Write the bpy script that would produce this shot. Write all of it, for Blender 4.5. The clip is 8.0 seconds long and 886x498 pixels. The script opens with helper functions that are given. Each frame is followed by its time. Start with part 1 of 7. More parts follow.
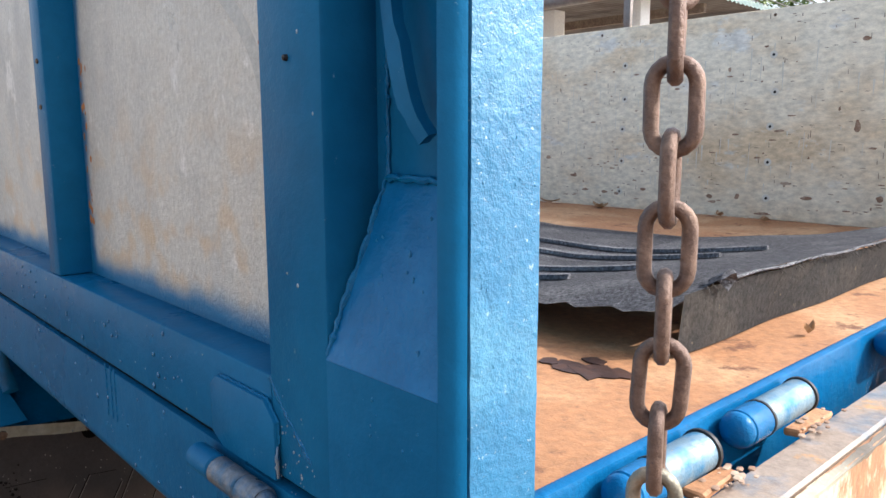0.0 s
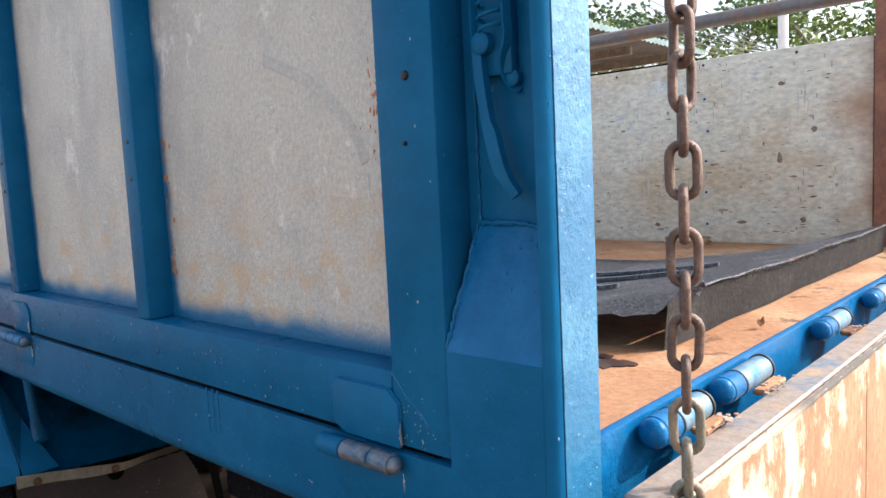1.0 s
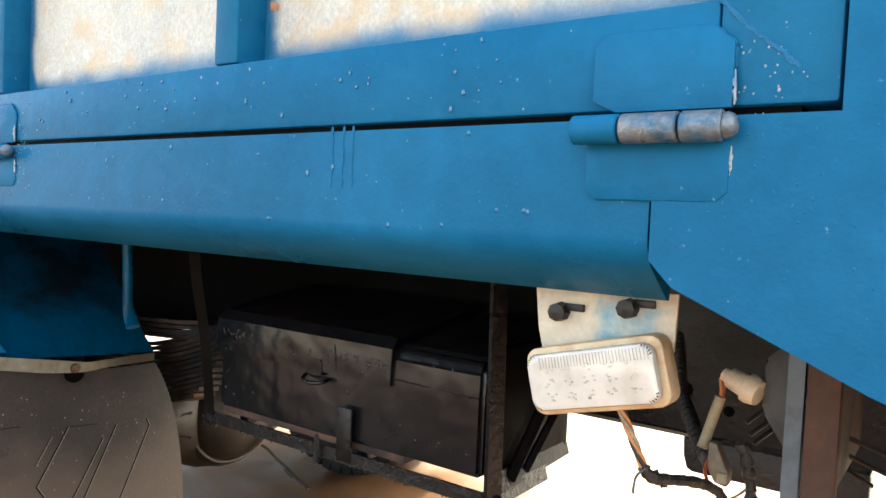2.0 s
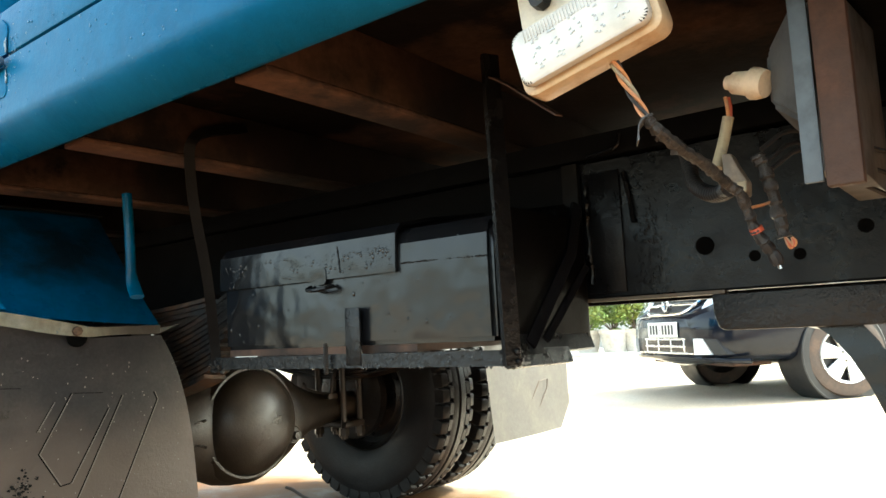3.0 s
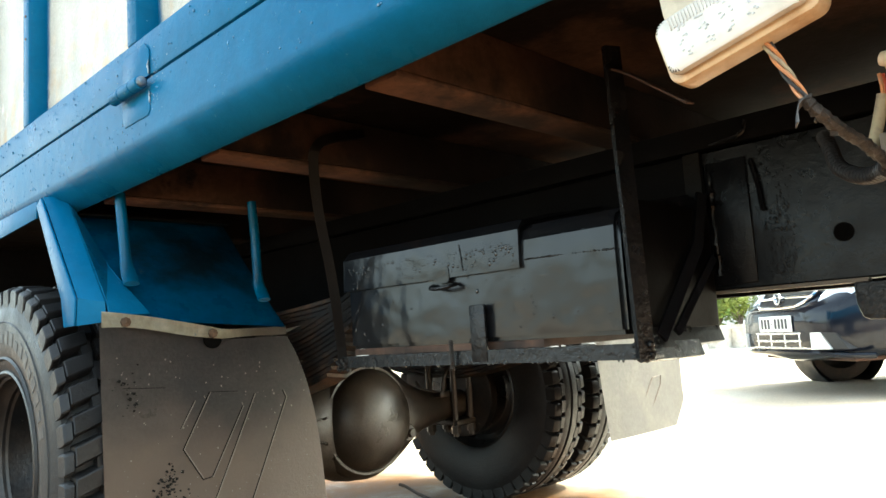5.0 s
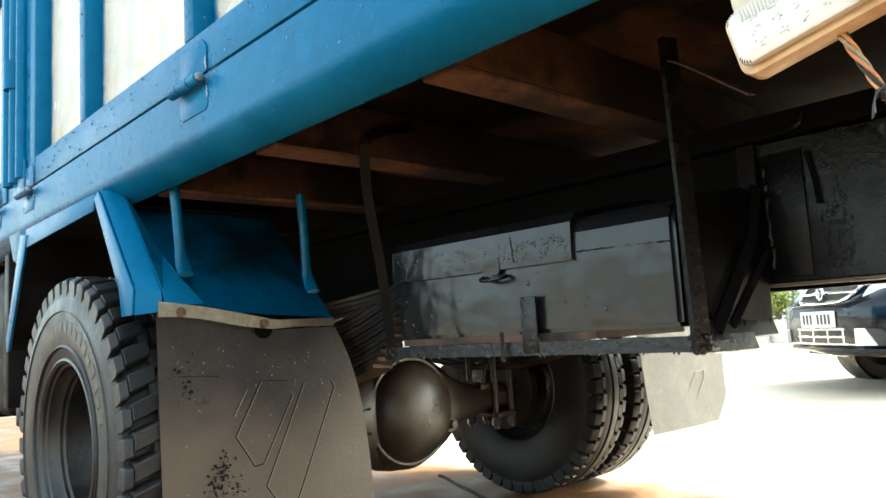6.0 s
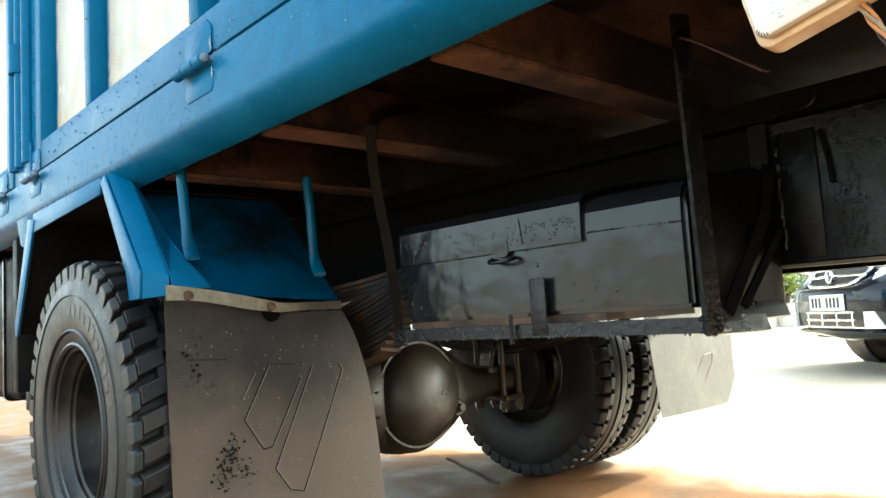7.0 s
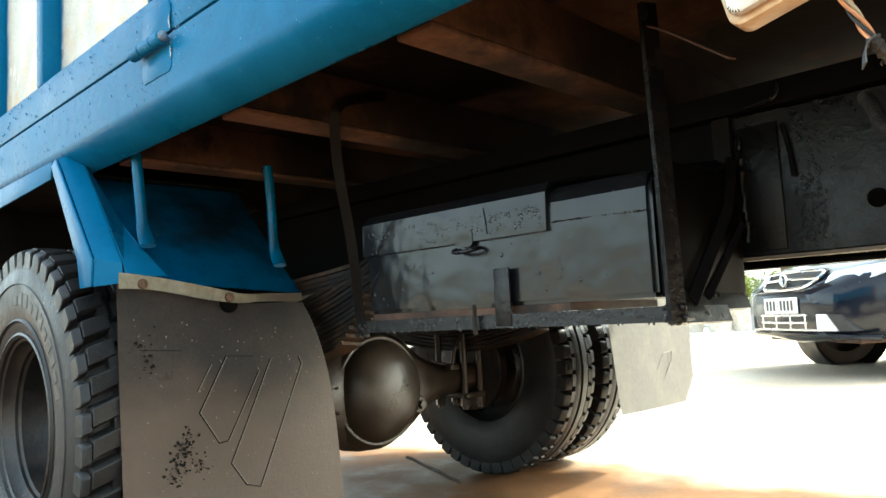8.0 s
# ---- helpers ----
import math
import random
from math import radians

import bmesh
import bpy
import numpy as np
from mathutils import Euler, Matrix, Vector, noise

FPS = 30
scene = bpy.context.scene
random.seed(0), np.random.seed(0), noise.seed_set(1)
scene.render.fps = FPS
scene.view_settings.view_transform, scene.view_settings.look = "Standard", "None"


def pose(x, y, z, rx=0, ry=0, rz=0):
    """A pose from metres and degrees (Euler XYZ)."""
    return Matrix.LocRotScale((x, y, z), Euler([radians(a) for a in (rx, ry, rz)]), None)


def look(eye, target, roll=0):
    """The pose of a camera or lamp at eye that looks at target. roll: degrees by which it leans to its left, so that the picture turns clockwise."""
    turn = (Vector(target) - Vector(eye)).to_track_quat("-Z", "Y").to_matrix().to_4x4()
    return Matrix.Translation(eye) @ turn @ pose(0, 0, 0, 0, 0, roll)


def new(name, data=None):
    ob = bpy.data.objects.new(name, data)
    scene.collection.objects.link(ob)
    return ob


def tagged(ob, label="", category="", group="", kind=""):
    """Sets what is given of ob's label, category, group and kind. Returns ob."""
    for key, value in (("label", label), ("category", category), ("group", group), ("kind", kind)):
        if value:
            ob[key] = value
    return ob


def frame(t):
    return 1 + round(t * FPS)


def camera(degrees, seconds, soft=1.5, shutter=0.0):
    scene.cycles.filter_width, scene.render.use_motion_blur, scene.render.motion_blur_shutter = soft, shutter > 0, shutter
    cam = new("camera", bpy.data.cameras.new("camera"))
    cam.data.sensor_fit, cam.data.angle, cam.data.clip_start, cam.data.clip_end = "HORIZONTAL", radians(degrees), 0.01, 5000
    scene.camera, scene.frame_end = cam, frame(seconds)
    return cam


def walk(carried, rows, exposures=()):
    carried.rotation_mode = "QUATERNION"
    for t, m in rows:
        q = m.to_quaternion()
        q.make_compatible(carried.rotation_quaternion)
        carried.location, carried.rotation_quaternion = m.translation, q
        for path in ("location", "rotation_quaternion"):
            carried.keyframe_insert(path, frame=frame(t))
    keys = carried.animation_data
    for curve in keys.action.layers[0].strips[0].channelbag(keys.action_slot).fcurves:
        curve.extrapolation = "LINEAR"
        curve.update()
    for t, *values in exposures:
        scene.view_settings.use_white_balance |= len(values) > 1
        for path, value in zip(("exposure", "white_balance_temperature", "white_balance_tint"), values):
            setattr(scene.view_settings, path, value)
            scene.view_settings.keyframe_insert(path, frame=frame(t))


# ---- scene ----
cam = camera(62.0, 8.0)
PATH = [
    (0, (-0.006, -0.024, 1.5), (1.329, 1.434, 1.197), -0.1),
    (0.5, (-0.189, -0.102, 1.503), (1.244, 1.275, 1.269), -2.8),
    (1, (-0.283, -0.102, 1.522), (1.175, 1.253, 1.325), -2.8),
    (1.5, (-0.388, 0.165, 1.450), (1.196, 1.375, 1.283), 0.7),
    (2, (-0.329, 0.354, 1.101), (1.294, 1.519, 1.021), 2.7),
    (2.2, (-0.309, 0.366, 0.924), (1.312, 1.537, 0.928), 1.0),
    (3.3, (-0.257, 0.358, 0.654), (1.299, 1.592, 0.89), -3.5),
    (3.5, (-0.259, 0.371, 0.649), (1.274, 1.635, 0.881), -3.7),
    (4, (-0.281, 0.378, 0.648), (1.239, 1.658, 0.872), -3.3),
    (4.5, (-0.287, 0.384, 0.654), (1.195, 1.712, 0.858), -4.0),
    (5, (-0.311, 0.397, 0.66), (1.112, 1.783, 0.894), -3.8),
    (6.5, (-0.352, 0.42, 0.657), (1.001, 1.878, 0.866), -3.4),
    (7, (-0.342, 0.427, 0.653), (1.008, 1.89, 0.836), -3.5),
    (7.5, (-0.334, 0.446, 0.637), (1.005, 1.926, 0.765), -3.8),
    (8, (-0.329, 0.448, 0.628), (1.096, 1.84, 0.813), -3.0),
]
import functools

walk(cam, [(t, look(eye, target, roll)) for t, eye, target, roll in PATH],
     [(0.0, 1.38, 6040, 12), (0.5, 1.56, 6010, 11), (1.0, 1.36, 6050, 13), (1.2, 1.46, 5930, 11), (1.6, 1.85, 5900, 8), (2.0, 2.74, 6450, 5), (2.2, 2.55, 6400, -1),
      (3.3, 2.88, 6290, -6), (8.0, 2.88, 6290, -6)])

# ---- light: hazy bright day, the sun high over the truck's rear right ----
SUN_DIR = Vector((0.56, -0.52, 0.60)).normalized()
world = bpy.data.worlds.new("sky")
scene.world = world
world.use_nodes = True
wn = world.node_tree
wn.nodes.clear()
sky = wn.nodes.new("ShaderNodeTexSky")
sky.sky_type = "NISHITA"
sky.sun_disc = False
sky.sun_elevation = math.asin(SUN_DIR.z)
sky.sun_rotation = math.atan2(SUN_DIR.x, SUN_DIR.y)
sky.air_density, sky.dust_density, sky.ozone_density = 1.0, 4.0, 1.0
bg = wn.nodes.new("ShaderNodeBackground")
bg.inputs["Strength"].default_value = 0.15
wo = wn.nodes.new("ShaderNodeOutputWorld")
haze = wn.nodes.new("ShaderNodeHueSaturation")
haze.inputs["Saturation"].default_value = 0.5
wn.links.new(sky.outputs[0], haze.inputs["Color"])
wn.links.new(haze.outputs[0], bg.inputs[0])
wn.links.new(bg.outputs[0], wo.inputs[0])
sun_data = bpy.data.lights.new("sun", "SUN")
sun_data.energy, sun_data.angle, sun_data.color = 2.1, radians(0.8), (1.0, 0.94, 0.85)
sun = new("sun", sun_data)
sun.matrix_world = look(SUN_DIR * 30, (0, 0, 0))


# ---- materials ----
def material(name, base, rough=0.6, metal=0.0, second=None, amount=0.5, scale=6.0, fine=0.12, bump=0.15,
             bump_scale=60.0, third=None, third_amount=0.0, third_scale=20.0, rough_var=0.15, stretch=(1, 1, 1),
             coat=0.0, island=0.0, spec=0.5, lumps=0.0):
    """Principled surface with stains at two scales, grain and fine relief."""
    m = bpy.data.materials.new(name)
    m.use_nodes = True
    n, l = m.node_tree.nodes, m.node_tree.links
    b = n["Principled BSDF"]
    b.inputs["Metallic"].default_value = metal
    b.inputs["Coat Weight"].default_value = coat
    b.inputs["Coat Roughness"].default_value = 0.12
    b.inputs["Specular IOR Level"].default_value = spec
    geo = n.new("ShaderNodeNewGeometry")
    mp = n.new("ShaderNodeMapping")
    mp.inputs["Scale"].default_value = stretch
    l.new(geo.outputs["Position"], mp.inputs["Vector"])

    def noise_tex(s, detail=6.0, r=0.6):
        t = n.new("ShaderNodeTexNoise")
        t.inputs["Scale"].default_value, t.inputs["Detail"].default_value, t.inputs["Roughness"].default_value = s, detail, r
        l.new(mp.outputs[0], t.inputs["Vector"])
        return t.outputs["Fac"]

    def ramp(fac, lo, hi):
        r = n.new("ShaderNodeMapRange")
        r.inputs["From Min"].default_value, r.inputs["From Max"].default_value = lo, hi
        l.new(fac, r.inputs["Value"])
        return r.outputs[0]

    def mixed(fac, a, c):
        x = n.new("ShaderNodeMix")
        x.data_type = "RGBA"
        if isinstance(fac, float):
            x.inputs[0].default_value = fac
        else:
            l.new(fac, x.inputs[0])
        for slot, v in ((6, a), (7, c)):
            if isinstance(v, tuple):
                x.inputs[slot].default_value = (*v, 1)
            else:
                l.new(v, x.inputs[slot])
        return x.outputs[2]

    big = noise_tex(scale)
    col = base
    if second:
        col = mixed(ramp(big, 0.62 - 0.3 * amount, 0.75 - 0.2 * amount), base, second)
    if third:
        col = mixed(ramp(noise_tex(third_scale, 8.0, 0.7), 0.70 - 0.25 * third_amount, 0.74 - 0.22 * third_amount), col, third)
    grain = noise_tex(bump_scale, 5.0, 0.7)
    hsv = n.new("ShaderNodeHueSaturation")
    vr = n.new("ShaderNodeMapRange")
    vr.inputs["From Min"].default_value, vr.inputs["From Max"].default_value = 0.3, 0.7
    vr.inputs["To Min"].default_value, vr.inputs["To Max"].default_value = 1 - fine, 1 + fine
    l.new(grain, vr.inputs["Value"])
    val = vr.outputs[0]
    if island:
        oi = n.new("ShaderNodeObjectInfo")
        ir = n.new("ShaderNodeMapRange")
        ir.inputs["To Min"].default_value, ir.inputs["To Max"].default_value = 1 - island, 1 + island
        l.new(oi.outputs["Random"], ir.inputs["Value"])
        mu = n.new("ShaderNodeMath")
        mu.operation = "MULTIPLY"
        l.new(val, mu.inputs[0])
        l.new(ir.outputs[0], mu.inputs[1])
        val = mu.outputs[0]
    l.new(val, hsv.inputs["Value"])
    if isinstance(col, tuple):
        hsv.inputs["Color"].default_value = (*col, 1)
    else:
        l.new(col, hsv.inputs["Color"])
    l.new(hsv.outputs[0], b.inputs["Base Color"])
    rr = n.new("ShaderNodeMapRange")
    rr.inputs["From Min"].default_value, rr.inputs["From Max"].default_value = 0.3, 0.7
    rr.inputs["To Min"].default_value, rr.inputs["To Max"].default_value = max(0.02, rough - rough_var), min(1, rough + rough_var)
    l.new(big, rr.inputs["Value"])
    l.new(rr.outputs[0], b.inputs["Roughness"])
    if bump:
        if lumps:                      # soft dents, broader and smoother than the grain
            grain = noise_tex(lumps, 1.0, 0.3)
        bp = n.new("ShaderNodeBump")
        bp.inputs["Strength"].default_value = bump
        bp.inputs["Distance"].default_value = 0.0032 if lumps else 0.004
        l.new(grain, bp.inputs["Height"])
        l.new(bp.outputs[0], b.inputs["Normal"])
    return m


BLUE = material("blue_paint", (0.007, 0.098, 0.214), 0.30, 0, (0.011, 0.120, 0.252), 0.5, 3.0, 0.09, 0.35, 26.0,
                (0.12, 0.24, 0.33), 0.14, 75.0, 0.1, spec=0.06)
BLUE_BUMPY = material("blue_paint_over_welds", (0.002, 0.105, 0.242), 0.24, 0, (0.005, 0.135, 0.285), 0.5, 9.0, 0.1, 0.9, 85.0,
                      (0.4, 0.45, 0.46), 0.06, 70.0, 0.12, spec=0.28)
# paler copy of BLUE: sun glare and glints put into the colour
BLUE_REAR = material("sun_glare_blue_paint", (0.028, 0.160, 0.30), 0.26, 0, (0.085, 0.26, 0.385), 0.5, 6.0, 0.10, 0.7, 60.0,
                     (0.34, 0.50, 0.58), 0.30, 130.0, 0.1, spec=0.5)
BLUE_UNDERSIDE = material("blue_fold_underside", (0.006, 0.092, 0.205), 0.36, 0, (0.012, 0.078, 0.160), 0.5, 5.0, 0.15, 0.3, 40.0,
                      (0.04, 0.06, 0.07), 0.14, 18.0, spec=0.2)
# lighter than BLUE: sky light on the gusset put into the colour
BLUE_GLOSS = material("thick_glossy_blue_lightened", (0.006, 0.106, 0.258), 0.20, 0, (0.012, 0.132, 0.300), 0.5, 12.0, 0.1, 0.6, 45.0,
                      (0.03, 0.05, 0.07), 0.10, 60.0, 0.08, spec=0.14)
BLUE_DUSTY = material("blue_paint_dusty", (0.001, 0.092, 0.205), 0.34, 0, (0.006, 0.022, 0.036), 0.50, 4.2, 0.15, 0.4, 40.0,
                      (0.10, 0.120, 0.125), 0.28, 13.0, spec=0.22)
WORN_STEEL = material("worn_blue_steel", (0.25, 0.30, 0.33), 0.38, 0.55, (0.02, 0.14, 0.30), 0.5, 30.0, 0.2, 0.4, 120.0,
                      (0.16, 0.07, 0.03), 0.15, 60.0)
RUST_FLOOR = material("rusty_bed_floor", (0.33, 0.155, 0.065), 0.75, 0, (0.46, 0.28, 0.145), 0.5, 4.0, 0.3, 0.5, 80.0,
                      (0.15, 0.060, 0.026), 0.50, 9.0)
RUST_POST = material("rusty_brown_post", (0.24, 0.10, 0.06), 0.8, 0, (0.36, 0.16, 0.09), 0.5, 9.0, 0.2, 0.5, 60.0,
                     (0.08, 0.04, 0.03), 0.2, 30.0)
WALL_INNER = material("scuffed_grey_wall", (0.72, 0.665, 0.52), 0.7, 0, (0.62, 0.50, 0.33), 0.50, 3.4, 0.26, 0.45, 55.0,
                      (0.64, 0.63, 0.56), 0.46, 4.5, stretch=(1, 0.6, 1.3))


def stain_towards_rear(m):
    """Rust brown that spreads from the rear end of the wall, in uneven blotches."""
    n, l = m.node_tree.nodes, m.node_tree.links
    b = n["Principled BSDF"]
    src = b.inputs["Base Color"].links[0].from_socket
    geo, sep, nz = n.new("ShaderNodeNewGeometry"), n.new("ShaderNodeSeparateXYZ"), n.new("ShaderNodeTexNoise")
    l.new(geo.outputs["Position"], sep.inputs[0])
    nz.inputs["Scale"].default_value, nz.inputs["Detail"].default_value = 5.0, 7.0
    l.new(geo.outputs["Position"], nz.inputs["Vector"])
    add = n.new("ShaderNodeMath")
    add.operation = "MULTIPLY_ADD"
    add.inputs[1].default_value = 0.75
    l.new(nz.outputs["Fac"], add.inputs[0])
    l.new(sep.outputs[1], add.inputs[2])
    edge = n.new("ShaderNodeMapRange")
    edge.interpolation_type = "SMOOTHSTEP"
    for key, v in (("From Min", 0.74), ("From Max", 1.06), ("To Min", 0.8), ("To Max", 0.0)):
        edge.inputs[key].default_value = v
    l.new(add.outputs[0], edge.inputs["Value"])
    mx = n.new("ShaderNodeMix")
    mx.data_type = "RGBA"
    l.new(edge.outputs[0], mx.inputs[0])
    l.new(src, mx.inputs[6])
    mx.inputs[7].default_value = (0.36, 0.17, 0.075, 1)
    l.new(mx.outputs[2], b.inputs["Base Color"])


stain_towards_rear(WALL_INNER)
TAILGATE_BOARD = material("peeling_tailgate_board", (0.33, 0.165, 0.078), 0.75, 0, (0.40, 0.225, 0.115), 0.5, 5.0, 0.25, 0.4, 60.0,
                          (0.64, 0.53, 0.37), 0.70, 4.6, stretch=(1.5, 1.5, 0.85))
TAILGATE_EDGE = material("worn_tailgate_edge", (0.27, 0.21, 0.16), 0.6, 0.1, (0.10, 0.15, 0.20), 0.42, 12.0, 0.25, 0.5, 70.0,
                         (0.42, 0.24, 0.11), 0.45, 18.0)
MAT_TOP = material("black_fibre_rubber", (0.085, 0.085, 0.093), 0.9, 0, (0.150, 0.149, 0.155), 0.5, 7.0, 1.0, 1.0, 150.0,
                   (0.34, 0.33, 0.33), 0.42, 230.0)
MAT_SKIRT = material("dusty_rubber_skirt", (0.050, 0.047, 0.045), 0.9, 0, (0.095, 0.083, 0.070), 0.5, 9.0, 0.5, 0.7, 120.0,
                     (0.24, 0.19, 0.13), 0.25, 45.0)
CHAIN_RUST = material("rusty_chain_steel", (0.13, 0.083, 0.062), 0.5, 0.5, (0.22, 0.145, 0.105), 0.5, 40.0, 0.25, 0.45, 260.0,
                      (0.10, 0.07, 0.07), 0.3, 55.0)
CHAIN_STEEL = material("bare_chain_steel", (0.22, 0.20, 0.15), 0.5, 0.5, (0.34, 0.26, 0.18), 0.5, 40.0, 0.25, 0.4, 260.0)
BLACK = material("fresh_black_paint", (0.0056, 0.0061, 0.0074), 0.20, 0, (0.0078, 0.0084, 0.0100), 0.5, 5.0, 0.1, 1.0, 40.0,
                 (0.08, 0.08, 0.08), 0.04, 110.0, 0.04, spec=0.30, lumps=20.0)
BLACK_BUMPY = material("black_paint_over_rust", (0.0040, 0.0045, 0.0054), 0.22, 0, (0.0072, 0.0074, 0.008), 0.5, 20.0, 0.2, 0.8, 60.0,
                       (0.03, 0.026, 0.022), 0.10, 60.0, spec=0.34)
TAR = material("thick_lumpy_black_paint", (0.006, 0.0066, 0.0075), 0.20, 0, (0.010, 0.0105, 0.011), 0.5, 20.0, 0.2, 1.0, 75.0, rough_var=0.08, spec=0.5)
DARK_FRAME = material("dull_black_frame", (0.0050, 0.0050, 0.0052), 0.5, 0, (0.0095, 0.0085, 0.0075), 0.5, 8.0, 0.2, 0.5, 50.0,
                      (0.03, 0.024, 0.018), 0.14, 30.0, spec=0.10)
CHASSIS = material("black_chassis_paint", (0.0036, 0.0042, 0.0054), 0.30, 0, (0.0062, 0.0072, 0.0088), 0.5, 9.0, 0.15, 0.6, 22.0,
                   (0.03, 0.028, 0.025), 0.08, 60.0, spec=0.16)
BROWN_BEAM = material("red_brown_beam_with_shade", (0.125, 0.061, 0.035), 0.75, 0, (0.024, 0.015, 0.011), 0.56, 5.5, 0.25, 0.3, 60.0,
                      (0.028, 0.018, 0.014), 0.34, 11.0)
BEAM_WEB = material("brown_web_with_overspray_and_shade", (0.075, 0.039, 0.024), 0.8, 0, (0.014, 0.0105, 0.009), 0.66, 5.0, 0.25, 0.3, 60.0,
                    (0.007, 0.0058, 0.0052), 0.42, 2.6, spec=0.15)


def dust_or_shade_over(m, axis, lo, hi, colour, amount=0.9, wobble=0.7):
    """Dust, or painted shade on the beams, that begins between lo and hi along an axis, with a ragged edge."""
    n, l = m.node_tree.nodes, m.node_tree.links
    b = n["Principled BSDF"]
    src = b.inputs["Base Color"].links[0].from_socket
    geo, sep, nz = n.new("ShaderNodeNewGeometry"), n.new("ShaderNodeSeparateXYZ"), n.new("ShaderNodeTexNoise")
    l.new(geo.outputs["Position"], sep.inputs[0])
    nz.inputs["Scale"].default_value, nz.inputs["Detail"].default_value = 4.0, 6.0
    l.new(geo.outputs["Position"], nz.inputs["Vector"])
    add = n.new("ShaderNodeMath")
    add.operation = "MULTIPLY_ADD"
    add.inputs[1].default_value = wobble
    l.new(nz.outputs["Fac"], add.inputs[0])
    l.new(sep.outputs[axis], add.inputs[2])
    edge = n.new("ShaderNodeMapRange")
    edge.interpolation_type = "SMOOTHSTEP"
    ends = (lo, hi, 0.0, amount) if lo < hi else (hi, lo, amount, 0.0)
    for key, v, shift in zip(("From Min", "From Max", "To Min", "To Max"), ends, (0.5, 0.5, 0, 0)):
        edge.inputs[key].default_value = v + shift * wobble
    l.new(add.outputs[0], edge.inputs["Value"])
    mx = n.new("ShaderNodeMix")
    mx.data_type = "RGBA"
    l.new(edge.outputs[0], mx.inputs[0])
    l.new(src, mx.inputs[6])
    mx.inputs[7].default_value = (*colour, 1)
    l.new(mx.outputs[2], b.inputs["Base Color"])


# painted shade: the beams go near-black away from the near side
dust_or_shade_over(BROWN_BEAM, 0, 0.66, 1.05, (0.005, 0.005, 0.005))
dust_or_shade_over(BEAM_WEB, 0, 0.50, 0.90, (0.005, 0.005, 0.005))
# near-black copy of the steel: deep shade put into the colour
SHADE_BLACK = material("shade_black_steel", (0.0015, 0.0016, 0.0020), 0.7, 0, (0.0027, 0.0026, 0.0029), 0.5, 6.0, 0.25, 0.3, 60.0, spec=0.06)
# shade under the bed put into this near-black; the brown patches are real
BED_UNDER = material("shade_dark_bed_underside", (0.0068, 0.0055, 0.0052), 0.8, 0, (0.066, 0.037, 0.025), 0.46, 3.2, 0.25, 0.3, 60.0, spec=0.1)
TYRE = material("tyre_rubber", (0.0125, 0.0125, 0.0134), 0.40, 0, (0.021, 0.0207, 0.021), 0.5, 8.0, 0.2, 0.4, 90.0,
                (0.07, 0.065, 0.058), 0.10, 60.0, spec=0.26)
RIM = material("dirty_wheel_rim", (0.008, 0.008, 0.0082), 0.36, 0.2, (0.030, 0.021, 0.016), 0.42, 7.0, 0.3, 0.4, 70.0,
               (0.11, 0.072, 0.048), 0.22, 22.0)
FLAP = material("dusty_mudflap_rubber", (0.036, 0.034, 0.035), 0.40, 0, (0.068, 0.059, 0.054), 0.5, 3.2, 0.2, 0.4, 120.0,
                (0.015, 0.014, 0.014), 0.17, 10.0, 0.14)
dust_or_shade_over(FLAP, 2, 0.60, 0.38, (0.190, 0.138, 0.106), 0.8, 0.32)      # dried road dust on the lower half
# paler copy of the flap rubber: sunlight put into the colour
FLAP_FAR = material("sunlit_pale_mudflap", (0.115, 0.105, 0.092), 0.7, 0, (0.16, 0.145, 0.125), 0.5, 6.0, 0.15, 0.3, 60.0)
CREAM_STRIP = material("faded_cream_strip", (0.36, 0.33, 0.235), 0.6, 0, (0.46, 0.44, 0.35), 0.5, 12.0, 0.2, 0.3, 60.0,
                       (0.10, 0.20, 0.26), 0.28, 16.0)
dust_or_shade_over(CREAM_STRIP, 0, 0.60, 0.74, (0.075, 0.058, 0.042), 0.9, 0.15)
AXLE = material("dusty_axle_housing", (0.024, 0.0195, 0.015), 0.36, 0.1, (0.050, 0.038, 0.027), 0.5, 6.0, 0.2, 0.3, 60.0,
                (0.03, 0.025, 0.02), 0.15, 20.0)
SPRING = material("leaf_spring_steel", (0.013, 0.012, 0.0115), 0.5, 0.2, (0.085, 0.046, 0.025), 0.42, 12.0, 0.25, 0.5, 80.0, island=0.3)
LAMP_BODY = material("yellowed_lamp_plastic", (0.58, 0.44, 0.27), 0.4, 0, (0.44, 0.28, 0.15), 0.45, 22.0, 0.1, 0.2, 60.0)
LAMP_LENS = material("clear_ribbed_lamp_lens", (0.58, 0.56, 0.51), 0.12, 0, (0.46, 0.44, 0.39), 0.5, 30.0, 0.05, 0.05, 60.0, coat=0.6)
LAMP_DOT = material("lamp_reflector_dots", (0.44, 0.44, 0.42), 0.3, 0.4)
BRACKET = material("cream_and_blue_bracket", (0.55, 0.50, 0.40), 0.5, 0, (0.10, 0.32, 0.45), 0.3, 11.0, 0.15, 0.3, 60.0,
                   (0.45, 0.25, 0.12), 0.12, 40.0)
SOCKET = material("cream_bulb_socket", (0.66, 0.56, 0.42), 0.5, 0, (0.50, 0.36, 0.24), 0.4, 40.0)
WIRE_ORANGE = material("orange_wire", (0.50, 0.20, 0.07), 0.5, 0, (0.35, 0.22, 0.14), 0.5, 50.0)
WIRE_GREY = material("frayed_grey_tape", (0.035, 0.030, 0.026), 0.5, 0, (0.006, 0.006, 0.006), 0.5, 45.0, 0.3, 0.9, 120.0)
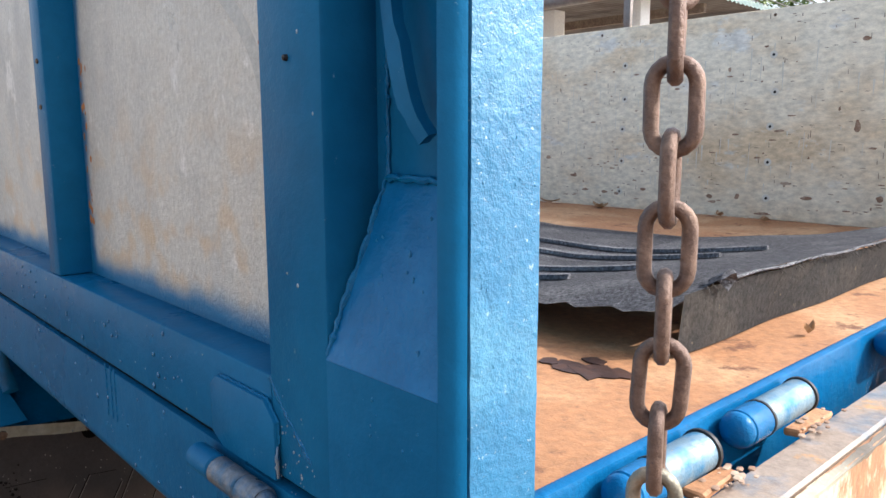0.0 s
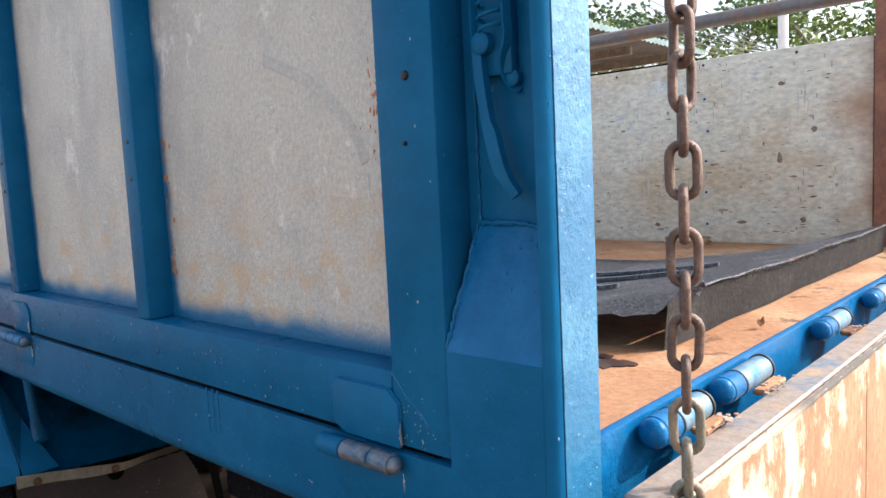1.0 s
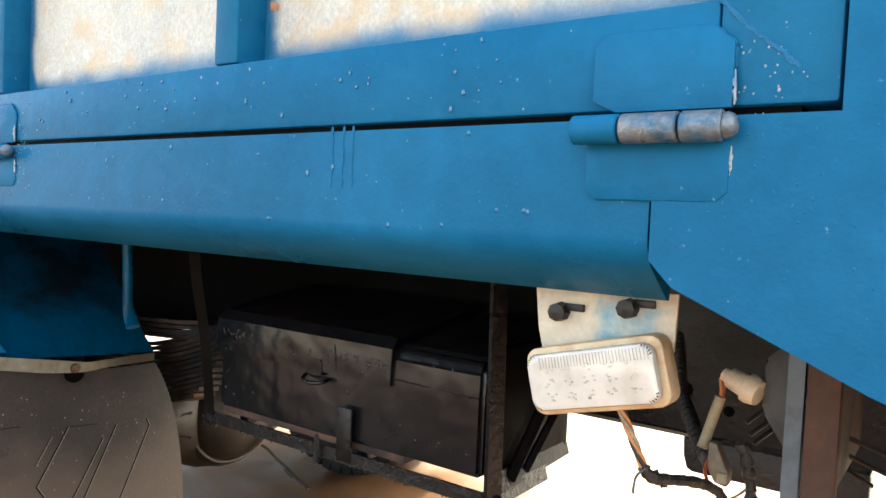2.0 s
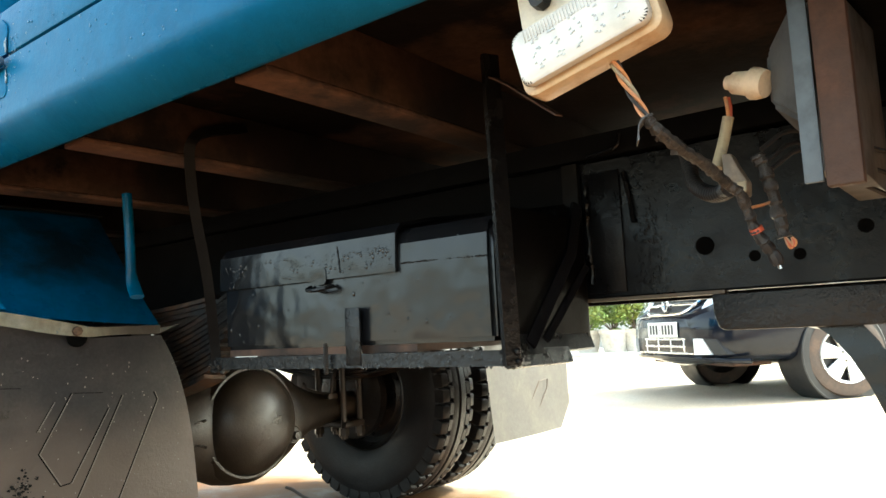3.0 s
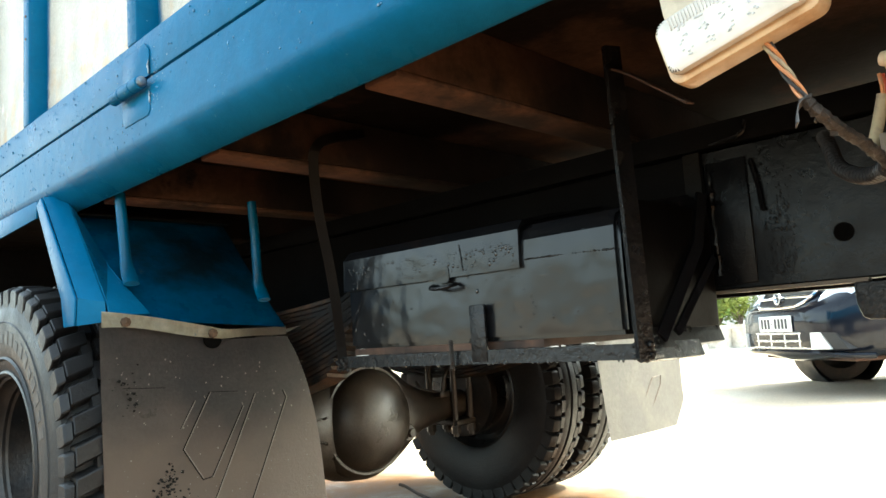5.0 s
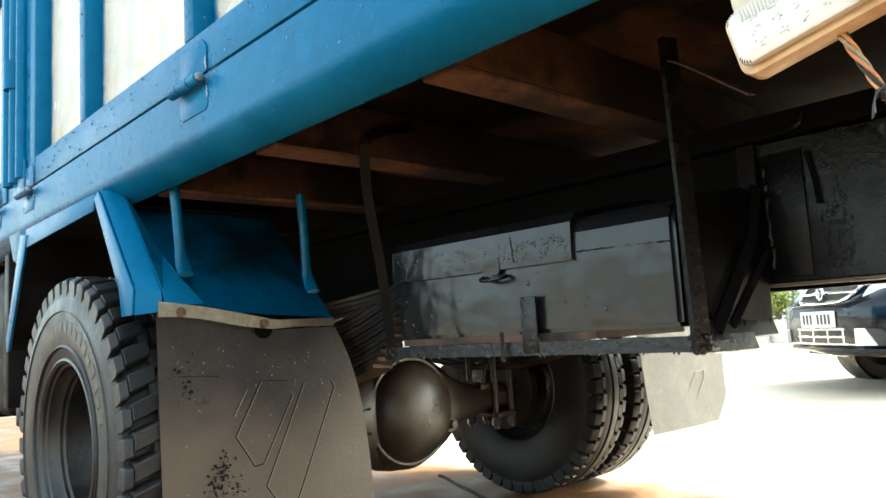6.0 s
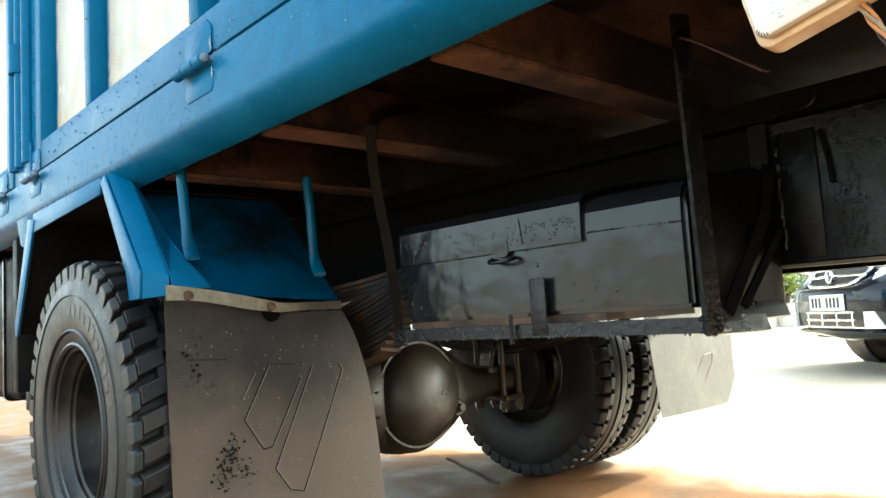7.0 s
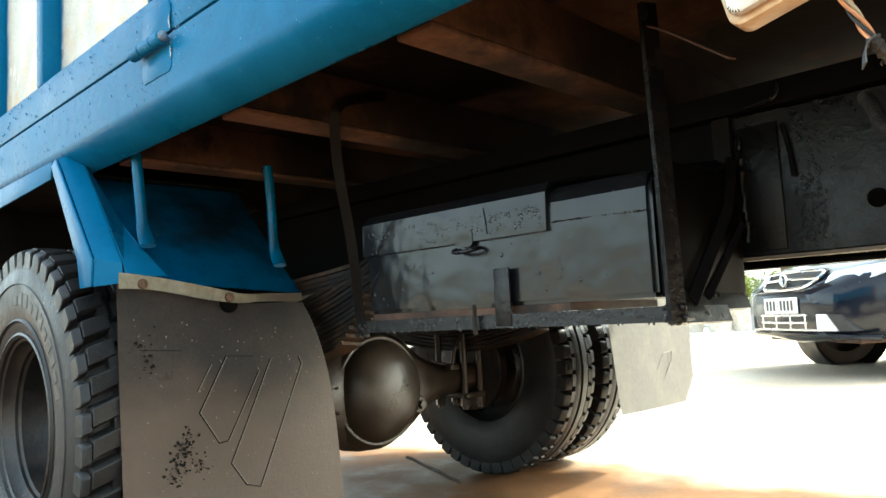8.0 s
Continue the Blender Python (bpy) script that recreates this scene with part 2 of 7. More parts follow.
RED_TAPE = material("red_wire", (0.42, 0.075, 0.035), 0.5)
CHROME_BIT = material("bright_crimp", (0.6, 0.6, 0.58), 0.25, 0.9)
CONNECTOR = material("dirty_connector", (0.11, 0.085, 0.06), 0.6, 0, (0.22, 0.17, 0.12), 0.5, 40.0)
SLEEVE = material("dusty_tan_sleeve", (0.33, 0.28, 0.18), 0.7, 0, (0.20, 0.16, 0.12), 0.5, 60.0)
WIRE_BLACK = material("black_cable", (0.015, 0.014, 0.014), 0.5)
LAMP_BACK = material("grey_tail_lamp_housing", (0.09, 0.095, 0.10), 0.6, 0, (0.05, 0.05, 0.05), 0.5, 12.0)
PALE_STEEL = material("blue_grey_plate", (0.09, 0.12, 0.15), 0.55, 0, (0.05, 0.06, 0.07), 0.5, 14.0)
BOLT = material("rusty_bolt_head", (0.08, 0.052, 0.035), 0.5, 0.5, (0.17, 0.11, 0.07), 0.5, 90.0)
BOLT_DARK = material("dark_bolt", (0.02, 0.02, 0.02), 0.4, 0.5)
HINGE_PIN = material("worn_hinge_pin", (0.17, 0.19, 0.21), 0.38, 0.5, (0.03, 0.12, 0.22), 0.55, 40.0, 0.3, 0.6, 130.0,
                     (0.08, 0.05, 0.035), 0.22, 60.0)
PIPE = material("weathered_grey_pipe", (0.20, 0.18, 0.165), 0.55, 0.3, (0.26, 0.17, 0.12), 0.4, 10.0, 0.2, 0.3, 60.0)
LEAF_DRY = material("dry_leaf", (0.42, 0.28, 0.16), 0.8, 0, (0.55, 0.42, 0.28), 0.5, 60.0)
OIL = material("dried_oil", (0.030, 0.012, 0.007), 0.5, 0, (0.060, 0.024, 0.012), 0.5, 40.0)
TWIG = material("dry_twig", (0.06, 0.04, 0.028), 0.85)
LETTER = material("raised_tyre_marks", (0.026, 0.026, 0.027), 0.5, 0, (0.04, 0.038, 0.036), 0.5, 40.0)
SCRAPE = material("faded_rust_scrape", (0.24, 0.145, 0.09), 0.8, 0, (0.42, 0.32, 0.23), 0.5, 25.0)
NICK = material("brown_nick", (0.20, 0.15, 0.11), 0.8, 0, (0.36, 0.29, 0.22), 0.5, 30.0)
# near-black for shade in slits, holes, notches and grooves
RECESS_SHADE = material("recess_shade", (0.0015, 0.0015, 0.0015), 0.8, spec=0.05)


def side_panel_material():
    """Pale sheet metal with a soft blue spray along the frame and ochre stains low down."""
    m = material("pale_sheet_panel", (0.50, 0.49, 0.43), 0.42, 0.1, (0.42, 0.42, 0.385), 0.5, 7.0, 0.20, 0.6, 150.0,
                 (0.63, 0.62, 0.57), 0.42, 10.0, stretch=(1, 1.2, 0.8))
    n, l = m.node_tree.nodes, m.node_tree.links
    b = n["Principled BSDF"]
    src = b.inputs["Base Color"].links[0].from_socket
    tc = n.new("ShaderNodeUVMap")
    sep = n.new("ShaderNodeSeparateXYZ")
    l.new(tc.outputs[0], sep.inputs[0])
    geo = n.new("ShaderNodeNewGeometry")
    nz = n.new("ShaderNodeTexNoise")
    nz.inputs["Scale"].default_value, nz.inputs["Detail"].default_value = 9.0, 4.0
    l.new(geo.outputs["Position"], nz.inputs["Vector"])

    def calc(op, a, c):
        k = n.new("ShaderNodeMath")
        k.operation = op
        for i, v in enumerate((a, c)):
            if isinstance(v, (int, float)):
                k.inputs[i].default_value = v
            else:
                l.new(v, k.inputs[i])
        return k.outputs[0]

    def span(v, lo, hi, a, c):
        r = n.new("ShaderNodeMapRange")
        r.interpolation_type = "SMOOTHSTEP"
        for key, x in (("From Min", lo), ("From Max", hi), ("To Min", a), ("To Max", c)):
            r.inputs[key].default_value = x
        l.new(v, r.inputs["Value"])
        return r.outputs[0]

    def mix(fac, a, c):
        x = n.new("ShaderNodeMix")
        x.data_type = "RGBA"
        l.new(fac, x.inputs[0])
        for slot, v in ((6, a), (7, c)):
            if isinstance(v, tuple):
                x.inputs[slot].default_value = (*v, 1)
            else:
                l.new(v, x.inputs[slot])
        return x.outputs[2]

    # u: metres from the nearer side edge, v: metres above the lower edge
    wob = calc("MULTIPLY", calc("SUBTRACT", nz.outputs["Fac"], 0.5), 0.05)
    u = calc("ADD", sep.outputs[0], wob)
    v = calc("ADD", sep.outputs[1], wob)
    low = span(v, 0.008, 0.045, 1.0, 0.0)
    side = span(u, 0.002, 0.03, 0.95, 0.0)
    corner = span(calc("MULTIPLY", calc("ADD", u, 0.012), calc("ADD", v, 0.012)), 0.0008, 0.0026, 1.0, 0.0)
    spray = calc("MAXIMUM", calc("MAXIMUM", low, side), corner)
    ochre_n = n.new("ShaderNodeTexNoise")
    ochre_n.inputs["Scale"].default_value, ochre_n.inputs["Detail"].default_value = 19.0, 8.0
    l.new(geo.outputs["Position"], ochre_n.inputs["Vector"])
    ochre = calc("MULTIPLY", span(ochre_n.outputs["Fac"], 0.46, 0.68, 0.0, 0.62), span(v, 0.06, 0.30, 1.0, 0.10))
    col = mix(ochre, src, (0.52, 0.36, 0.18))
    col = mix(spray, col, (0.004, 0.12, 0.25))
    l.new(col, b.inputs["Base Color"])
    return m


PANEL = side_panel_material()
PANEL_MARK = material("dull_panel_scuff", (0.40, 0.395, 0.35), 0.5, 0.1, (0.45, 0.44, 0.39), 0.5, 14.0, 0.2, 0.4, 130.0)
RUST_CHIP = material("orange_rust_chip", (0.40, 0.17, 0.06), 0.8)
CHALK = material("pale_scratch", (0.60, 0.58, 0.50), 0.8)
RUST_DULL = material("dull_rust_bar", (0.055, 0.028, 0.019), 0.75, 0, (0.09, 0.045, 0.03), 0.5, 12.0, 0.2, 0.4, 60.0)
WATER = material("water_on_blue_paint", (0.002, 0.10, 0.22), 0.05, 0, bump=0.0, rough_var=0.02, coat=0.3, spec=0.6)
WATER_BLACK = material("water_on_black_paint", (0.002, 0.0024, 0.003), 0.04, 0, bump=0.0, rough_var=0.02, spec=0.6)
FLECK = material("pale_grit_and_lit_edge", (0.30, 0.27, 0.23), 0.7)
BRUISE = material("black_scuff", (0.013, 0.012, 0.011), 0.8, spec=0.1)
SLEEVE_WORN = material("worn_blue_sleeve", (0.16, 0.25, 0.31), 0.42, 0.3, (0.02, 0.14, 0.26), 0.5, 45.0, 0.2, 0.5, 90.0,
                       (0.34, 0.20, 0.10), 0.25, 60.0)
CABLE_GREY = material("grey_overhead_cable", (0.30, 0.29, 0.28), 0.7)


# ---- mesh helpers ----
def bm_box(x0, x1, y0, y1, z0, z1, bevel=0.0, seg=2, bm=None):
    bm = bm or bmesh.new()
    r = bmesh.ops.create_cube(bm, size=1.0)
    vs = r["verts"]
    bmesh.ops.scale(bm, vec=(x1 - x0, y1 - y0, z1 - z0), verts=vs)
    bmesh.ops.translate(bm, vec=((x0 + x1) / 2, (y0 + y1) / 2, (z0 + z1) / 2), verts=vs)
    if bevel:
        es = list({e for v in vs for e in v.link_edges})
        bmesh.ops.bevel(bm, geom=es, offset=bevel, segments=seg, affect="EDGES", profile=0.5)
    return bm


def bm_prism(points, axis, a, b, bevel=0.0, bm=None, seg=2):
    """A flat outline drawn in the two other axes, extruded along one axis from a to b."""
    bm = bm or bmesh.new()

    def at(p, w):
        return {"x": (w, p[0], p[1]), "y": (p[0], w, p[1]), "z": (p[0], p[1], w)}[axis]

    lo = [bm.verts.new(at(p, a)) for p in points]
    hi = [bm.verts.new(at(p, b)) for p in points]
    k = len(points)
    fs = [bm.faces.new(lo), bm.faces.new(hi[::-1])]
    for i in range(k):
        fs.append(bm.faces.new((lo[i], hi[i], hi[(i + 1) % k], lo[(i + 1) % k])))
    bmesh.ops.recalc_face_normals(bm, faces=fs)
    if bevel:
        es = list({e for f in fs for e in f.edges})
        bmesh.ops.bevel(bm, geom=es, offset=bevel, segments=seg, affect="EDGES", profile=0.5)
    return bm


def bm_lathe(profile, centre, axis="x", steps=48, bm=None, close=False):
    """Turns (along, radius) pairs round an axis through centre."""
    bm = bm or bmesh.new()
    rings = []
    for i in range(steps):
        a = 2 * math.pi * i / steps
        ring = []
        for w, r in profile:
            c, s = r * math.cos(a), r * math.sin(a)
            p = {"x": (w, c, s), "y": (c, w, s), "z": (c, s, w)}[axis]
            ring.append(bm.verts.new((p[0] + centre[0], p[1] + centre[1], p[2] + centre[2])))
        rings.append(ring)
    k = len(profile)
    for i in range(steps):
        p, q = rings[i], rings[(i + 1) % steps]
        for j in range(k - 1 if not close else k):
            bm.faces.new((p[j], p[(j + 1) % k], q[(j + 1) % k], q[j]))
    bmesh.ops.recalc_face_normals(bm, faces=bm.faces)
    return bm


def bm_tube(points, radius, sides=10, bm=None, flat=None, smooth_path=0, closed=False):
    """A rod swept along points; flat=(w, h) gives a flat bar, radius may be a list."""
    bm = bm or bmesh.new()
    pts = [Vector(p) for p in points]
    for _ in range(smooth_path):
        out = [pts[0]] if not closed else []
        m = len(pts)
        for i in range(m if closed else m - 1):
            p, q = pts[i], pts[(i + 1) % m]
            out += [p * 0.75 + q * 0.25, p * 0.25 + q * 0.75]
        if not closed:
            out.append(pts[-1])
        pts = out
    m = len(pts)
    rad = radius if isinstance(radius, list) else [radius] * m
    if len(rad) != m:
        rad = [rad[min(len(rad) - 1, int(i * len(rad) / m))] for i in range(m)]
    rings, up = [], Vector((0.12, 0.31, 1))
    for i, p in enumerate(pts):
        if closed:
            d = (pts[(i + 1) % m] - pts[i - 1]).normalized()
        else:
            d = (pts[min(i + 1, m - 1)] - pts[max(i - 1, 0)]).normalized()
        if i == 0:
            side = d.cross(up if abs(d.normalized().dot(up.normalized())) < 0.97 else Vector((1, 0, 0))).normalized()
        else:
            side = (side - d * side.dot(d)).normalized()
        top = side.cross(d).normalized()
        ring = []
        for k in range(sides):
            a = 2 * math.pi * (k + 0.5) / sides
            c, s = math.cos(a), math.sin(a)
            if flat:
                c = math.copysign(1, c) * flat[0] / 2
                s = math.copysign(1, s) * flat[1] / 2
                ring.append(bm.verts.new(p + side * c + top * s))
            else:
                ring.append(bm.verts.new(p + (side * c + top * s) * rad[i]))
        rings.append(ring)
    fs = []
    for i in range(m if closed else m - 1):
        p, q = rings[i], rings[(i + 1) % m]
        for k in range(sides):
            fs.append(bm.faces.new((p[k], p[(k + 1) % sides], q[(k + 1) % sides], q[k])))
    if not closed:
        fs += [bm.faces.new(rings[0][::-1]), bm.faces.new(rings[-1])]
    bmesh.ops.recalc_face_normals(bm, faces=fs)
    return bm


@functools.lru_cache(None)
def ball_shape(sub):
    bm = bmesh.new()
    bmesh.ops.create_icosphere(bm, subdivisions=sub, radius=1.0)
    bm.verts.index_update()
    shape = [v.co.copy() for v in bm.verts], [tuple(v.index for v in f.verts) for f in bm.faces]
    bm.free()
    return shape


def bm_ball(c, r, bm=None, sub=2, squash=(1, 1, 1)):
    bm = bm or bmesh.new()
    cos, faces = ball_shape(sub)
    vs = [bm.verts.new((c[0] + p.x * r * squash[0], c[1] + p.y * r * squash[1], c[2] + p.z * r * squash[2])) for p in cos]
    for f in faces:
        bm.faces.new([vs[i] for i in f])
    return bm


def to_mesh(name, bm, mat, smooth=35):
    me = bpy.data.meshes.new(name)
    bm.to_mesh(me)
    bm.free()
    me.materials.append(mat)
    if smooth:
        me.shade_smooth()
        me.set_sharp_from_angle(angle=radians(smooth))
    return me


def part(name, bm, mat, parent=None, label="", smooth=35):
    """Links a bmesh, drawn in the world's metres, as one mesh object under a thing or a part."""
    ob = new(name, bm if isinstance(bm, bpy.types.Mesh) else to_mesh(name, bm, mat, smooth))
    if parent:
        ob.parent = parent
        ob.matrix_parent_inverse = parent_pose[parent.name].inverted()
    parent_pose[ob.name] = Matrix()
    if label:
        ob["label"] = label
    return ob


parent_pose = {}


def grit(name, bm, mat, parent=None, label=""):
    """Many tiny pieces of one kind, joined."""
    return tagged(part(name, bm, mat, parent, label), kind="stuff")


def thing(name, at, label, category, group="", kind=""):
    ob = new(name)
    ob.empty_display_size = 0.1
    ob.location = at
    parent_pose[ob.name] = Matrix.Translation(at)
    return tagged(ob, label, category, group, kind)


def lone(name, bm, mat, label, category, group="", kind="", smooth=35):
    return tagged(part(name, bm, mat, None, "", smooth), label, category, group, kind)


def roughen(bm, amount, scale, seed=0.0, along=None):
    """Pushes the vertices about a little, for dents and torn edges."""
    for v in bm.verts:
        d = noise.noise_vector(v.co * scale + Vector((seed, seed * 1.7, 0)))
        if along:
            d = Vector(along) * d.x
        v.co += d * amount
    return bm


def bead(points, r, seed, bm=None):
    """A lumpy welded run along a line."""
    rnd = random.Random(seed)
    pts = [Vector(p) for p in points]
    out, rad = [], []
    for p, q in zip(pts, pts[1:]):
        k = max(2, int((q - p).length / (r * 1.5)))
        for i in range(k):
            out.append(p.lerp(q, i / k) + Vector((rnd.uniform(-.2, .2), rnd.uniform(-.35, .35), rnd.uniform(-.35, .35))) * r)
            rad.append(r * rnd.uniform(0.45, 1.15))
    out.append(pts[-1])
    rad.append(r * 0.4)
    return bm_tube(out, rad, 7, bm)


# ---- ground: one sheet to the horizon, raised past the truck so the car fits the view ----
def ground_height(x, y):
    t = min(1.0, max(0.0, (x - 3.0) / 2.6))
    return -0.030 + 0.08 * t * t * (3 - 2 * t)


def build_ground():
    bm = bmesh.new()
    xs = [-400, -60, -20, -8, -4, -2, 0, 1, 2, 3, 3.25, 3.5, 3.75, 4, 4.25, 4.5, 4.75, 5, 5.25, 5.6, 6, 7, 8, 10, 14, 20, 40, 100, 400]
    ys = [-400, -60, -20, -8, -4, -2, 0, 2, 4, 6, 8, 12, 20, 40, 100, 400]
    grid = [[bm.verts.new((x, y, ground_height(x, y))) for y in ys] for x in xs]
    for i in range(len(xs) - 1):
        for j in range(len(ys) - 1):
            bm.faces.new((grid[i][j], grid[i + 1][j], grid[i + 1][j + 1], grid[i][j + 1]))
    m = material("dusty_yard_ground", (0.56, 0.45, 0.33), 0.7, 0, (0.62, 0.54, 0.43), 0.5, 0.9, 0.16, 0.4, 45.0,
                 (0.40, 0.28, 0.18), 0.1, 2.6, 0.2)
    # damp red-brown earth round the washed truck, pale dry concrete beyond it
    n, l = m.node_tree.nodes, m.node_tree.links
    b = n["Principled BSDF"]
    dry, dry_rough = b.inputs["Base Color"].links[0].from_socket, b.inputs["Roughness"].links[0].from_socket
    geo, sep = n.new("ShaderNodeNewGeometry"), n.new("ShaderNodeSeparateXYZ")
    l.new(geo.outputs["Position"], sep.inputs[0])
    wob = n.new("ShaderNodeTexNoise")
    wob.inputs["Scale"].default_value, wob.inputs["Detail"].default_value = 1.3, 7.0
    l.new(geo.outputs["Position"], wob.inputs["Vector"])
    add = n.new("ShaderNodeMath")
    add.operation = "MULTIPLY_ADD"
    add.inputs[1].default_value = 1.8
    l.new(wob.outputs["Fac"], add.inputs[0])
    l.new(sep.outputs[0], add.inputs[2])
    edge = n.new("ShaderNodeMapRange")
    edge.interpolation_type = "SMOOTHSTEP"
    for key, v in (("From Min", 3.10), ("From Max", 3.75), ("To Min", 1.0), ("To Max", 0.0)):
        edge.inputs[key].default_value = v
    l.new(add.outputs[0], edge.inputs["Value"])
    # unseen limit of the brown earth, added to set the bounced light
    near = n.new("ShaderNodeMapRange")
    near.interpolation_type = "SMOOTHSTEP"
    near.inputs["From Min"].default_value, near.inputs["From Max"].default_value = -4.6, -3.6
    l.new(add.outputs[0], near.inputs["Value"])
    both = n.new("ShaderNodeMath")
    both.operation = "MULTIPLY"
    l.new(edge.outputs[0], both.inputs[0])
    l.new(near.outputs[0], both.inputs[1])
    earth = n.new("ShaderNodeValToRGB")
    earth.color_ramp.elements[0].color, earth.color_ramp.elements[0].position = (0.085, 0.043, 0.020, 1), 0.36
    earth.color_ramp.elements[1].color, earth.color_ramp.elements[1].position = (0.21, 0.108, 0.052, 1), 0.66
    fine = n.new("ShaderNodeTexNoise")
    fine.inputs["Scale"].default_value, fine.inputs["Detail"].default_value, fine.inputs["Roughness"].default_value = 3.0, 12.0, 0.68
    l.new(geo.outputs["Position"], fine.inputs["Vector"])
    l.new(fine.outputs["Fac"], earth.inputs[0])
    mc, mr = n.new("ShaderNodeMix"), n.new("ShaderNodeMix")
    mc.data_type = "RGBA"
    for mx in (mc, mr):
        l.new(both.outputs[0], mx.inputs[0])
    l.new(dry, mc.inputs[6])
    l.new(earth.outputs[0], mc.inputs[7])
    l.new(mc.outputs[2], b.inputs["Base Color"])
    l.new(dry_rough, mr.inputs[2])
    wet = n.new("ShaderNodeMapRange")
    for key, v in (("From Min", 0.40), ("From Max", 0.58), ("To Min", 0.33), ("To Max", 0.65)):
        wet.inputs[key].default_value = v
    l.new(fine.outputs["Fac"], wet.inputs["Value"])
    l.new(wet.outputs[0], mr.inputs[3])
    l.new(mr.outputs[0], b.inputs["Roughness"])
    sp = n.new("ShaderNodeMapRange")
    sp.inputs["To Min"].default_value, sp.inputs["To Max"].default_value = 0.4, 0.10
    l.new(both.outputs[0], sp.inputs["Value"])
    l.new(sp.outputs[0], b.inputs["Specular IOR Level"])
    return lone("ground", bm, m, "pale dusty yard ground with damp brown stains", "ground", "", "structure")


ground = build_ground()

# ---- the truck ----
truck = thing("truck", (1.4, 2.4, 0.0), "old blue flatbed truck with pale drop sides and lowered tailgate", "truck")
SIDE = 0.30      # outer face of the near side
FLOOR = 1.222    # top of the bed floor


def build_bed():
    bed = part("bed_floor", bm_box(0.40, 2.45, 0.315, 5.3, 1.19, FLOOR), RUST_FLOOR, truck, "rusty orange steel bed floor")
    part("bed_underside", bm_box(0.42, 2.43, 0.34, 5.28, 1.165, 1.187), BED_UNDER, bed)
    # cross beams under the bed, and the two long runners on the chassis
    # the rearmost beam is near-black throughout, its shade painted on
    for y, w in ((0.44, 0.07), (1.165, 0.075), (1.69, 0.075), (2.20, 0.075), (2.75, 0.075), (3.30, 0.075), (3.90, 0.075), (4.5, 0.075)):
        web = part("cross_beam", bm_box(0.405, 2.395, y, y + 0.010, 1.056, 1.163, 0.002), BEAM_WEB if y > 0.5 else SHADE_BLACK, truck, "channel beam in red-brown and black overspray, shade put into its colour")
        part("flange", bm_box(0.405, 2.395, y, y + w, 1.045, 1.0555, 0.003), BROWN_BEAM if y > 0.5 else SHADE_BLACK, web, "red-brown lower flange with shade put into its colour")
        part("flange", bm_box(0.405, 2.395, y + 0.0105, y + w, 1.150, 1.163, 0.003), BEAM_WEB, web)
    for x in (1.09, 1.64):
        part("bed_runner", bm_box(x, x + 0.08, 0.36, 5.2, 0.995, 1.043, 0.002), SHADE_BLACK, truck)
    # near side rail with its folded lower edge
    prof = [(SIDE, 1.198), (SIDE, 1.093), (SIDE + 0.0015, 1.085), (SIDE + 0.0055, 1.0765), (SIDE + 0.012, 1.069), (SIDE + 0.021, 1.0615), (0.362, 1.034), (0.368, 1.034), (0.368, 1.10), (0.40, 1.10), (0.40, 1.198)]
    rail = part("side_rail", bm_prism(prof, "y", 0.586, 5.3), BLUE, truck, "blue side rail with folded lower edge")
    rail.data.materials.append(BLUE_UNDERSIDE)
    for poly in rail.data.polygons:    # slightly darker blue on faces that point straight down
        if poly.normal.z < -0.95:
            poly.material_index = 1
    # strip added behind the slit, coloured as the shade inside it
    part("gap_grime", bm_box(0.308, 0.398, 0.47, 3.08, 1.1985, 1.204), RECESS_SHADE, rail)
    bm = bmesh.new()
    rnd = random.Random(3)
    for y in (0.94, 0.955, 0.972):     # paint runs
        z = 1.198
        for k in range(6):
            bm_ball((SIDE - 0.0005, y + rnd.uniform(-.001, .001), z - 0.012 * k), 0.0022, bm, 1, (0.5, 1, 3.2))
    grit("paint_run", bm, BLUE, rail, "paint runs")
    bm = bmesh.new()
    for k in range(380):               # rain drops clinging to the wet paint
        y = rnd.uniform(0.7, 3.05)
        z = rnd.choice((rnd.uniform(1.09, 1.195), rnd.uniform(1.215, 1.29)))
        bm_ball((SIDE - 0.0004, y, z), 0.0008 + 0.0020 * rnd.random() ** 2, bm, 2, (0.5, 1, rnd.uniform(1, 1.7)))
    grit("rain_drop", bm, WATER, rail, "clinging water drops")
    # far rail
    far = [(2.5, 1.203), (2.5, 1.084), (2.448, 1.038), (2.42, 1.038), (2.42, 1.203)]
    part("side_rail", bm_prism(far, "y", 0.40, 5.3, 0.005), BLUE, truck)


build_bed()


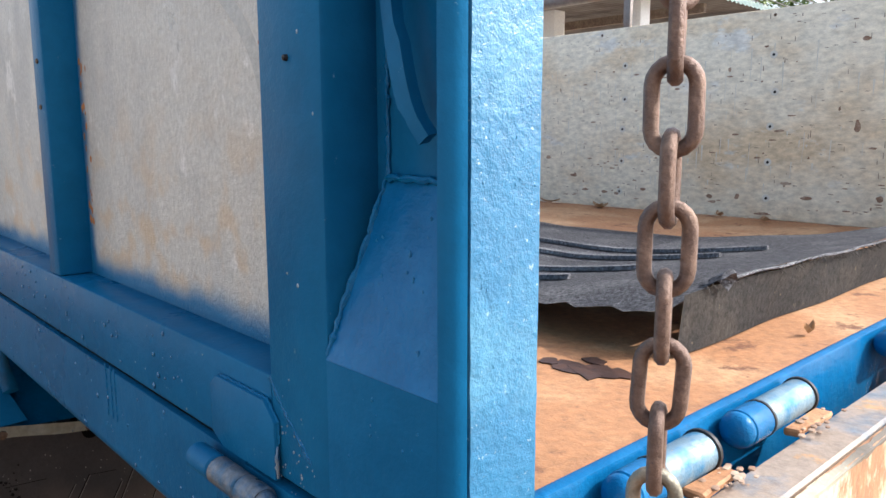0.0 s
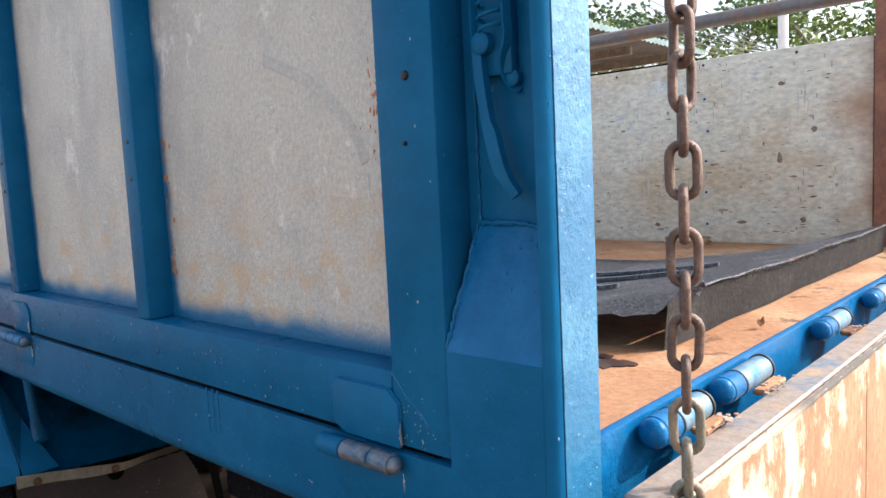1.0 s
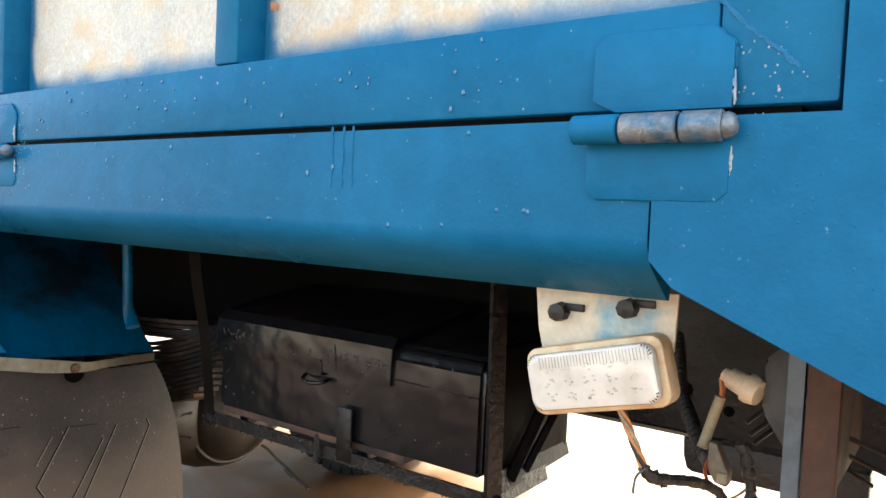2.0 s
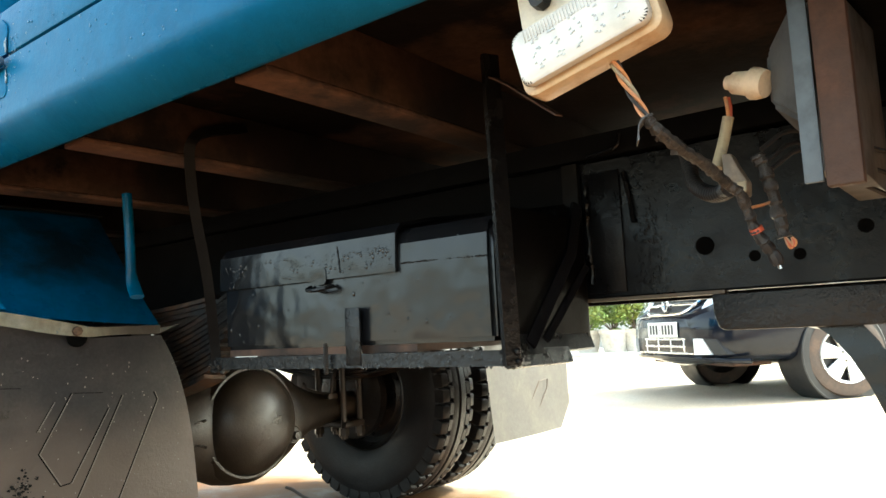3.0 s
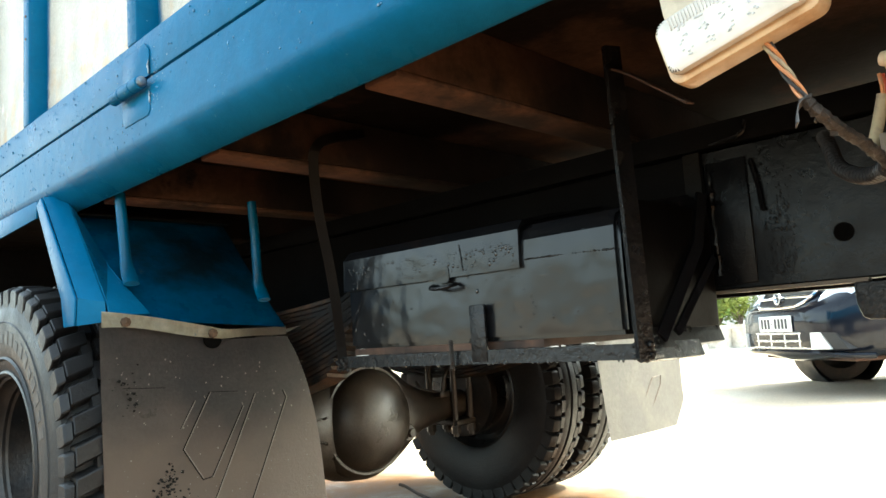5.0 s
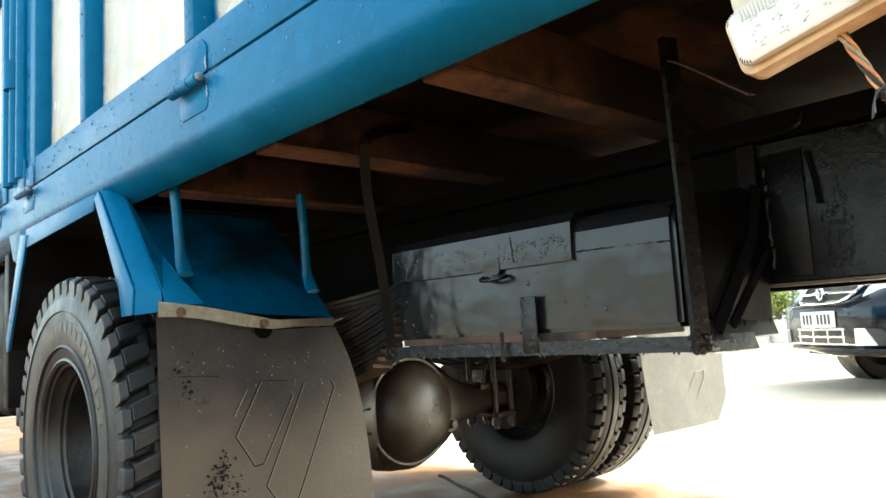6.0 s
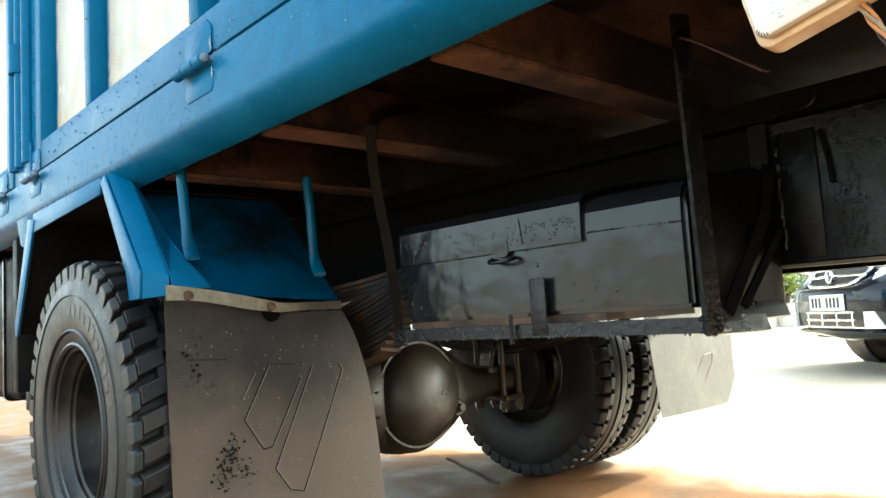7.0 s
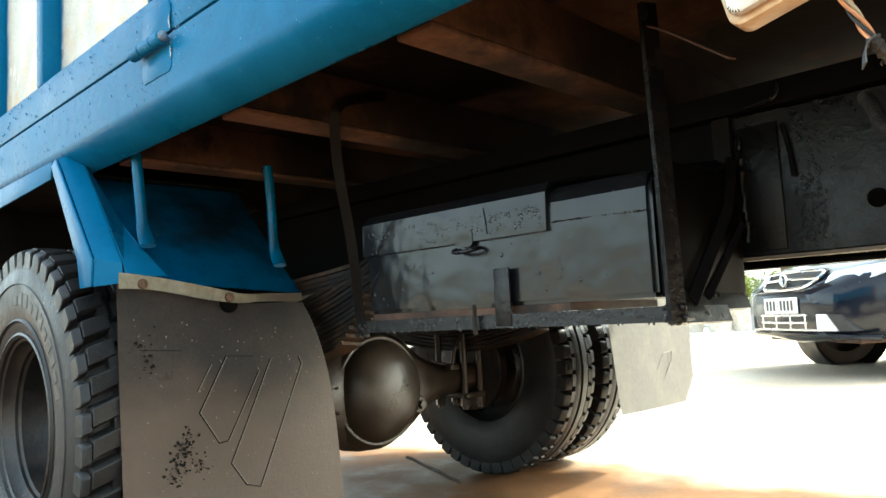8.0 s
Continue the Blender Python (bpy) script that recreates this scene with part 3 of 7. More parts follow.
def build_corner():
    """Rear corner post: lower skirt, channel above with sloped gusset, bumpy rear face."""
    out = [(0.583, 1.197), (0.440, 1.197), (0.440, 1.33), (0.3125, 1.33), (0.3125, 0.949), (0.41, 0.985), (0.562, 1.052), (0.583, 1.074)]
    post = part("corner_post", bm_prism(out, "x", SIDE - 0.003, 0.350), BLUE, truck, "blue corner post with welded gusset")
    # rounded outer edge, then the flat rear face
    curve = [(0.297, 0.312)] + [(0.311 - 0.014 * math.cos(a), 0.312 - 0.0135 * math.sin(a)) for a in (0.3, 0.6, 0.9, 1.2, 1.5)] + [(0.3115, 0.312)]
    part("edge_round", roughen(bm_prism(curve, "z", 0.945, 2.16), 0.001, 60), BLUE, post, "", 60)
    part("skirt_return", bm_prism([(0.31, 0.948), (0.41, 0.988), (0.56, 1.052), (0.56, 1.068), (0.41, 1.004), (0.31, 0.964)], "x", 0.352, 0.42), DARK_FRAME, post)
    part("back_plate", bm_box(0.352, 0.3765, 0.3030, 0.470, 1.10, 2.16, 0.003), BLUE, post)
    bm = bm_box(0.3118, 0.3770, 0.2975, 0.3025, 0.94, 2.16)
    bmesh.ops.subdivide_edges(bm, edges=[e for e in bm.edges if abs(e.verts[0].co.z - e.verts[1].co.z) > 0.5], cuts=60)
    part("rear_face", roughen(bm, 0.0006, 45), BLUE_REAR, post, "rear face of thick blue paint, sun glare in its colour")
    # gusset: a sloped plate between the channel's lips
    bm = bmesh.new()
    v = [bm.verts.new(p) for p in ((SIDE - 0.003, 0.4400, 1.3302), (SIDE - 0.003, 0.3125, 1.3302), (0.350, 0.3035, 1.462), (0.350, 0.4285, 1.468),
                                   (0.3505, 0.4385, 1.3302), (0.3505, 0.3125, 1.3302))]
    for f in ((0, 1, 2, 3), (0, 3, 4), (1, 5, 2), (0, 4, 5, 1), (3, 2, 5, 4)):
        bm.faces.new([v[i] for i in f])
    bmesh.ops.recalc_face_normals(bm, faces=bm.faces)
    part("gusset", bm, BLUE_GLOSS, post, "sloped blue gusset plate")
    bm = bead([(0.348, 0.314, 1.462), (0.348, 0.37, 1.468), (0.348, 0.428, 1.468)], 0.0036, 1)
    bead([(SIDE - 0.002, 0.4395, 1.334), (0.312, 0.437, 1.372), (0.325, 0.434, 1.403), (0.338, 0.431, 1.437), (0.349, 0.429, 1.468)], 0.0030, 2, bm)
    bead([(0.350, 0.4275, 1.47), (0.350, 0.4272, 2.14)], 0.0024, 3, bm)
    grit("weld_bead", bm, BLUE_BUMPY, post, "lumpy weld beads painted blue")
    rnd = random.Random(11)
    bm = bmesh.new()
    for k in range(22):                # thick paint drips on the rear edge
        z = rnd.uniform(0.96, 2.0)
        bm_ball((0.306 + rnd.uniform(-.003, .005), 0.2995 + rnd.uniform(-.001, .002), z + rnd.uniform(-.012, .012)), rnd.uniform(.0008, .0019), bm, 1, (1, 1, rnd.uniform(1, 2.4)))
    for k in range(60):                # blisters on the sunny face
        bm_ball((rnd.uniform(0.314, 0.375), 0.2972, rnd.uniform(0.95, 2.0)), rnd.uniform(.0003, .0009), bm, 1, (1, 0.4, rnd.uniform(1, 2)))
    grit("paint_lump", bm, BLUE_REAR, post)
    bm = bmesh.new()
    for k in range(26):                # chips on gusset and post down to dark steel
        t = rnd.random()
        y = rnd.uniform(0.32, 0.43)
        bm_ball((SIDE - 0.003 + 0.052 * t, y, 1.327 + 0.138 * t), rnd.uniform(.0005, .0016), bm, 1, (0.5, 1, rnd.uniform(1, 3.5)))
    for k in range(90):                # specks on the skirt
        y = rnd.uniform(0.32, 0.57)
        bm_ball((SIDE - 0.0031, y, rnd.uniform(0.985 + 0.45 * (y - 0.31), 1.32 if y < 0.435 else 1.19)), rnd.uniform(.0005, .0014), bm, 1, (0.6, 1, rnd.uniform(1, 1.8)))
    grit("paint_chip", bm, BLUE_BUMPY, post)
    return post


post = build_corner()


def build_latch():
    """Spring latch with a hanging lever in the post's channel."""
    latch = part("latch", bm_box(0.338, 0.352, 0.366, 0.412, 1.624, 1.784, 0.003), BLUE, truck, "blue spring latch with hanging lever")
    lever = bm_tube([(0.334, 0.402, 1.656), (0.330, 0.396, 1.614), (0.328, 0.384, 1.554), (0.330, 0.374, 1.516), (0.334, 0.362, 1.498)], 0.01, 4,
                    flat=(0.012, 0.010), smooth_path=2)
    for v in lever.verts:              # broad in the middle, narrow at the foot
        v.co.y += (0.004 if v.co.y > 0.38 else 0)
    part("lever", lever, BLUE, latch)
    part("pivot", bm_lathe([(0.0, 0.0), (0.0, 0.012), (-0.012, 0.012), (-0.014, 0.009), (-0.014, 0.0)], (0.338, 0.398, 1.658), "x", 16), BLUE, latch)
    part("pivot", bm_lathe([(0.0, 0.0), (0.0, 0.009), (-0.008, 0.009), (-0.010, 0.006), (-0.010, 0.0)], (0.350, 0.370, 1.620), "x", 16), BLUE, latch)
    part("latch_strap", bm_tube([(0.334, 0.368, 1.804), (0.333, 0.368, 1.684), (0.334, 0.366, 1.660), (0.337, 0.378, 1.639), (0.345, 0.377, 1.616), (0.349, 0.364, 1.606)],
                                0.004, 4, flat=(0.010, 0.004), smooth_path=2), BLUE, latch)
    part("latch_strap", bm_tube([(0.336, 0.412, 1.804), (0.336, 0.412, 1.664), (0.334, 0.407, 1.642)], 0.004, 4, flat=(0.010, 0.004)), BLUE, latch)
    coil = [(0.333 + 0.011 * math.cos(a), 0.388 + 0.014 * math.sin(a), 1.665 + 0.0022 * a) for a in [k * 0.5 for k in range(70)]]
    part("coil_spring", bm_tube(coil, 0.0022, 6), BLUE, latch)


build_latch()


def rounded(v, w, z0, z1, r, steps=5):
    pts = []
    for cx, cz, a0 in ((v + w - r, z1 - r, 0), (v + r, z1 - r, 90), (v + r, z0 + r, 180), (v + w - r, z0 + r, 270)):
        for k in range(steps + 1):
            a = radians(a0 + 90 * k / steps)
            pts.append((cx + r * math.cos(a), cz + r * math.sin(a)))
    return pts


def hinge(parent, y0):
    """Strap hinge: two leaves welded on, a barrel of three knuckles and a domed pin."""
    leaf = [(y0 + 0.012, 1.203), (y0 + 0.012, 1.256), (y0 + 0.030, 1.272), (y0 + 0.122, 1.272), (y0 + 0.134, 1.262), (y0 + 0.134, 1.214), (y0 + 0.112, 1.203)]
    h = part("hinge", bm_prism(leaf, "x", SIDE - (0.0060 if y0 < 1 else 0.0028), SIDE - 0.001, 0.0008), BLUE, parent, "blue strap hinge with worn barrel")
    low = [(y0 + 0.012, 1.176), (y0 + 0.138, 1.176), (y0 + 0.138, 1.134), (y0 + 0.128, 1.126), (y0 + 0.02, 1.126), (y0 + 0.012, 1.134)]
    part("hinge_leaf", bm_prism(low, "x", SIDE - (0.0040 if y0 < 1 else 0.0020), SIDE - 0.001, 0.0006), BLUE, h)
    c = (SIDE - 0.017, 0, 1.187)
    for a, b, mt in ((0.014, 0.048, HINGE_PIN if y0 < 1 else BLUE), (0.050, 0.100, HINGE_PIN if y0 < 1 else BLUE), (0.102, 0.146, BLUE)):
        part("knuckle", bm_lathe([(y0 + a, 0.0), (y0 + a, 0.0115), (y0 + a + .0015, 0.0132), (y0 + b - .0015, 0.0132), (y0 + b, 0.0115), (y0 + b, 0.0)], c, "y", 20), mt, h)
    part("pin", bm_ball((SIDE - 0.017, y0 + 0.011, 1.187), 0.0112, None, 2, (1, 0.8, 1)), HINGE_PIN, h)
    bm = bead([(SIDE - 0.004, y0 + 0.0105, 1.206), (SIDE - 0.005, y0 + 0.0105, 1.222), (SIDE - 0.003, y0 + 0.0115, 1.234)], 0.0020, int(y0 * 1000))
    bead([(SIDE - 0.002, y0 + 0.0105, 1.148), (SIDE - 0.003, y0 + 0.0110, 1.172)], 0.0018, int(y0 * 900), bm)
    grit("weld_bead", bm, WORN_STEEL, h, "bare scuffed weld")
    bm = bead([(SIDE - 0.0015, y0 + 0.0115, 1.236), (SIDE - 0.0015, y0 + 0.012, 1.256), (SIDE - 0.0015, y0 + 0.030, 1.2725), (SIDE - 0.0015, y0 + 0.122, 1.2725)], 0.0016, int(y0 * 500))
    bead([(SIDE - 0.001, y0 + 0.0115, 1.147), (SIDE - 0.001, y0 + 0.0118, 1.134), (SIDE - 0.001, y0 + 0.020, 1.1258), (SIDE - 0.001, y0 + 0.128, 1.1258)], 0.0012, int(y0 * 400), bm)
    grit("painted_weld", bm, BLUE, h)
    rnd = random.Random(int(y0 * 333))
    bm = bmesh.new()
    for k in range(70):                # weld spatter round the hinge
        bm_ball((SIDE - 0.0002, y0 + rnd.gauss(0.0, 0.022), rnd.gauss(1.20, 0.04)), rnd.uniform(.0004, .0012), bm, 1, (0.7, 1, 1.3))
    grit("weld_spatter", bm, WORN_STEEL, h)
    return h


def panel_sheet(parent, y0, y1, z0, z1, x, bulge=0.0):
    """A pale sheet; its map holds metres from the side edges and from the lower edge."""
    bm = bmesh.new()
    ny, nz = 22, 20
    grid = [[bm.verts.new((x + bulge * noise.noise(Vector((y0 * 3 + i * .21, j * .23, 1.3))), y0 + (y1 - y0) * i / ny, z0 + (z1 - z0) * j / nz)) for j in range(nz + 1)]
            for i in range(ny + 1)]
    for i in range(ny):
        for j in range(nz):
            bm.faces.new((grid[i][j], grid[i][j + 1], grid[i + 1][j + 1], grid[i + 1][j]))
    back = [[bm.verts.new((x + 0.003, y0 + (y1 - y0) * i, z0 + (z1 - z0) * j)) for j in (0, 1)] for i in (0, 1)]
    bm.faces.new((back[0][0], back[1][0], back[1][1], back[0][1]))
    uv = bm.loops.layers.uv.new("edge")
    for f in bm.faces:
        for lp in f.loops:
            c = lp.vert.co
            lp[uv].uv = (min(c.y - y0, y1 - c.y), c.z - z0)
    return part("panel", bm, PANEL, parent, "pale sheet panel with blue sprayed edges")


def side_gate(y0, y1, bars, hinges):
    z0, z1 = 1.2045, 2.14
    x0, x1 = SIDE, SIDE + 0.055
    low_rail = bm_box(x0 + 0.0008, x1, y0 + 0.0925, y1 - 0.0885, z0 + 0.001, 1.294, 0.004, 2)
    gate = part("side_gate", low_rail, BLUE, truck, "blue framed drop side with pale sheet panels")
    part("stile", bm_box(x0, x1, y0, y0 + 0.092, z0, z1, 0.004, 2), BLUE, gate)
    part("stile", bm_box(x0, x1, y1 - 0.088, y1, z0, z1, 0.004, 2), BLUE, gate)
    part("top_rail", bm_box(x0 + 0.0008, x1, y0 + 0.0925, y1 - 0.0885, 2.068, z1, 0.004, 2), BLUE, gate)
    edges = [y0 + 0.0925] + [v for b in bars for v in b] + [y1 - 0.0885]
    for i in range(0, len(edges), 2):
        panel_sheet(gate, edges[i] + 0.0005, edges[i + 1] - 0.0005, 1.2945, 2.0675, SIDE + 0.048, 0.0015)
    for b0, b1 in bars:
        part("bar", bm_box(x0 + 0.001, x1, b0, b1, 1.2945, 2.0675, 0.004), BLUE, gate)
        for z in (1.535, 1.60):
            part("screw", bm_ball((x0, b0 + 0.022, z + 0.03 * (b0 % 0.3)), 0.0042, None, 1, (0.6, 1, 1)), BOLT, gate)
    for y in hinges:
        hinge(truck, y)
    bm = bead([(x0 + 0.0005, y0 + 0.092, 1.292), (x0 + 0.0003, y0 + 0.070, 1.268), (x0 + 0.0005, y0 + 0.045, 1.248), (x0 + 0.0008, y0 + 0.028, 1.232)], 0.0030, int(y0 * 77))
    for v in bm.verts:                 # ground nearly flush
        v.co.x = x0 - 0.0002 + (v.co.x - x0) * 0.45
    grit("weld_bead", bm, BLUE_BUMPY, gate)
    rnd = random.Random(int(y0 * 78))
    bm = bmesh.new()
    for k in range(46):                # spatter and chips on the frame
        e = rnd.choice((0, 0, 1))
        y, z = (y0 + rnd.uniform(0.005, 0.088), rnd.uniform(1.21, 1.9)) if e else (rnd.uniform(y0 + 0.1, y1 - 0.1), rnd.uniform(1.208, 1.29))
        bm_ball((x0 - 0.0001 + (0 if e else 0.0008), y, z), rnd.uniform(.0006, .0017), bm, 1, (0.6, 1, rnd.uniform(1, 1.8)))
    grit("paint_chip", bm, WORN_STEEL, gate, "small paint chips")
    return gate


gate = side_gate(0.4425, 3.085, [(1.155, 1.203), (1.822, 1.868), (2.505, 2.553)], (0.508, 1.748, 2.99))
side_gate(3.36, 5.25, [(3.98, 4.03), (4.6, 4.65)], (3.42, 4.95))
for y, z, r in ((0.484, 1.634, 0.0055), (0.489, 1.560, 0.0028)):
    part("screw", bm_lathe([(0.0, 0.0), (0.0, r), (-0.003, r * 0.8), (-0.004, 0.0)], (SIDE, y, z), "x", 14), BOLT_DARK, gate, "dark screw head")


def build_panel_marks():
    arc = [(SIDE + 0.0474, y + 0.02, z + 0.004) for y, z in ((0.80, 1.698), (0.70, 1.66), (0.64, 1.616), (0.605, 1.576), (0.59, 1.54))]
    part("scuff_arc", bm_tube(arc, 0.002, 4, flat=(0.0012, 0.016), smooth_path=2), PANEL_MARK, gate, "faint curved scuff")
    part("scratch", bm_tube([(SIDE + 0.0476, 0.608, 1.53), (SIDE + 0.0476, 0.601, 1.464), (SIDE + 0.0476, 0.586, 1.36)], 0.0006, 4), PANEL_MARK, gate)
    rnd = random.Random(17)
    bm = bmesh.new()
    for k in range(90):
        y, z = 0.578 + abs(rnd.gauss(0, 0.012)), rnd.choice((rnd.uniform(1.47, 1.86), rnd.uniform(1.60, 1.72)))
        bm_ball((SIDE + 0.0475, y, z), rnd.uniform(.0006, .0021), bm, 1, (0.25, 1, rnd.uniform(1, 3.2)))
    for k in range(26):
        y, z = 1.146 - abs(rnd.gauss(0, 0.01)), rnd.uniform(1.33, 1.62)
        bm_ball((SIDE + 0.0475, y, z), rnd.uniform(.0015, .004), bm, 1, (0.25, 1, rnd.uniform(1, 2.6)))
    grit("rust_chip", bm, RUST_CHIP, gate, "orange rust chips by the frame")


build_panel_marks()


def build_mid_post():
    out = [(3.098, 2.16), (3.098, 1.11), (3.14, 1.02), (3.20, 0.965), (3.28, 0.985), (3.35, 1.10), (3.35, 2.16)]
    mid = part("mid_post", bm_prism(out, "x", SIDE + 0.004, 0.36, 0.004), BLUE, truck, "blue middle post with hinge tubes")
    for y in (3.135, 3.225, 3.31):
        part("tube", bm_tube([(SIDE - 0.004, y, 1.25), (SIDE - 0.004, y, 2.16)], 0.02, 14), BLUE, mid)
    part("sleeve", bm_tube([(SIDE - 0.006, 3.235, 1.58), (SIDE - 0.006, 3.235, 1.68)], 0.034, 16), BLUE, mid)
    part("foot_plate", bm_prism([(3.10, 1.30), (3.16, 1.37), (3.19, 1.25), (3.19, 1.205), (3.10, 1.205)], "x", SIDE - 0.006, SIDE + 0.002, 0.002), BLUE, mid)
    return mid


build_mid_post()


def build_far_wall():
    wall = part("far_side_wall", bm_box(2.45, 2.478, 0.505, 5.25, FLOOR, 1.905, 0.003), WALL_INNER, truck, "scuffed grey inner wall with bolt rows")
    part("wall_frame", bm_box(2.48, 2.50, 0.505, 5.25, FLOOR, 1.90), BLUE, wall)
    rnd = random.Random(5)
    for y in (1.06, 1.632, 2.21, 2.79, 3.37):
        for k in range(5):
            y1, z = y + rnd.uniform(-.006, .006), 1.290 + 0.117 * k + rnd.uniform(-.006, .006)
            part("bolt", bm_ball((2.4495, y1, z), 0.0055, None, 1, (0.5, 1, 1)), BOLT_DARK, wall)
            part("washer", bm_lathe([(0.0, 0.0), (-0.0007, 0.012), (0.0, 0.013)], (2.4497, y1, z), "x", 10), CHALK, wall)
    for k in range(10):
        part("bolt", bm_ball((2.4495, 0.75 + 0.33 * k + rnd.uniform(-.03, .03), 1.885), 0.006, None, 1, (0.5, 1, 1)), BOLT, wall)
    # scrape marks gouged through the paint
    bm = bmesh.new()
    for k in range(110):
        y, z, w = rnd.uniform(0.55, 2.4), 1.26 + 0.55 * rnd.random() ** 1.5, rnd.uniform(0.003, 0.016)
        h = rnd.uniform(0.0015, 0.004) if k % 7 else rnd.uniform(0.004, 0.011)
        pts = []
        for j in range(9):
            a = 2 * math.pi * j / 9
            q = rnd.uniform(0.6, 1.1)
            pts.append((y + w * math.cos(a) * q, z + h * math.sin(a) * q))
        bm_prism(pts, "x", 2.4490, 2.4502, 0, bm)
    for y, z, w, h in ((0.797, 1.529, 0.010, 0.020), (0.79, 1.785, 0.014, 0.009), (0.93, 1.30, 0.020, 0.006), (1.03, 1.515, 0.022, 0.005), (1.0, 1.345, 0.020, 0.005),
                       (1.07, 1.24, 0.030, 0.006), (1.86, 1.34, 0.020, 0.006), (1.80, 1.285, 0.018, 0.006), (1.25, 1.27, 0.018, 0.005), (0.72, 1.31, 0.012, 0.010)):
        pts = []
        for j in range(11):            # broad patches scraped to rust
            a = 2 * math.pi * j / 11
            q = rnd.uniform(0.65, 1.15)
            pts.append((y + w * math.cos(a) * q, z + h * math.sin(a) * q))
        bm_prism(pts, "x", 2.4488, 2.4502, 0, bm)
    grit("scrape", bm, SCRAPE, wall, "rusty scrapes")
    bm = bmesh.new()
    for k in range(420):               # short dark nicks, flat or upright
        y, z = rnd.uniform(0.55, 2.6), rnd.uniform(1.25, 1.88)
        w, h = (rnd.uniform(.004, .018), rnd.uniform(.001, .003)) if k % 3 else (rnd.uniform(.0014, .003), rnd.uniform(.006, .024))
        bm_prism([(y, z), (y + w, z + rnd.uniform(-.001, .001)), (y + w * 0.9, z + h), (y + w * 0.2, z + h * 0.8)], "x", 2.4492, 2.4502, 0, bm)
    grit("nick", bm, NICK, wall, "small dark nicks")
    bm = bmesh.new()
    for k in range(170):               # pale scratches, mostly upright
        y, z = rnd.uniform(0.55, 2.4), rnd.uniform(1.3, 1.75)
        h, w = 0.008 + 0.10 * rnd.random() ** 2, rnd.uniform(0.0006, 0.0022)
        bm_prism([(y, z), (y + w, z), (y + w + rnd.uniform(-.003, .003), z + h), (y + rnd.uniform(-.003, 0), z + h)], "x", 2.4491, 2.4502, 0, bm)
    grit("scratch", bm, CHALK, wall, "pale scratches")
    endp = part("end_post", bm_box(2.435, 2.51, 0.298, 0.50, 1.0, 2.02, 0.004), RUST_POST, truck, "rust-brown rear end post")
    part("lip", bm_box(2.415, 2.433, 0.298, 0.325, 1.24, 2.02, 0.003), RUST_POST, endp)
    pipe = part("guard_pipe", bm_tube([(2.465, 0.42, 2.045), (2.465, 5.2, 2.045)], 0.026, 16), PIPE, truck, "weathered grey guard pipe")
    for y in (1.62, 3.2, 4.8):
        part("pipe_stay", bm_box(2.455, 2.475, y, y + 0.03, 1.906, 2.028, 0.003), PIPE, pipe)
    part("pipe_stay", bm_box(2.45, 2.48, 0.41, 0.47, 2.021, 2.04, 0.003), PIPE, pipe)
    part("bulkhead", bm_box(0.36, 2.49, 5.31, 5.36, 1.05, 2.3, 0.004), BLUE, truck)


build_far_wall()


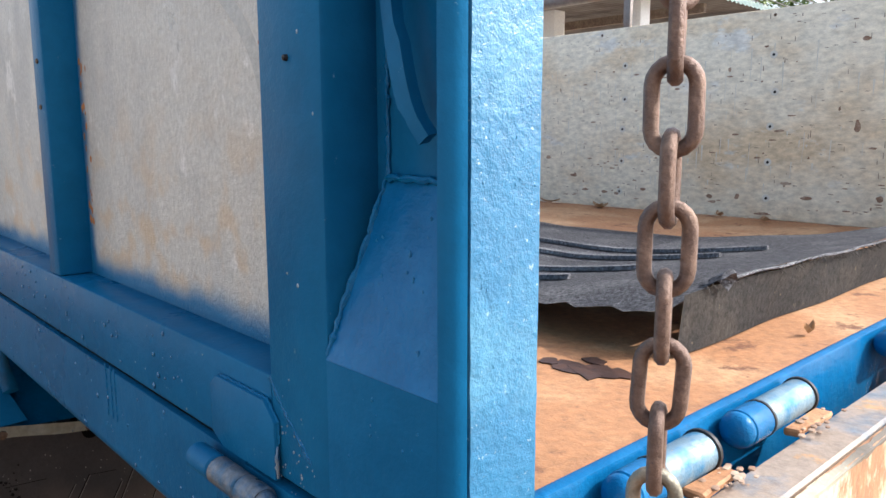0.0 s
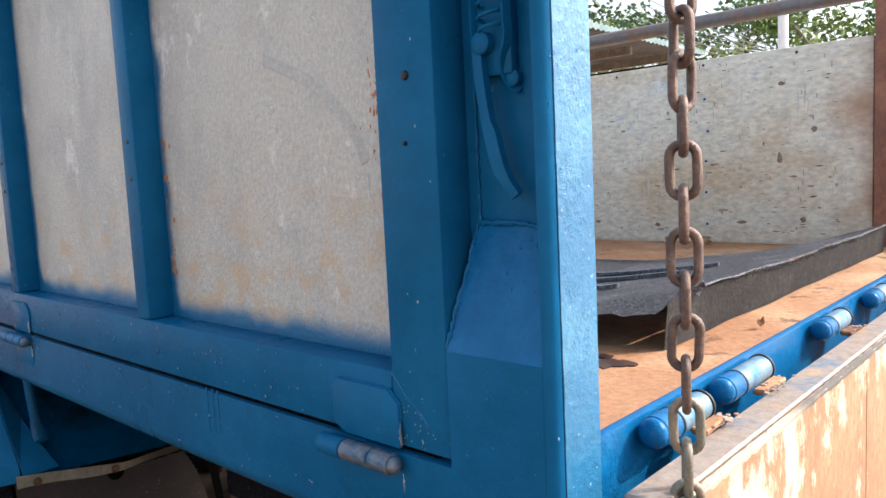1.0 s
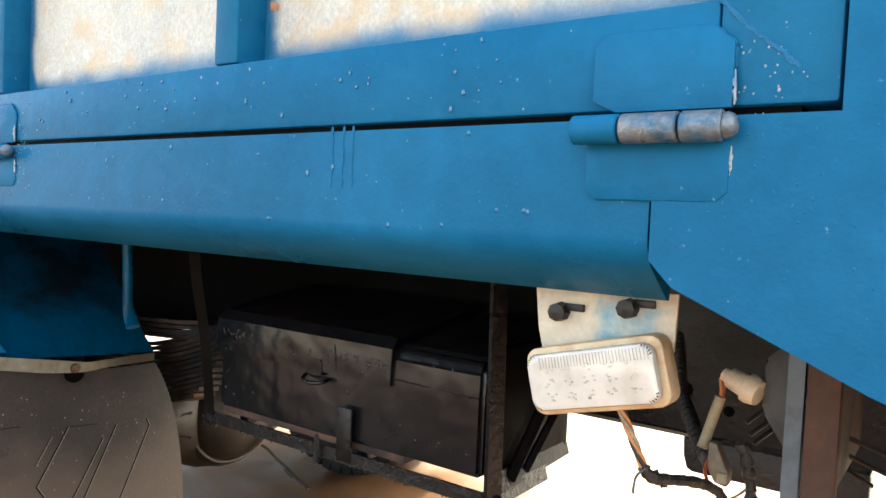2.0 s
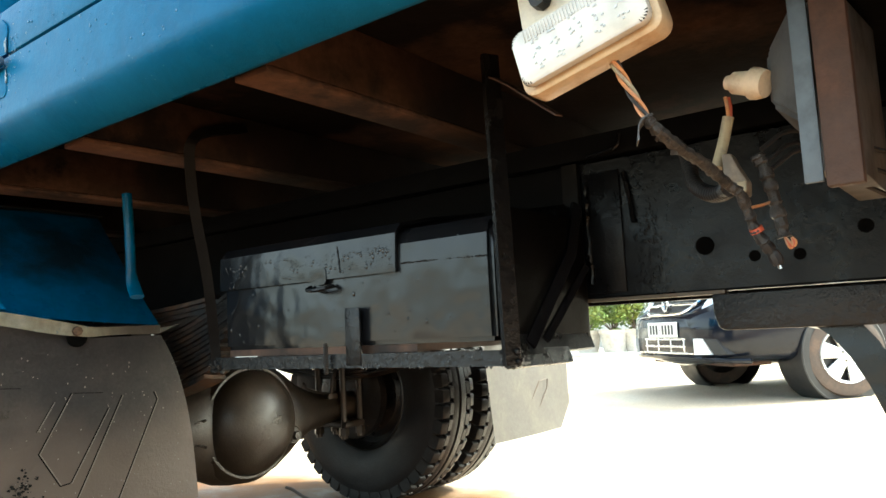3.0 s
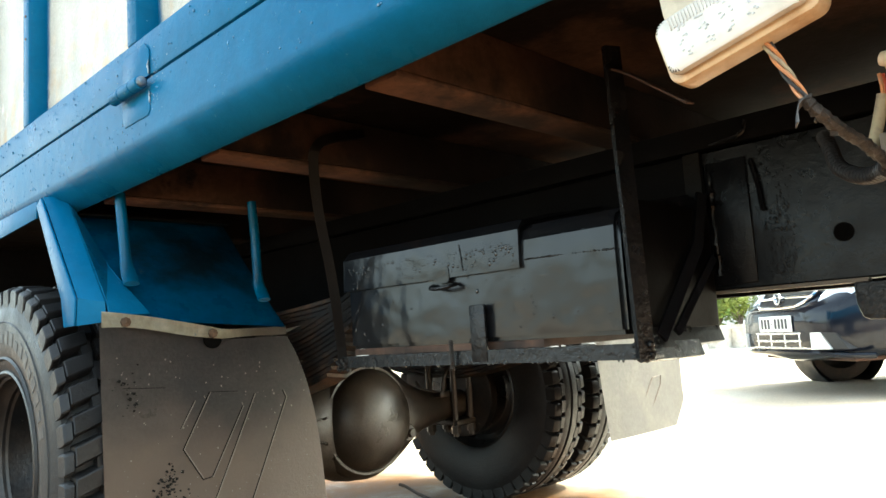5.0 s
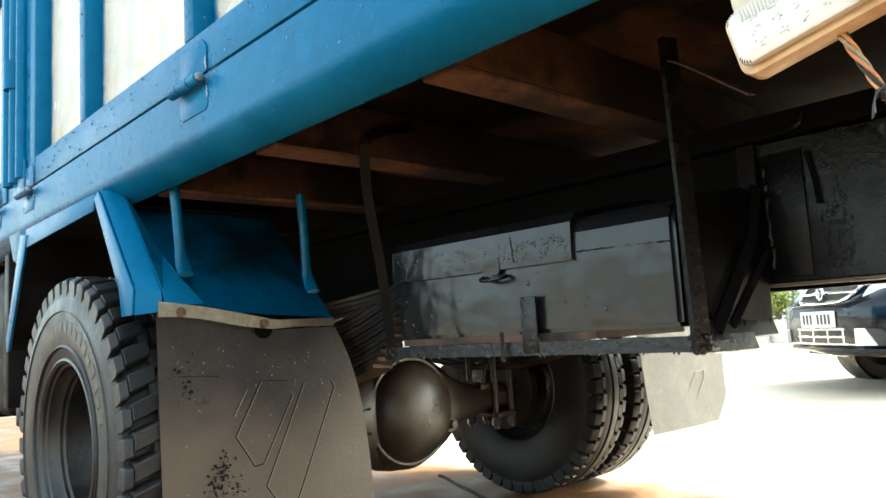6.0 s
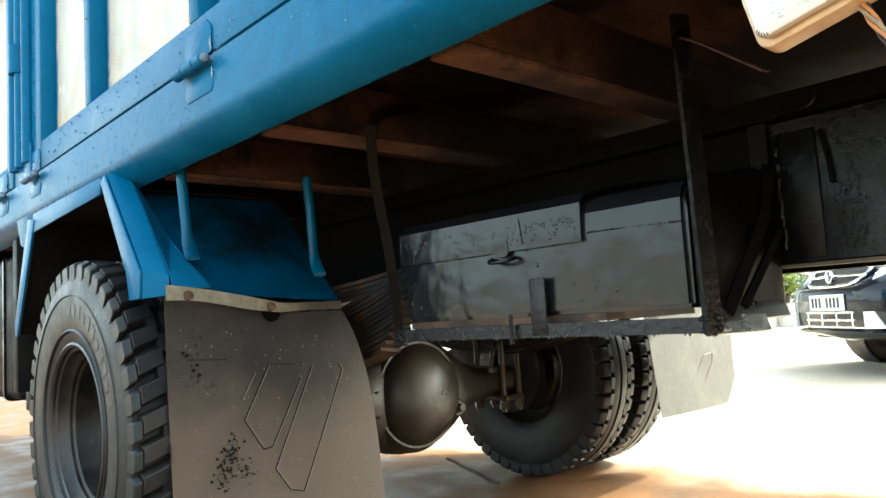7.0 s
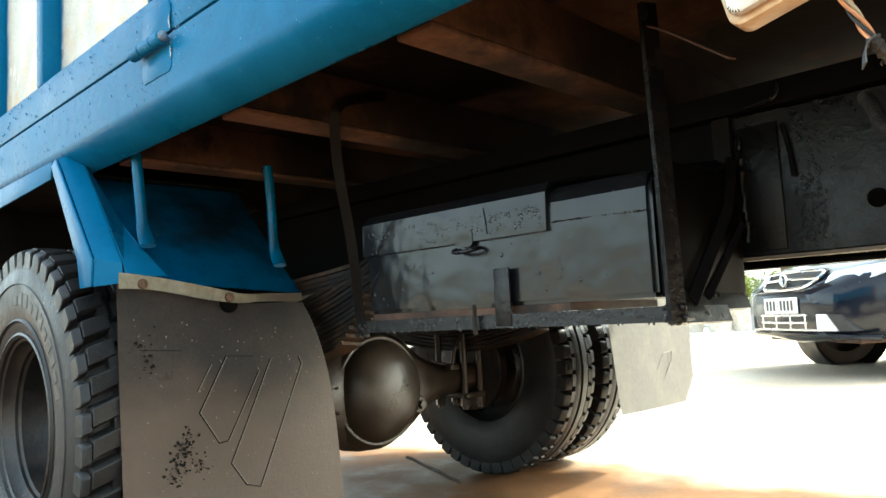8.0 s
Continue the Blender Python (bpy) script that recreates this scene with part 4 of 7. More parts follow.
def build_tailgate():
    part("rear_sill", bm_box(0.3775, 2.43, 0.300, 0.3145, 1.09, 1.238, 0.005), BLUE_GLOSS, truck, "glossy blue rear sill")
    frame_bm = bmesh.new()
    x0, x1, yi, yo, zt, zb = 0.336, 2.46, 0.206, 0.250, 1.205, 0.52
    bm_box(x0, x1, yi, yo, zt - 0.05, zt, 0.003, 1, frame_bm)
    bm_box(x0, x0 + 0.05, yi, yo, zb, zt - 0.0505, 0.003, 1, frame_bm)
    bm_box(x1 - 0.05, x1, yi, yo, zb, zt - 0.0505, 0.003, 1, frame_bm)
    bm_box(x0 + 0.0505, x1 - 0.0505, yi, yo, zb, zb + 0.05, 0.003, 1, frame_bm)
    tg = part("tailgate", frame_bm, TAILGATE_EDGE, truck, "lowered tailgate with worn blue edge")
    # boards nailed on what is now the outer face, edge chipped along the top
    for a, b in ((x0 + 0.004, 1.02), (1.0225, 1.745), (1.7475, x1 - 0.004)):
        bm = bm_box(a, b, yi - 0.012, yi - 0.0005, zb + 0.01, zt - 0.004, 0.0015, 1)
        part("board", bm, TAILGATE_BOARD, tg, "peeling cream and orange board")
    bm = bmesh.new()
    n = 260
    rows = []
    for k in range(n + 1):             # splintered upper edge of the boards
        x = x0 + 0.006 + (x1 - x0 - 0.012) * k / n
        q = noise.noise(Vector((x * 40, 0.3, 0))) + 0.6 * noise.noise(Vector((x * 110, 2.3, 0)))
        d = 0.0045 + 0.004 * max(-0.8, q)
        rows.append([bm.verts.new(p) for p in ((x, yi - 0.0128, zt - 0.004 - d), (x, yi - 0.0128, zt - 0.0045 + 0.001 * q), (x, yi - 0.004 + 0.003 * q, zt - 0.0025), (x, yi - 0.004, zt - 0.006))])
    for p, q in zip(rows, rows[1:]):
        for s in range(3):
            bm.faces.new((p[s], p[s + 1], q[s + 1], q[s]))
    bmesh.ops.recalc_face_normals(bm, faces=bm.faces)
    grit("chipped_edge", bm, CREAM_STRIP, tg)
    # hinge barrels between sill and gate
    for a, b in ((0.46, 0.585), (0.652, 0.795), (1.08, 1.21), (1.42, 1.54), (1.95, 2.08), (2.22, 2.34)):
        c = (0, 0.279, 1.223)
        mid = a + 0.042
        hb = part("hinge_barrel", bm_lathe([(a, 0.0), (a, 0.016), (a + .003, 0.0186), (mid - .004, 0.0186), (mid - .003, 0.016), (mid - .003, 0.0)], c, "x", 22), BLUE_GLOSS, truck, "blue hinge barrel of the lowered tailgate")
        part("barrel_sleeve", bm_lathe([(mid, 0.0), (mid, 0.0180), (b - .002, 0.0180), (b, 0.016), (b, 0.0)], c, "x", 22), SLEEVE_WORN, hb, "worn blue-grey hinge sleeve")
        part("pin_head", bm_ball((a - 0.001, 0.279, 1.223), 0.0178, None, 3, (0.75, 1, 1)), BLUE_GLOSS, hb)
        part("gate_lug", roughen(bm_box(mid + 0.022, b + 0.002, 0.246, 0.264, 1.2045, 1.2125, 0.002, 1), 0.004, 60, a), RUST_FLOOR, hb, "rusty welded lug")
        part("sleeve_ring", bm_lathe([(b - 0.006, 0.0180), (b - 0.005, 0.0200), (b - 0.001, 0.0200), (b, 0.0180)], c, "x", 22), BOLT_DARK, hb)
        part("sleeve_ring", bm_lathe([(mid - 0.003, 0.0178), (mid - 0.002, 0.0192), (mid + 0.001, 0.0192), (mid + 0.002, 0.0178)], c, "x", 22), BOLT_DARK, hb)
        crumbs = bmesh.new()
        rnd = random.Random(int(a * 500))
        for k in range(16):            # flakes of rust and old board round the lug
            bm_ball((rnd.uniform(mid, b + 0.02), rnd.uniform(0.232, 0.262), 1.213), rnd.uniform(.0015, .0045), crumbs, 1, (1.4, 1, 0.5))
        grit("rust_flake", crumbs, SCRAPE, hb)


build_tailgate()


# ---- chains ----
def link_mesh(mat):
    r, half, wid = 0.0047, 0.0125, 0.0125
    pts = []
    for k in range(10):
        a = math.pi * k / 9
        pts.append((wid * math.cos(a), 0, half + wid * math.sin(a)))
    for k in range(10):
        a = math.pi + math.pi * k / 9
        pts.append((wid * math.cos(a), 0, -half + wid * math.sin(a)))
    return to_mesh("chain_link", bm_tube(pts, r, 8, closed=True), mat, 60)


def build_chain(top, low, turn, mats):
    """A hanging chain; each link is turned a quarter against the last."""
    a, b = Vector(top), Vector(low)
    pitch, phase = 0.0408, 1.353
    ch = part("chain", bm_box(a.x - 0.012, a.x + 0.012, a.y - 0.004, a.y + 0.1, a.z, a.z + 0.02, 0.003), BLUE, truck, "rusty hanging tailgate chain")
    rnd = random.Random(int(top[0] * 100))
    for k in range(-12, 18):
        z = phase + pitch * k
        if not b.z < z < a.z:
            continue
        p = a.lerp(b, (a.z - z) / (a.z - b.z))
        twist = turn + (90 if k % 2 else 0) + rnd.uniform(-7, 7) + (38 if k > 5 else 0)
        ob = part("link", mats[1] if z < 1.29 else mats[0], None, ch)
        ob.matrix_basis = Matrix.Translation(p) @ pose(0, 0, 0, 0, rnd.uniform(-3, 3), twist)


RUSTY_LINK, STEEL_LINK = link_mesh(CHAIN_RUST), link_mesh(CHAIN_STEEL)
build_chain((0.388, 0.205, 1.985), (0.372, 0.200, 1.08), -62, (RUSTY_LINK, STEEL_LINK))
build_chain((2.40, 0.215, 1.985), (2.40, 0.200, 1.30), 20, (RUSTY_LINK, RUSTY_LINK))


# ---- under the bed: chassis, tool box, axle, springs, wheels ----
def build_chassis():
    for x0, x1, web in ((1.10, 1.175, 1), (1.625, 1.70, -1)):
        outer = x0 if web > 0 else x1 - 0.01
        def channel(y0, y1):
            bm = bmesh.new()
            bm_box(outer, outer + 0.01, y0, y1, 0.712, 0.99, 0.003, 1, bm)
            bm_box(x0 + (0.0105 if web > 0 else 0), x1 - (0 if web > 0 else 0.0105), y0, y1, 0.712, 0.722, 0, 1, bm)
            bm_box(x0 + (0.0105 if web > 0 else 0), x1 - (0 if web > 0 else 0.0105), y0, y1, 0.98, 0.99, 0, 1, bm)
            return bm

        rail = part("chassis_rail", channel(0.38, 1.06), CHASSIS, truck, "black painted chassis rail")
        # rail from the tool box forward painted near-black for the shade there
        part("rail_front", channel(1.0605, 6.2), SHADE_BLACK, rail, "length of rail with shade painted in")
        if web > 0:
            for y, z, r in ((0.790, 0.795, 0.017), (0.705, 0.768, 0.010), (0.632, 0.764, 0.010), (0.53, 0.80, 0.012)):
                # no opening is cut: a near-black disc paints the shade inside
                part("hole", bm_lathe([(0.0, 0.0), (-0.001, r * 0.98), (-0.0015, r), (0.003, r)], (x0, y, z), "x", 20), RECESS_SHADE, rail)
            part("flange_weld", roughen(bm_box(x0 - 0.004, x0 + 0.02, 0.76, 1.03, 0.7045, 0.7115), 0.004, 60), CREAM_STRIP, rail, "bright scraped lower flange")
            rnd = random.Random(2)
            bm = bmesh.new()
            for k in range(230):       # sagged runs of thick wet paint
                z = 0.735 + 0.20 * rnd.random() ** 1.4
                y = rnd.choice((0.905, 0.885, 0.965)) + rnd.gauss(0, 0.008 + 0.02 * (0.93 - z))
                bm_ball((x0 - 0.001, y, z), rnd.uniform(.0010, .0030), bm, 1, (0.4, 1, rnd.uniform(1, 2.6)))
            grit("paint_run", bm, CHASSIS, rail, "sagged runs of thick black paint")
            bead_bm = bead([(x0 - 0.007, 1.015, 0.74), (x0 - 0.007, 1.018, 0.84), (x0 - 0.007, 1.016, 0.96)], 0.006, 21)
            grit("weld_bead", bead_bm, CHASSIS, rail, "lumpy painted weld")
            part("patch_plate", bm_box(x0 - 0.006, x0 - 0.0005, 0.945, 1.025, 0.722, 0.965, 0.002), CHASSIS, rail)
            part("rub_strip", roughen(bm_tube([(x0 - 0.006, 0.935, 0.955), (x0 - 0.007, 0.925, 0.90), (x0 - 0.006, 0.922, 0.855)], 0.005, 6), 0.002, 60), BLACK, rail)
            bm = bm_prism([(0.47, 0.640), (0.47, 0.705), (0.785, 0.705), (0.783, 0.668), (0.776, 0.645), (0.765, 0.640)], "x", x0 - 0.005, x0 + 0.07, 0.003)
            part("hanger_block", bm, TAR, rail, "hanger block under lumpy black paint")
            part("hook", bm_tube([(x0 - 0.002, 1.02, 1.0), (x0 - 0.02, 0.965, 1.0), (x0 - 0.022, 0.935, 1.005), (x0 - 0.02, 0.93, 1.03)], 0.005, 8, smooth_path=2), BLACK, rail)
    for y in (0.40, 1.30, 3.2):
        part("chassis_cross", bm_box(1.177, 1.623, y, y + 0.09, 0.74, 0.96, 0.004), DARK_FRAME, truck)
    # bent arm at the rear, hanging down
    part("bumper_arm", bm_tube([(1.16, 0.66, 0.672), (1.16, 0.60, 0.655), (1.16, 0.545, 0.58), (1.16, 0.50, 0.46), (1.16, 0.47, 0.36)], 0.03, 4, flat=(0.07, 0.05), smooth_path=1),
         BLACK, truck, "bent black bumper arm")


build_chassis()


def build_toolbox():
    y0, y1 = 1.038, 1.765
    body = [(0.766, 0.643), (0.766, 0.788), (0.769, 0.835), (0.785, 0.855), (0.86, 0.872), (1.06, 0.905), (1.09, 0.89), (1.09, 0.643)]
    bm = bm_prism(body, "y", y0, y1)
    long_edges = [e for e in bm.edges if abs(e.verts[0].co.y - e.verts[1].co.y) > 0.5]
    bmesh.ops.subdivide_edges(bm, edges=long_edges, cuts=14)
    bmesh.ops.bevel(bm, geom=[e for e in bm.edges if e.calc_face_angle(0) > 0.3], offset=0.008, segments=2, affect="EDGES")
    roughen(bm, 0.004, 7.0, 2.0, (1, 0, 0.2))
    tool = part("tool_box", bm, BLACK, truck, "dented black tool box hung under the bed")
    shell = [(0.757, 0.776), (0.757, 0.790), (0.7595, 0.848), (0.777, 0.868), (0.856, 0.884), (1.06, 0.915), (1.06, 0.909), (0.860, 0.878), (0.781, 0.862), (0.7655, 0.845), (0.764, 0.790), (0.764, 0.776)]
    bm = bm_prism(shell, "y", 1.244, y1 + 0.004)
    bmesh.ops.subdivide_edges(bm, edges=[e for e in bm.edges if abs(e.verts[0].co.y - e.verts[1].co.y) > 0.4], cuts=10)
    roughen(bm, 0.0012, 9.0, 5.0, (1, 0, 0.2))
    part("lid", bm, BLACK, tool, "black folded lid")
    bm = bmesh.new()
    rnd = random.Random(4)
    bead([(0.7655, 1.045, 0.786), (0.7655, 1.14, 0.789), (0.7655, 1.238, 0.790)], 0.0022, 8, bm)
    bead([(0.7588, 1.395, 0.838), (0.7578, 1.39, 0.812), (0.7565, 1.386, 0.785)], 0.0016, 9, bm)
    grit("seam", bm, BLACK_BUMPY, tool)
    part("hasp", bm_prism(rounded(1.425, 0.045, 0.766, 0.800, 0.010), "x", 0.7552, 0.758), BLACK, tool)
    part("staple", bm_tube([(0.762, 1.475, 0.764), (0.742, 1.47, 0.757), (0.735, 1.44, 0.754), (0.742, 1.412, 0.757), (0.762, 1.41, 0.762)], 0.0042, 8, smooth_path=2), BLACK_BUMPY, tool)
    part("clip", roughen(bm_box(0.750, 0.757, 1.333, 1.372, 0.606, 0.716, 0.002), 0.001, 60), BLACK_BUMPY, tool)
    coil = [(0.742 + 0.004 * math.cos(a), 1.418 + 0.004 * math.sin(a), 0.650 - 0.0007 * a) for a in [k * 0.7 for k in range(120)]]
    part("hanging_spring", bm_tube(coil, 0.0016, 5), WIRE_GREY, tool)
    bm = bmesh.new()
    for k in range(420):               # water beads and paint grit on the wet box
        y, w = rnd.uniform(1.06, 1.75), rnd.random()
        z = rnd.uniform(0.66, 0.785) if w < 0.3 else rnd.uniform(0.785, 0.828)
        on_lid = y > 1.25 and z > 0.777
        x = 0.7569 + max(0.0, z - 0.79) * 0.043 if on_lid else 0.766 + max(0.0, z - 0.788) * 0.064
        bm_ball((x - 0.0004, y, z), 0.0007 + 0.0022 * rnd.random() ** 2, bm, 2, (0.4, 1, rnd.uniform(1, 2.0)))
    grit("droplet", bm, WATER_BLACK, tool, "water beads")
    # sheet added over the glossy box end to keep it dark
    part("end_sheet", bm_box(0.772, 1.086, 1.027, 1.033, 0.646, 0.872, 0.002), SHADE_BLACK, tool, "added near-black sheet over the box end")
    # carrier: angle iron below, hanging straps, end frame with braces
    bm = bm_prism([(0.752, 0.602), (0.752, 0.628), (0.757, 0.628), (0.757, 0.607), (0.80, 0.607), (0.80, 0.602)], "y", 0.995, 1.79)
    carrier = part("carrier", bm, BLACK_BUMPY, truck, "black angle-iron carrier under the tool box")
    part("carrier_bar", bm_box(0.80, 1.12, 1.33, 1.36, 0.603, 0.62, 0.002), BLACK_BUMPY, carrier)
    part("carrier_bar", bm_box(0.80, 1.12, 1.70, 1.73, 0.603, 0.62, 0.002), BLACK_BUMPY, carrier)
    part("liner", bm_box(0.775, 1.09, 1.215, 1.76, 0.6285, 0.6425), BROWN_BEAM, carrier, "rusty brown liner strip")
    part("strap", bm_tube([(0.757, 1.785, 0.603), (0.750, 1.782, 0.660), (0.712, 1.750, 0.805), (0.657, 1.720, 0.955), (0.628, 1.690, 1.045), (0.620, 1.676, 1.076), (0.640, 1.672, 1.100), (0.680, 1.672, 1.115),
                           (0.76, 1.672, 1.134)], 0.01, 4, flat=(0.022, 0.007), smooth_path=2), DARK_FRAME, carrier, "bent black strap")
    part("strap", roughen(bm_tube([(0.752, 1.000, 0.603), (0.75, 1.003, 0.85), (0.748, 1.008, 1.12)], 0.01, 4, flat=(0.030, 0.010)), 0.001, 40), BLACK_BUMPY, carrier)
    part("end_bar", roughen(bm_tube([(0.79, 1.02, 0.632), (1.10, 1.035, 0.632)], 0.01, 4, flat=(0.012, 0.036)), 0.0015, 40), CHASSIS, carrier)
    part("end_bar", bm_tube([(0.76, 1.014, 0.612), (0.98, 1.02, 0.608)], 0.01, 4, flat=(0.012, 0.03)), BLACK_BUMPY, carrier)
    part("brace", bm_tube([(0.836, 1.016, 0.633), (1.012, 1.018, 0.798), (1.055, 1.020, 0.90)], 0.01, 4, flat=(0.008, 0.022)), BLACK, carrier)
    part("brace", bm_tube([(0.879, 1.008, 0.640), (1.06, 1.012, 0.775)], 0.01, 4, flat=(0.008, 0.014)), BLACK, carrier)
    part("end_plate", bm_box(1.085, 1.098, 1.03, 1.066, 0.615, 0.99, 0.002), DARK_FRAME, carrier)
    part("bent_strip", bm_tube([(0.752, 1.02, 1.088), (0.735, 0.975, 1.062), (0.71, 0.92, 1.02), (0.684, 0.852, 0.968)], 0.004, 4, flat=(0.014, 0.003), smooth_path=2), RUST_DULL, carrier)
    bm = bmesh.new()
    for k in range(40):
        bm_ball((0.752 + rnd.uniform(-.004, .006), 1.79 + rnd.uniform(-.03, .012), 0.603 + rnd.uniform(-.006, .02)), rnd.uniform(.003, .007), bm, 1)
        bm_ball((0.756 + rnd.uniform(-.006, .02), 1.01 + rnd.uniform(-.02, .015), 0.606 + rnd.uniform(-.006, .02)), rnd.uniform(.003, .007), bm, 1)
    grit("weld_bead", bm, BLACK_BUMPY, carrier)
    bm = bmesh.new()
    for k in range(120):               # water hanging from the angle iron and pimples of paint on its face
        y = rnd.uniform(1.0, 1.785)
        z = 0.6015 if k % 3 == 0 else rnd.uniform(0.604, 0.627)
        bm_ball((0.7518, y, z), rnd.uniform(.0010, .0030), bm, 1, (0.6, 1, 1.4 if k % 3 == 0 else 0.9))
    grit("droplet", bm, WATER_BLACK, carrier, "water beads")


build_toolbox()

AXLE_Y, AXLE_Z = 2.545, 0.414


def tyre_profile(x0, w):
    """Cross profile of a tyre from its inner bead to its outer bead."""
    p = [(0.12, 0.215), (0.05, 0.235), (0.0, 0.30), (0.0, 0.36), (0.035, 0.402), (0.06, 0.411), (0.5, 0.420),
         (0.94, 0.411), (0.965, 0.402), (1.0, 0.36), (1.0, 0.30), (0.95, 0.235), (0.88, 0.215)]
    return [(x0 + a * w, r) for a, r in p]


def lug_mesh(w, road):
    """One shoulder block of the tread, drawn at the top of the wheel; road tyres have short blocks with a hooked slot between."""
    h = 0.0255 if road else 0.0238
    outline = [(-h, 0.386), (-h - 0.001, 0.432), (-h + 0.004, 0.444), (h - 0.004, 0.444), (h + 0.001, 0.432), (h, 0.386)]
    if road:
        bm = bm_prism(outline, "x", 0.0, w * 0.19, 0.0025, None, 1)
        bm_prism([(y + 0.011, z) for y, z in outline], "x", w * 0.19 + 0.0005, w * 0.30, 0.0, bm)
    else:
        bm = bm_prism(outline, "x", 0.0, w * 0.12, 0.003, None, 1)
        bm_prism([(y * 0.98 + 0.009, z + (0.002 if z > 0.4 else 0)) for y, z in outline], "x", w * 0.12 + 0.0005, w * 0.42, 0.002, bm, 1)
    for v in bm.verts:                 # shoulder falls away to the sidewall
        if v.co.x < w * 0.06:
            v.co.x += 0.006
            v.co.z -= 0.006 if v.co.z > 0.414 else 0
        if not road:
            v.co.y += (v.co.x - w * 0.15) * 0.35
    return to_mesh("tread_block", bm, TYRE, 30)


def build_wheel(x0, w, outer_sign, blocks_as_parts, deep):
    c = (0, AXLE_Y, AXLE_Z)
    wheel = part("wheel", bm_lathe(tyre_profile(x0, w), c, "x", 72), TYRE, truck, "worn truck tyre on a dirty steel rim", 40)
    n = 42 if blocks_as_parts else 44
    lm = lug_mesh(w, not blocks_as_parts)
    joined = bmesh.new()
    for side in (0, 1):
        for k in range(n):
            a = 360 * (k + 0.5 * side) / n
            m = Matrix.Translation((x0 + (w if side else 0), AXLE_Y, AXLE_Z)) @ pose(0, 0, 0, a, 0, 180 * side)
            if side:
                m = Matrix.Translation((x0 + w, AXLE_Y, AXLE_Z)) @ pose(0, 0, 0, a, 0, 0) @ pose(0, 0, 0, 0, 0, 180)
            if blocks_as_parts and (side == 0):
                ob = part("tread_block", lm, None, wheel)
                ob.matrix_basis = m
            else:
                tmp = bmesh.new()
                tmp.from_mesh(lm)
                bmesh.ops.transform(tmp, matrix=m, verts=tmp.verts)
                me = bpy.data.meshes.new("tmp")
                tmp.to_mesh(me)
                tmp.free()
                joined.from_mesh(me)
                bpy.data.meshes.remove(me)
    if blocks_as_parts:                # centre zigzag ribs
        for off in (0.42, 0.58):
            for k in range(n):
                a = 2 * math.pi * k / n
                x = x0 + w * (off + (0.03 if k % 2 else -0.03))
                tmp = bm_box(-w * 0.055, w * 0.055, -0.024, 0.024, 0.419, 0.442)
                bmesh.ops.transform(tmp, matrix=Matrix.Translation((x, AXLE_Y, AXLE_Z)) @ pose(0, 0, 0, math.degrees(a), 0, 0), verts=tmp.verts)
                me = bpy.data.meshes.new("tmp")
                tmp.to_mesh(me)
                tmp.free()
                joined.from_mesh(me)
                bpy.data.meshes.remove(me)
    else:                              # broad smooth running band
        part("tread_band", bm_lathe([(x0 + 0.295 * w, 0.412), (x0 + 0.295 * w, 0.4415), (x0 + 0.31 * w, 0.4435), (x0 + 0.46 * w, 0.4440), (x0 + 0.47 * w, 0.436), (x0 + 0.53 * w, 0.436),
                                     (x0 + 0.54 * w, 0.4440), (x0 + 0.69 * w, 0.4435), (x0 + 0.705 * w, 0.4415), (x0 + 0.705 * w, 0.412)], c, "x", 88), TYRE, wheel)
    tagged(part("tread", joined, TYRE, wheel), kind="stuff")
    s = outer_sign
    face = x0 if s < 0 else x0 + w
    d = -s                             # towards the wheel's inside
    if deep:                           # hollow dish of an outer dual wheel
        prof = [(face + d * 0.018, 0.236), (face + d * 0.008, 0.232), (face + d * 0.006, 0.226), (face + d * 0.012, 0.219), (face + d * 0.020, 0.217), (face + d * 0.024, 0.2105),
                (face + d * 0.032, 0.209), (face + d * 0.046, 0.200), (face + d * 0.052, 0.1935), (face + d * 0.060, 0.193), (face + d * 0.066, 0.187),
                (face + d * 0.150, 0.181), (face + d * 0.170, 0.165), (face + d * 0.172, 0.10), (face + d * 0.150, 0.085), (face + d * 0.11, 0.08), (face + d * 0.10, 0.0)]
    else:
        prof = [(face + d * 0.018, 0.232), (face + d * 0.012, 0.224), (face + d * 0.020, 0.214), (face + d * 0.06, 0.200), (face + d * 0.07, 0.18),
                (face + d * 0.05, 0.16), (face + d * 0.05, 0.0)]
    part("rim", bm_lathe(prof, c, "x", 48), RIM, wheel, "dirty steel rim")
    part("rim_back", bm_lathe([(x0 + w * 0.85 if s < 0 else x0 + w * 0.15, 0.216), (x0 + w * 0.85 if s < 0 else x0 + w * 0.15, 0.0)], c, "x", 32), RIM, wheel)
    if deep:
        for k in range(6):
            a = 2 * math.pi * k / 6 + 0.2
            part("wheel_nut", bm_lathe([(0, 0), (0, 0.016), (d * -0.03, 0.014), (d * -0.034, 0.0)],
                                       (face + d * 0.170, AXLE_Y + 0.125 * math.cos(a), AXLE_Z + 0.125 * math.sin(a)), "x", 6), BOLT, wheel)
        bm = bmesh.new()               # raised lettering shown as plain bars
        for k in range(11):
            a = radians(102 + 7.4 * k)
            tmp = bm_box(-0.0010, 0.002, -0.014, 0.014, 0.300, 0.336 if k % 3 else 0.326, 0.002, 1)
            bmesh.ops.transform(tmp, matrix=Matrix.Translation((x0, AXLE_Y, AXLE_Z)) @ pose(0, 0, 0, math.degrees(a) - 90 - 12, 0, 0), verts=tmp.verts)
            me = bpy.data.meshes.new("tmp")
            tmp.to_mesh(me)
            tmp.free()
            bm.from_mesh(me)
            bpy.data.meshes.remove(me)
        grit("raised_bar", bm, LETTER, wheel, "raised sidewall marks")
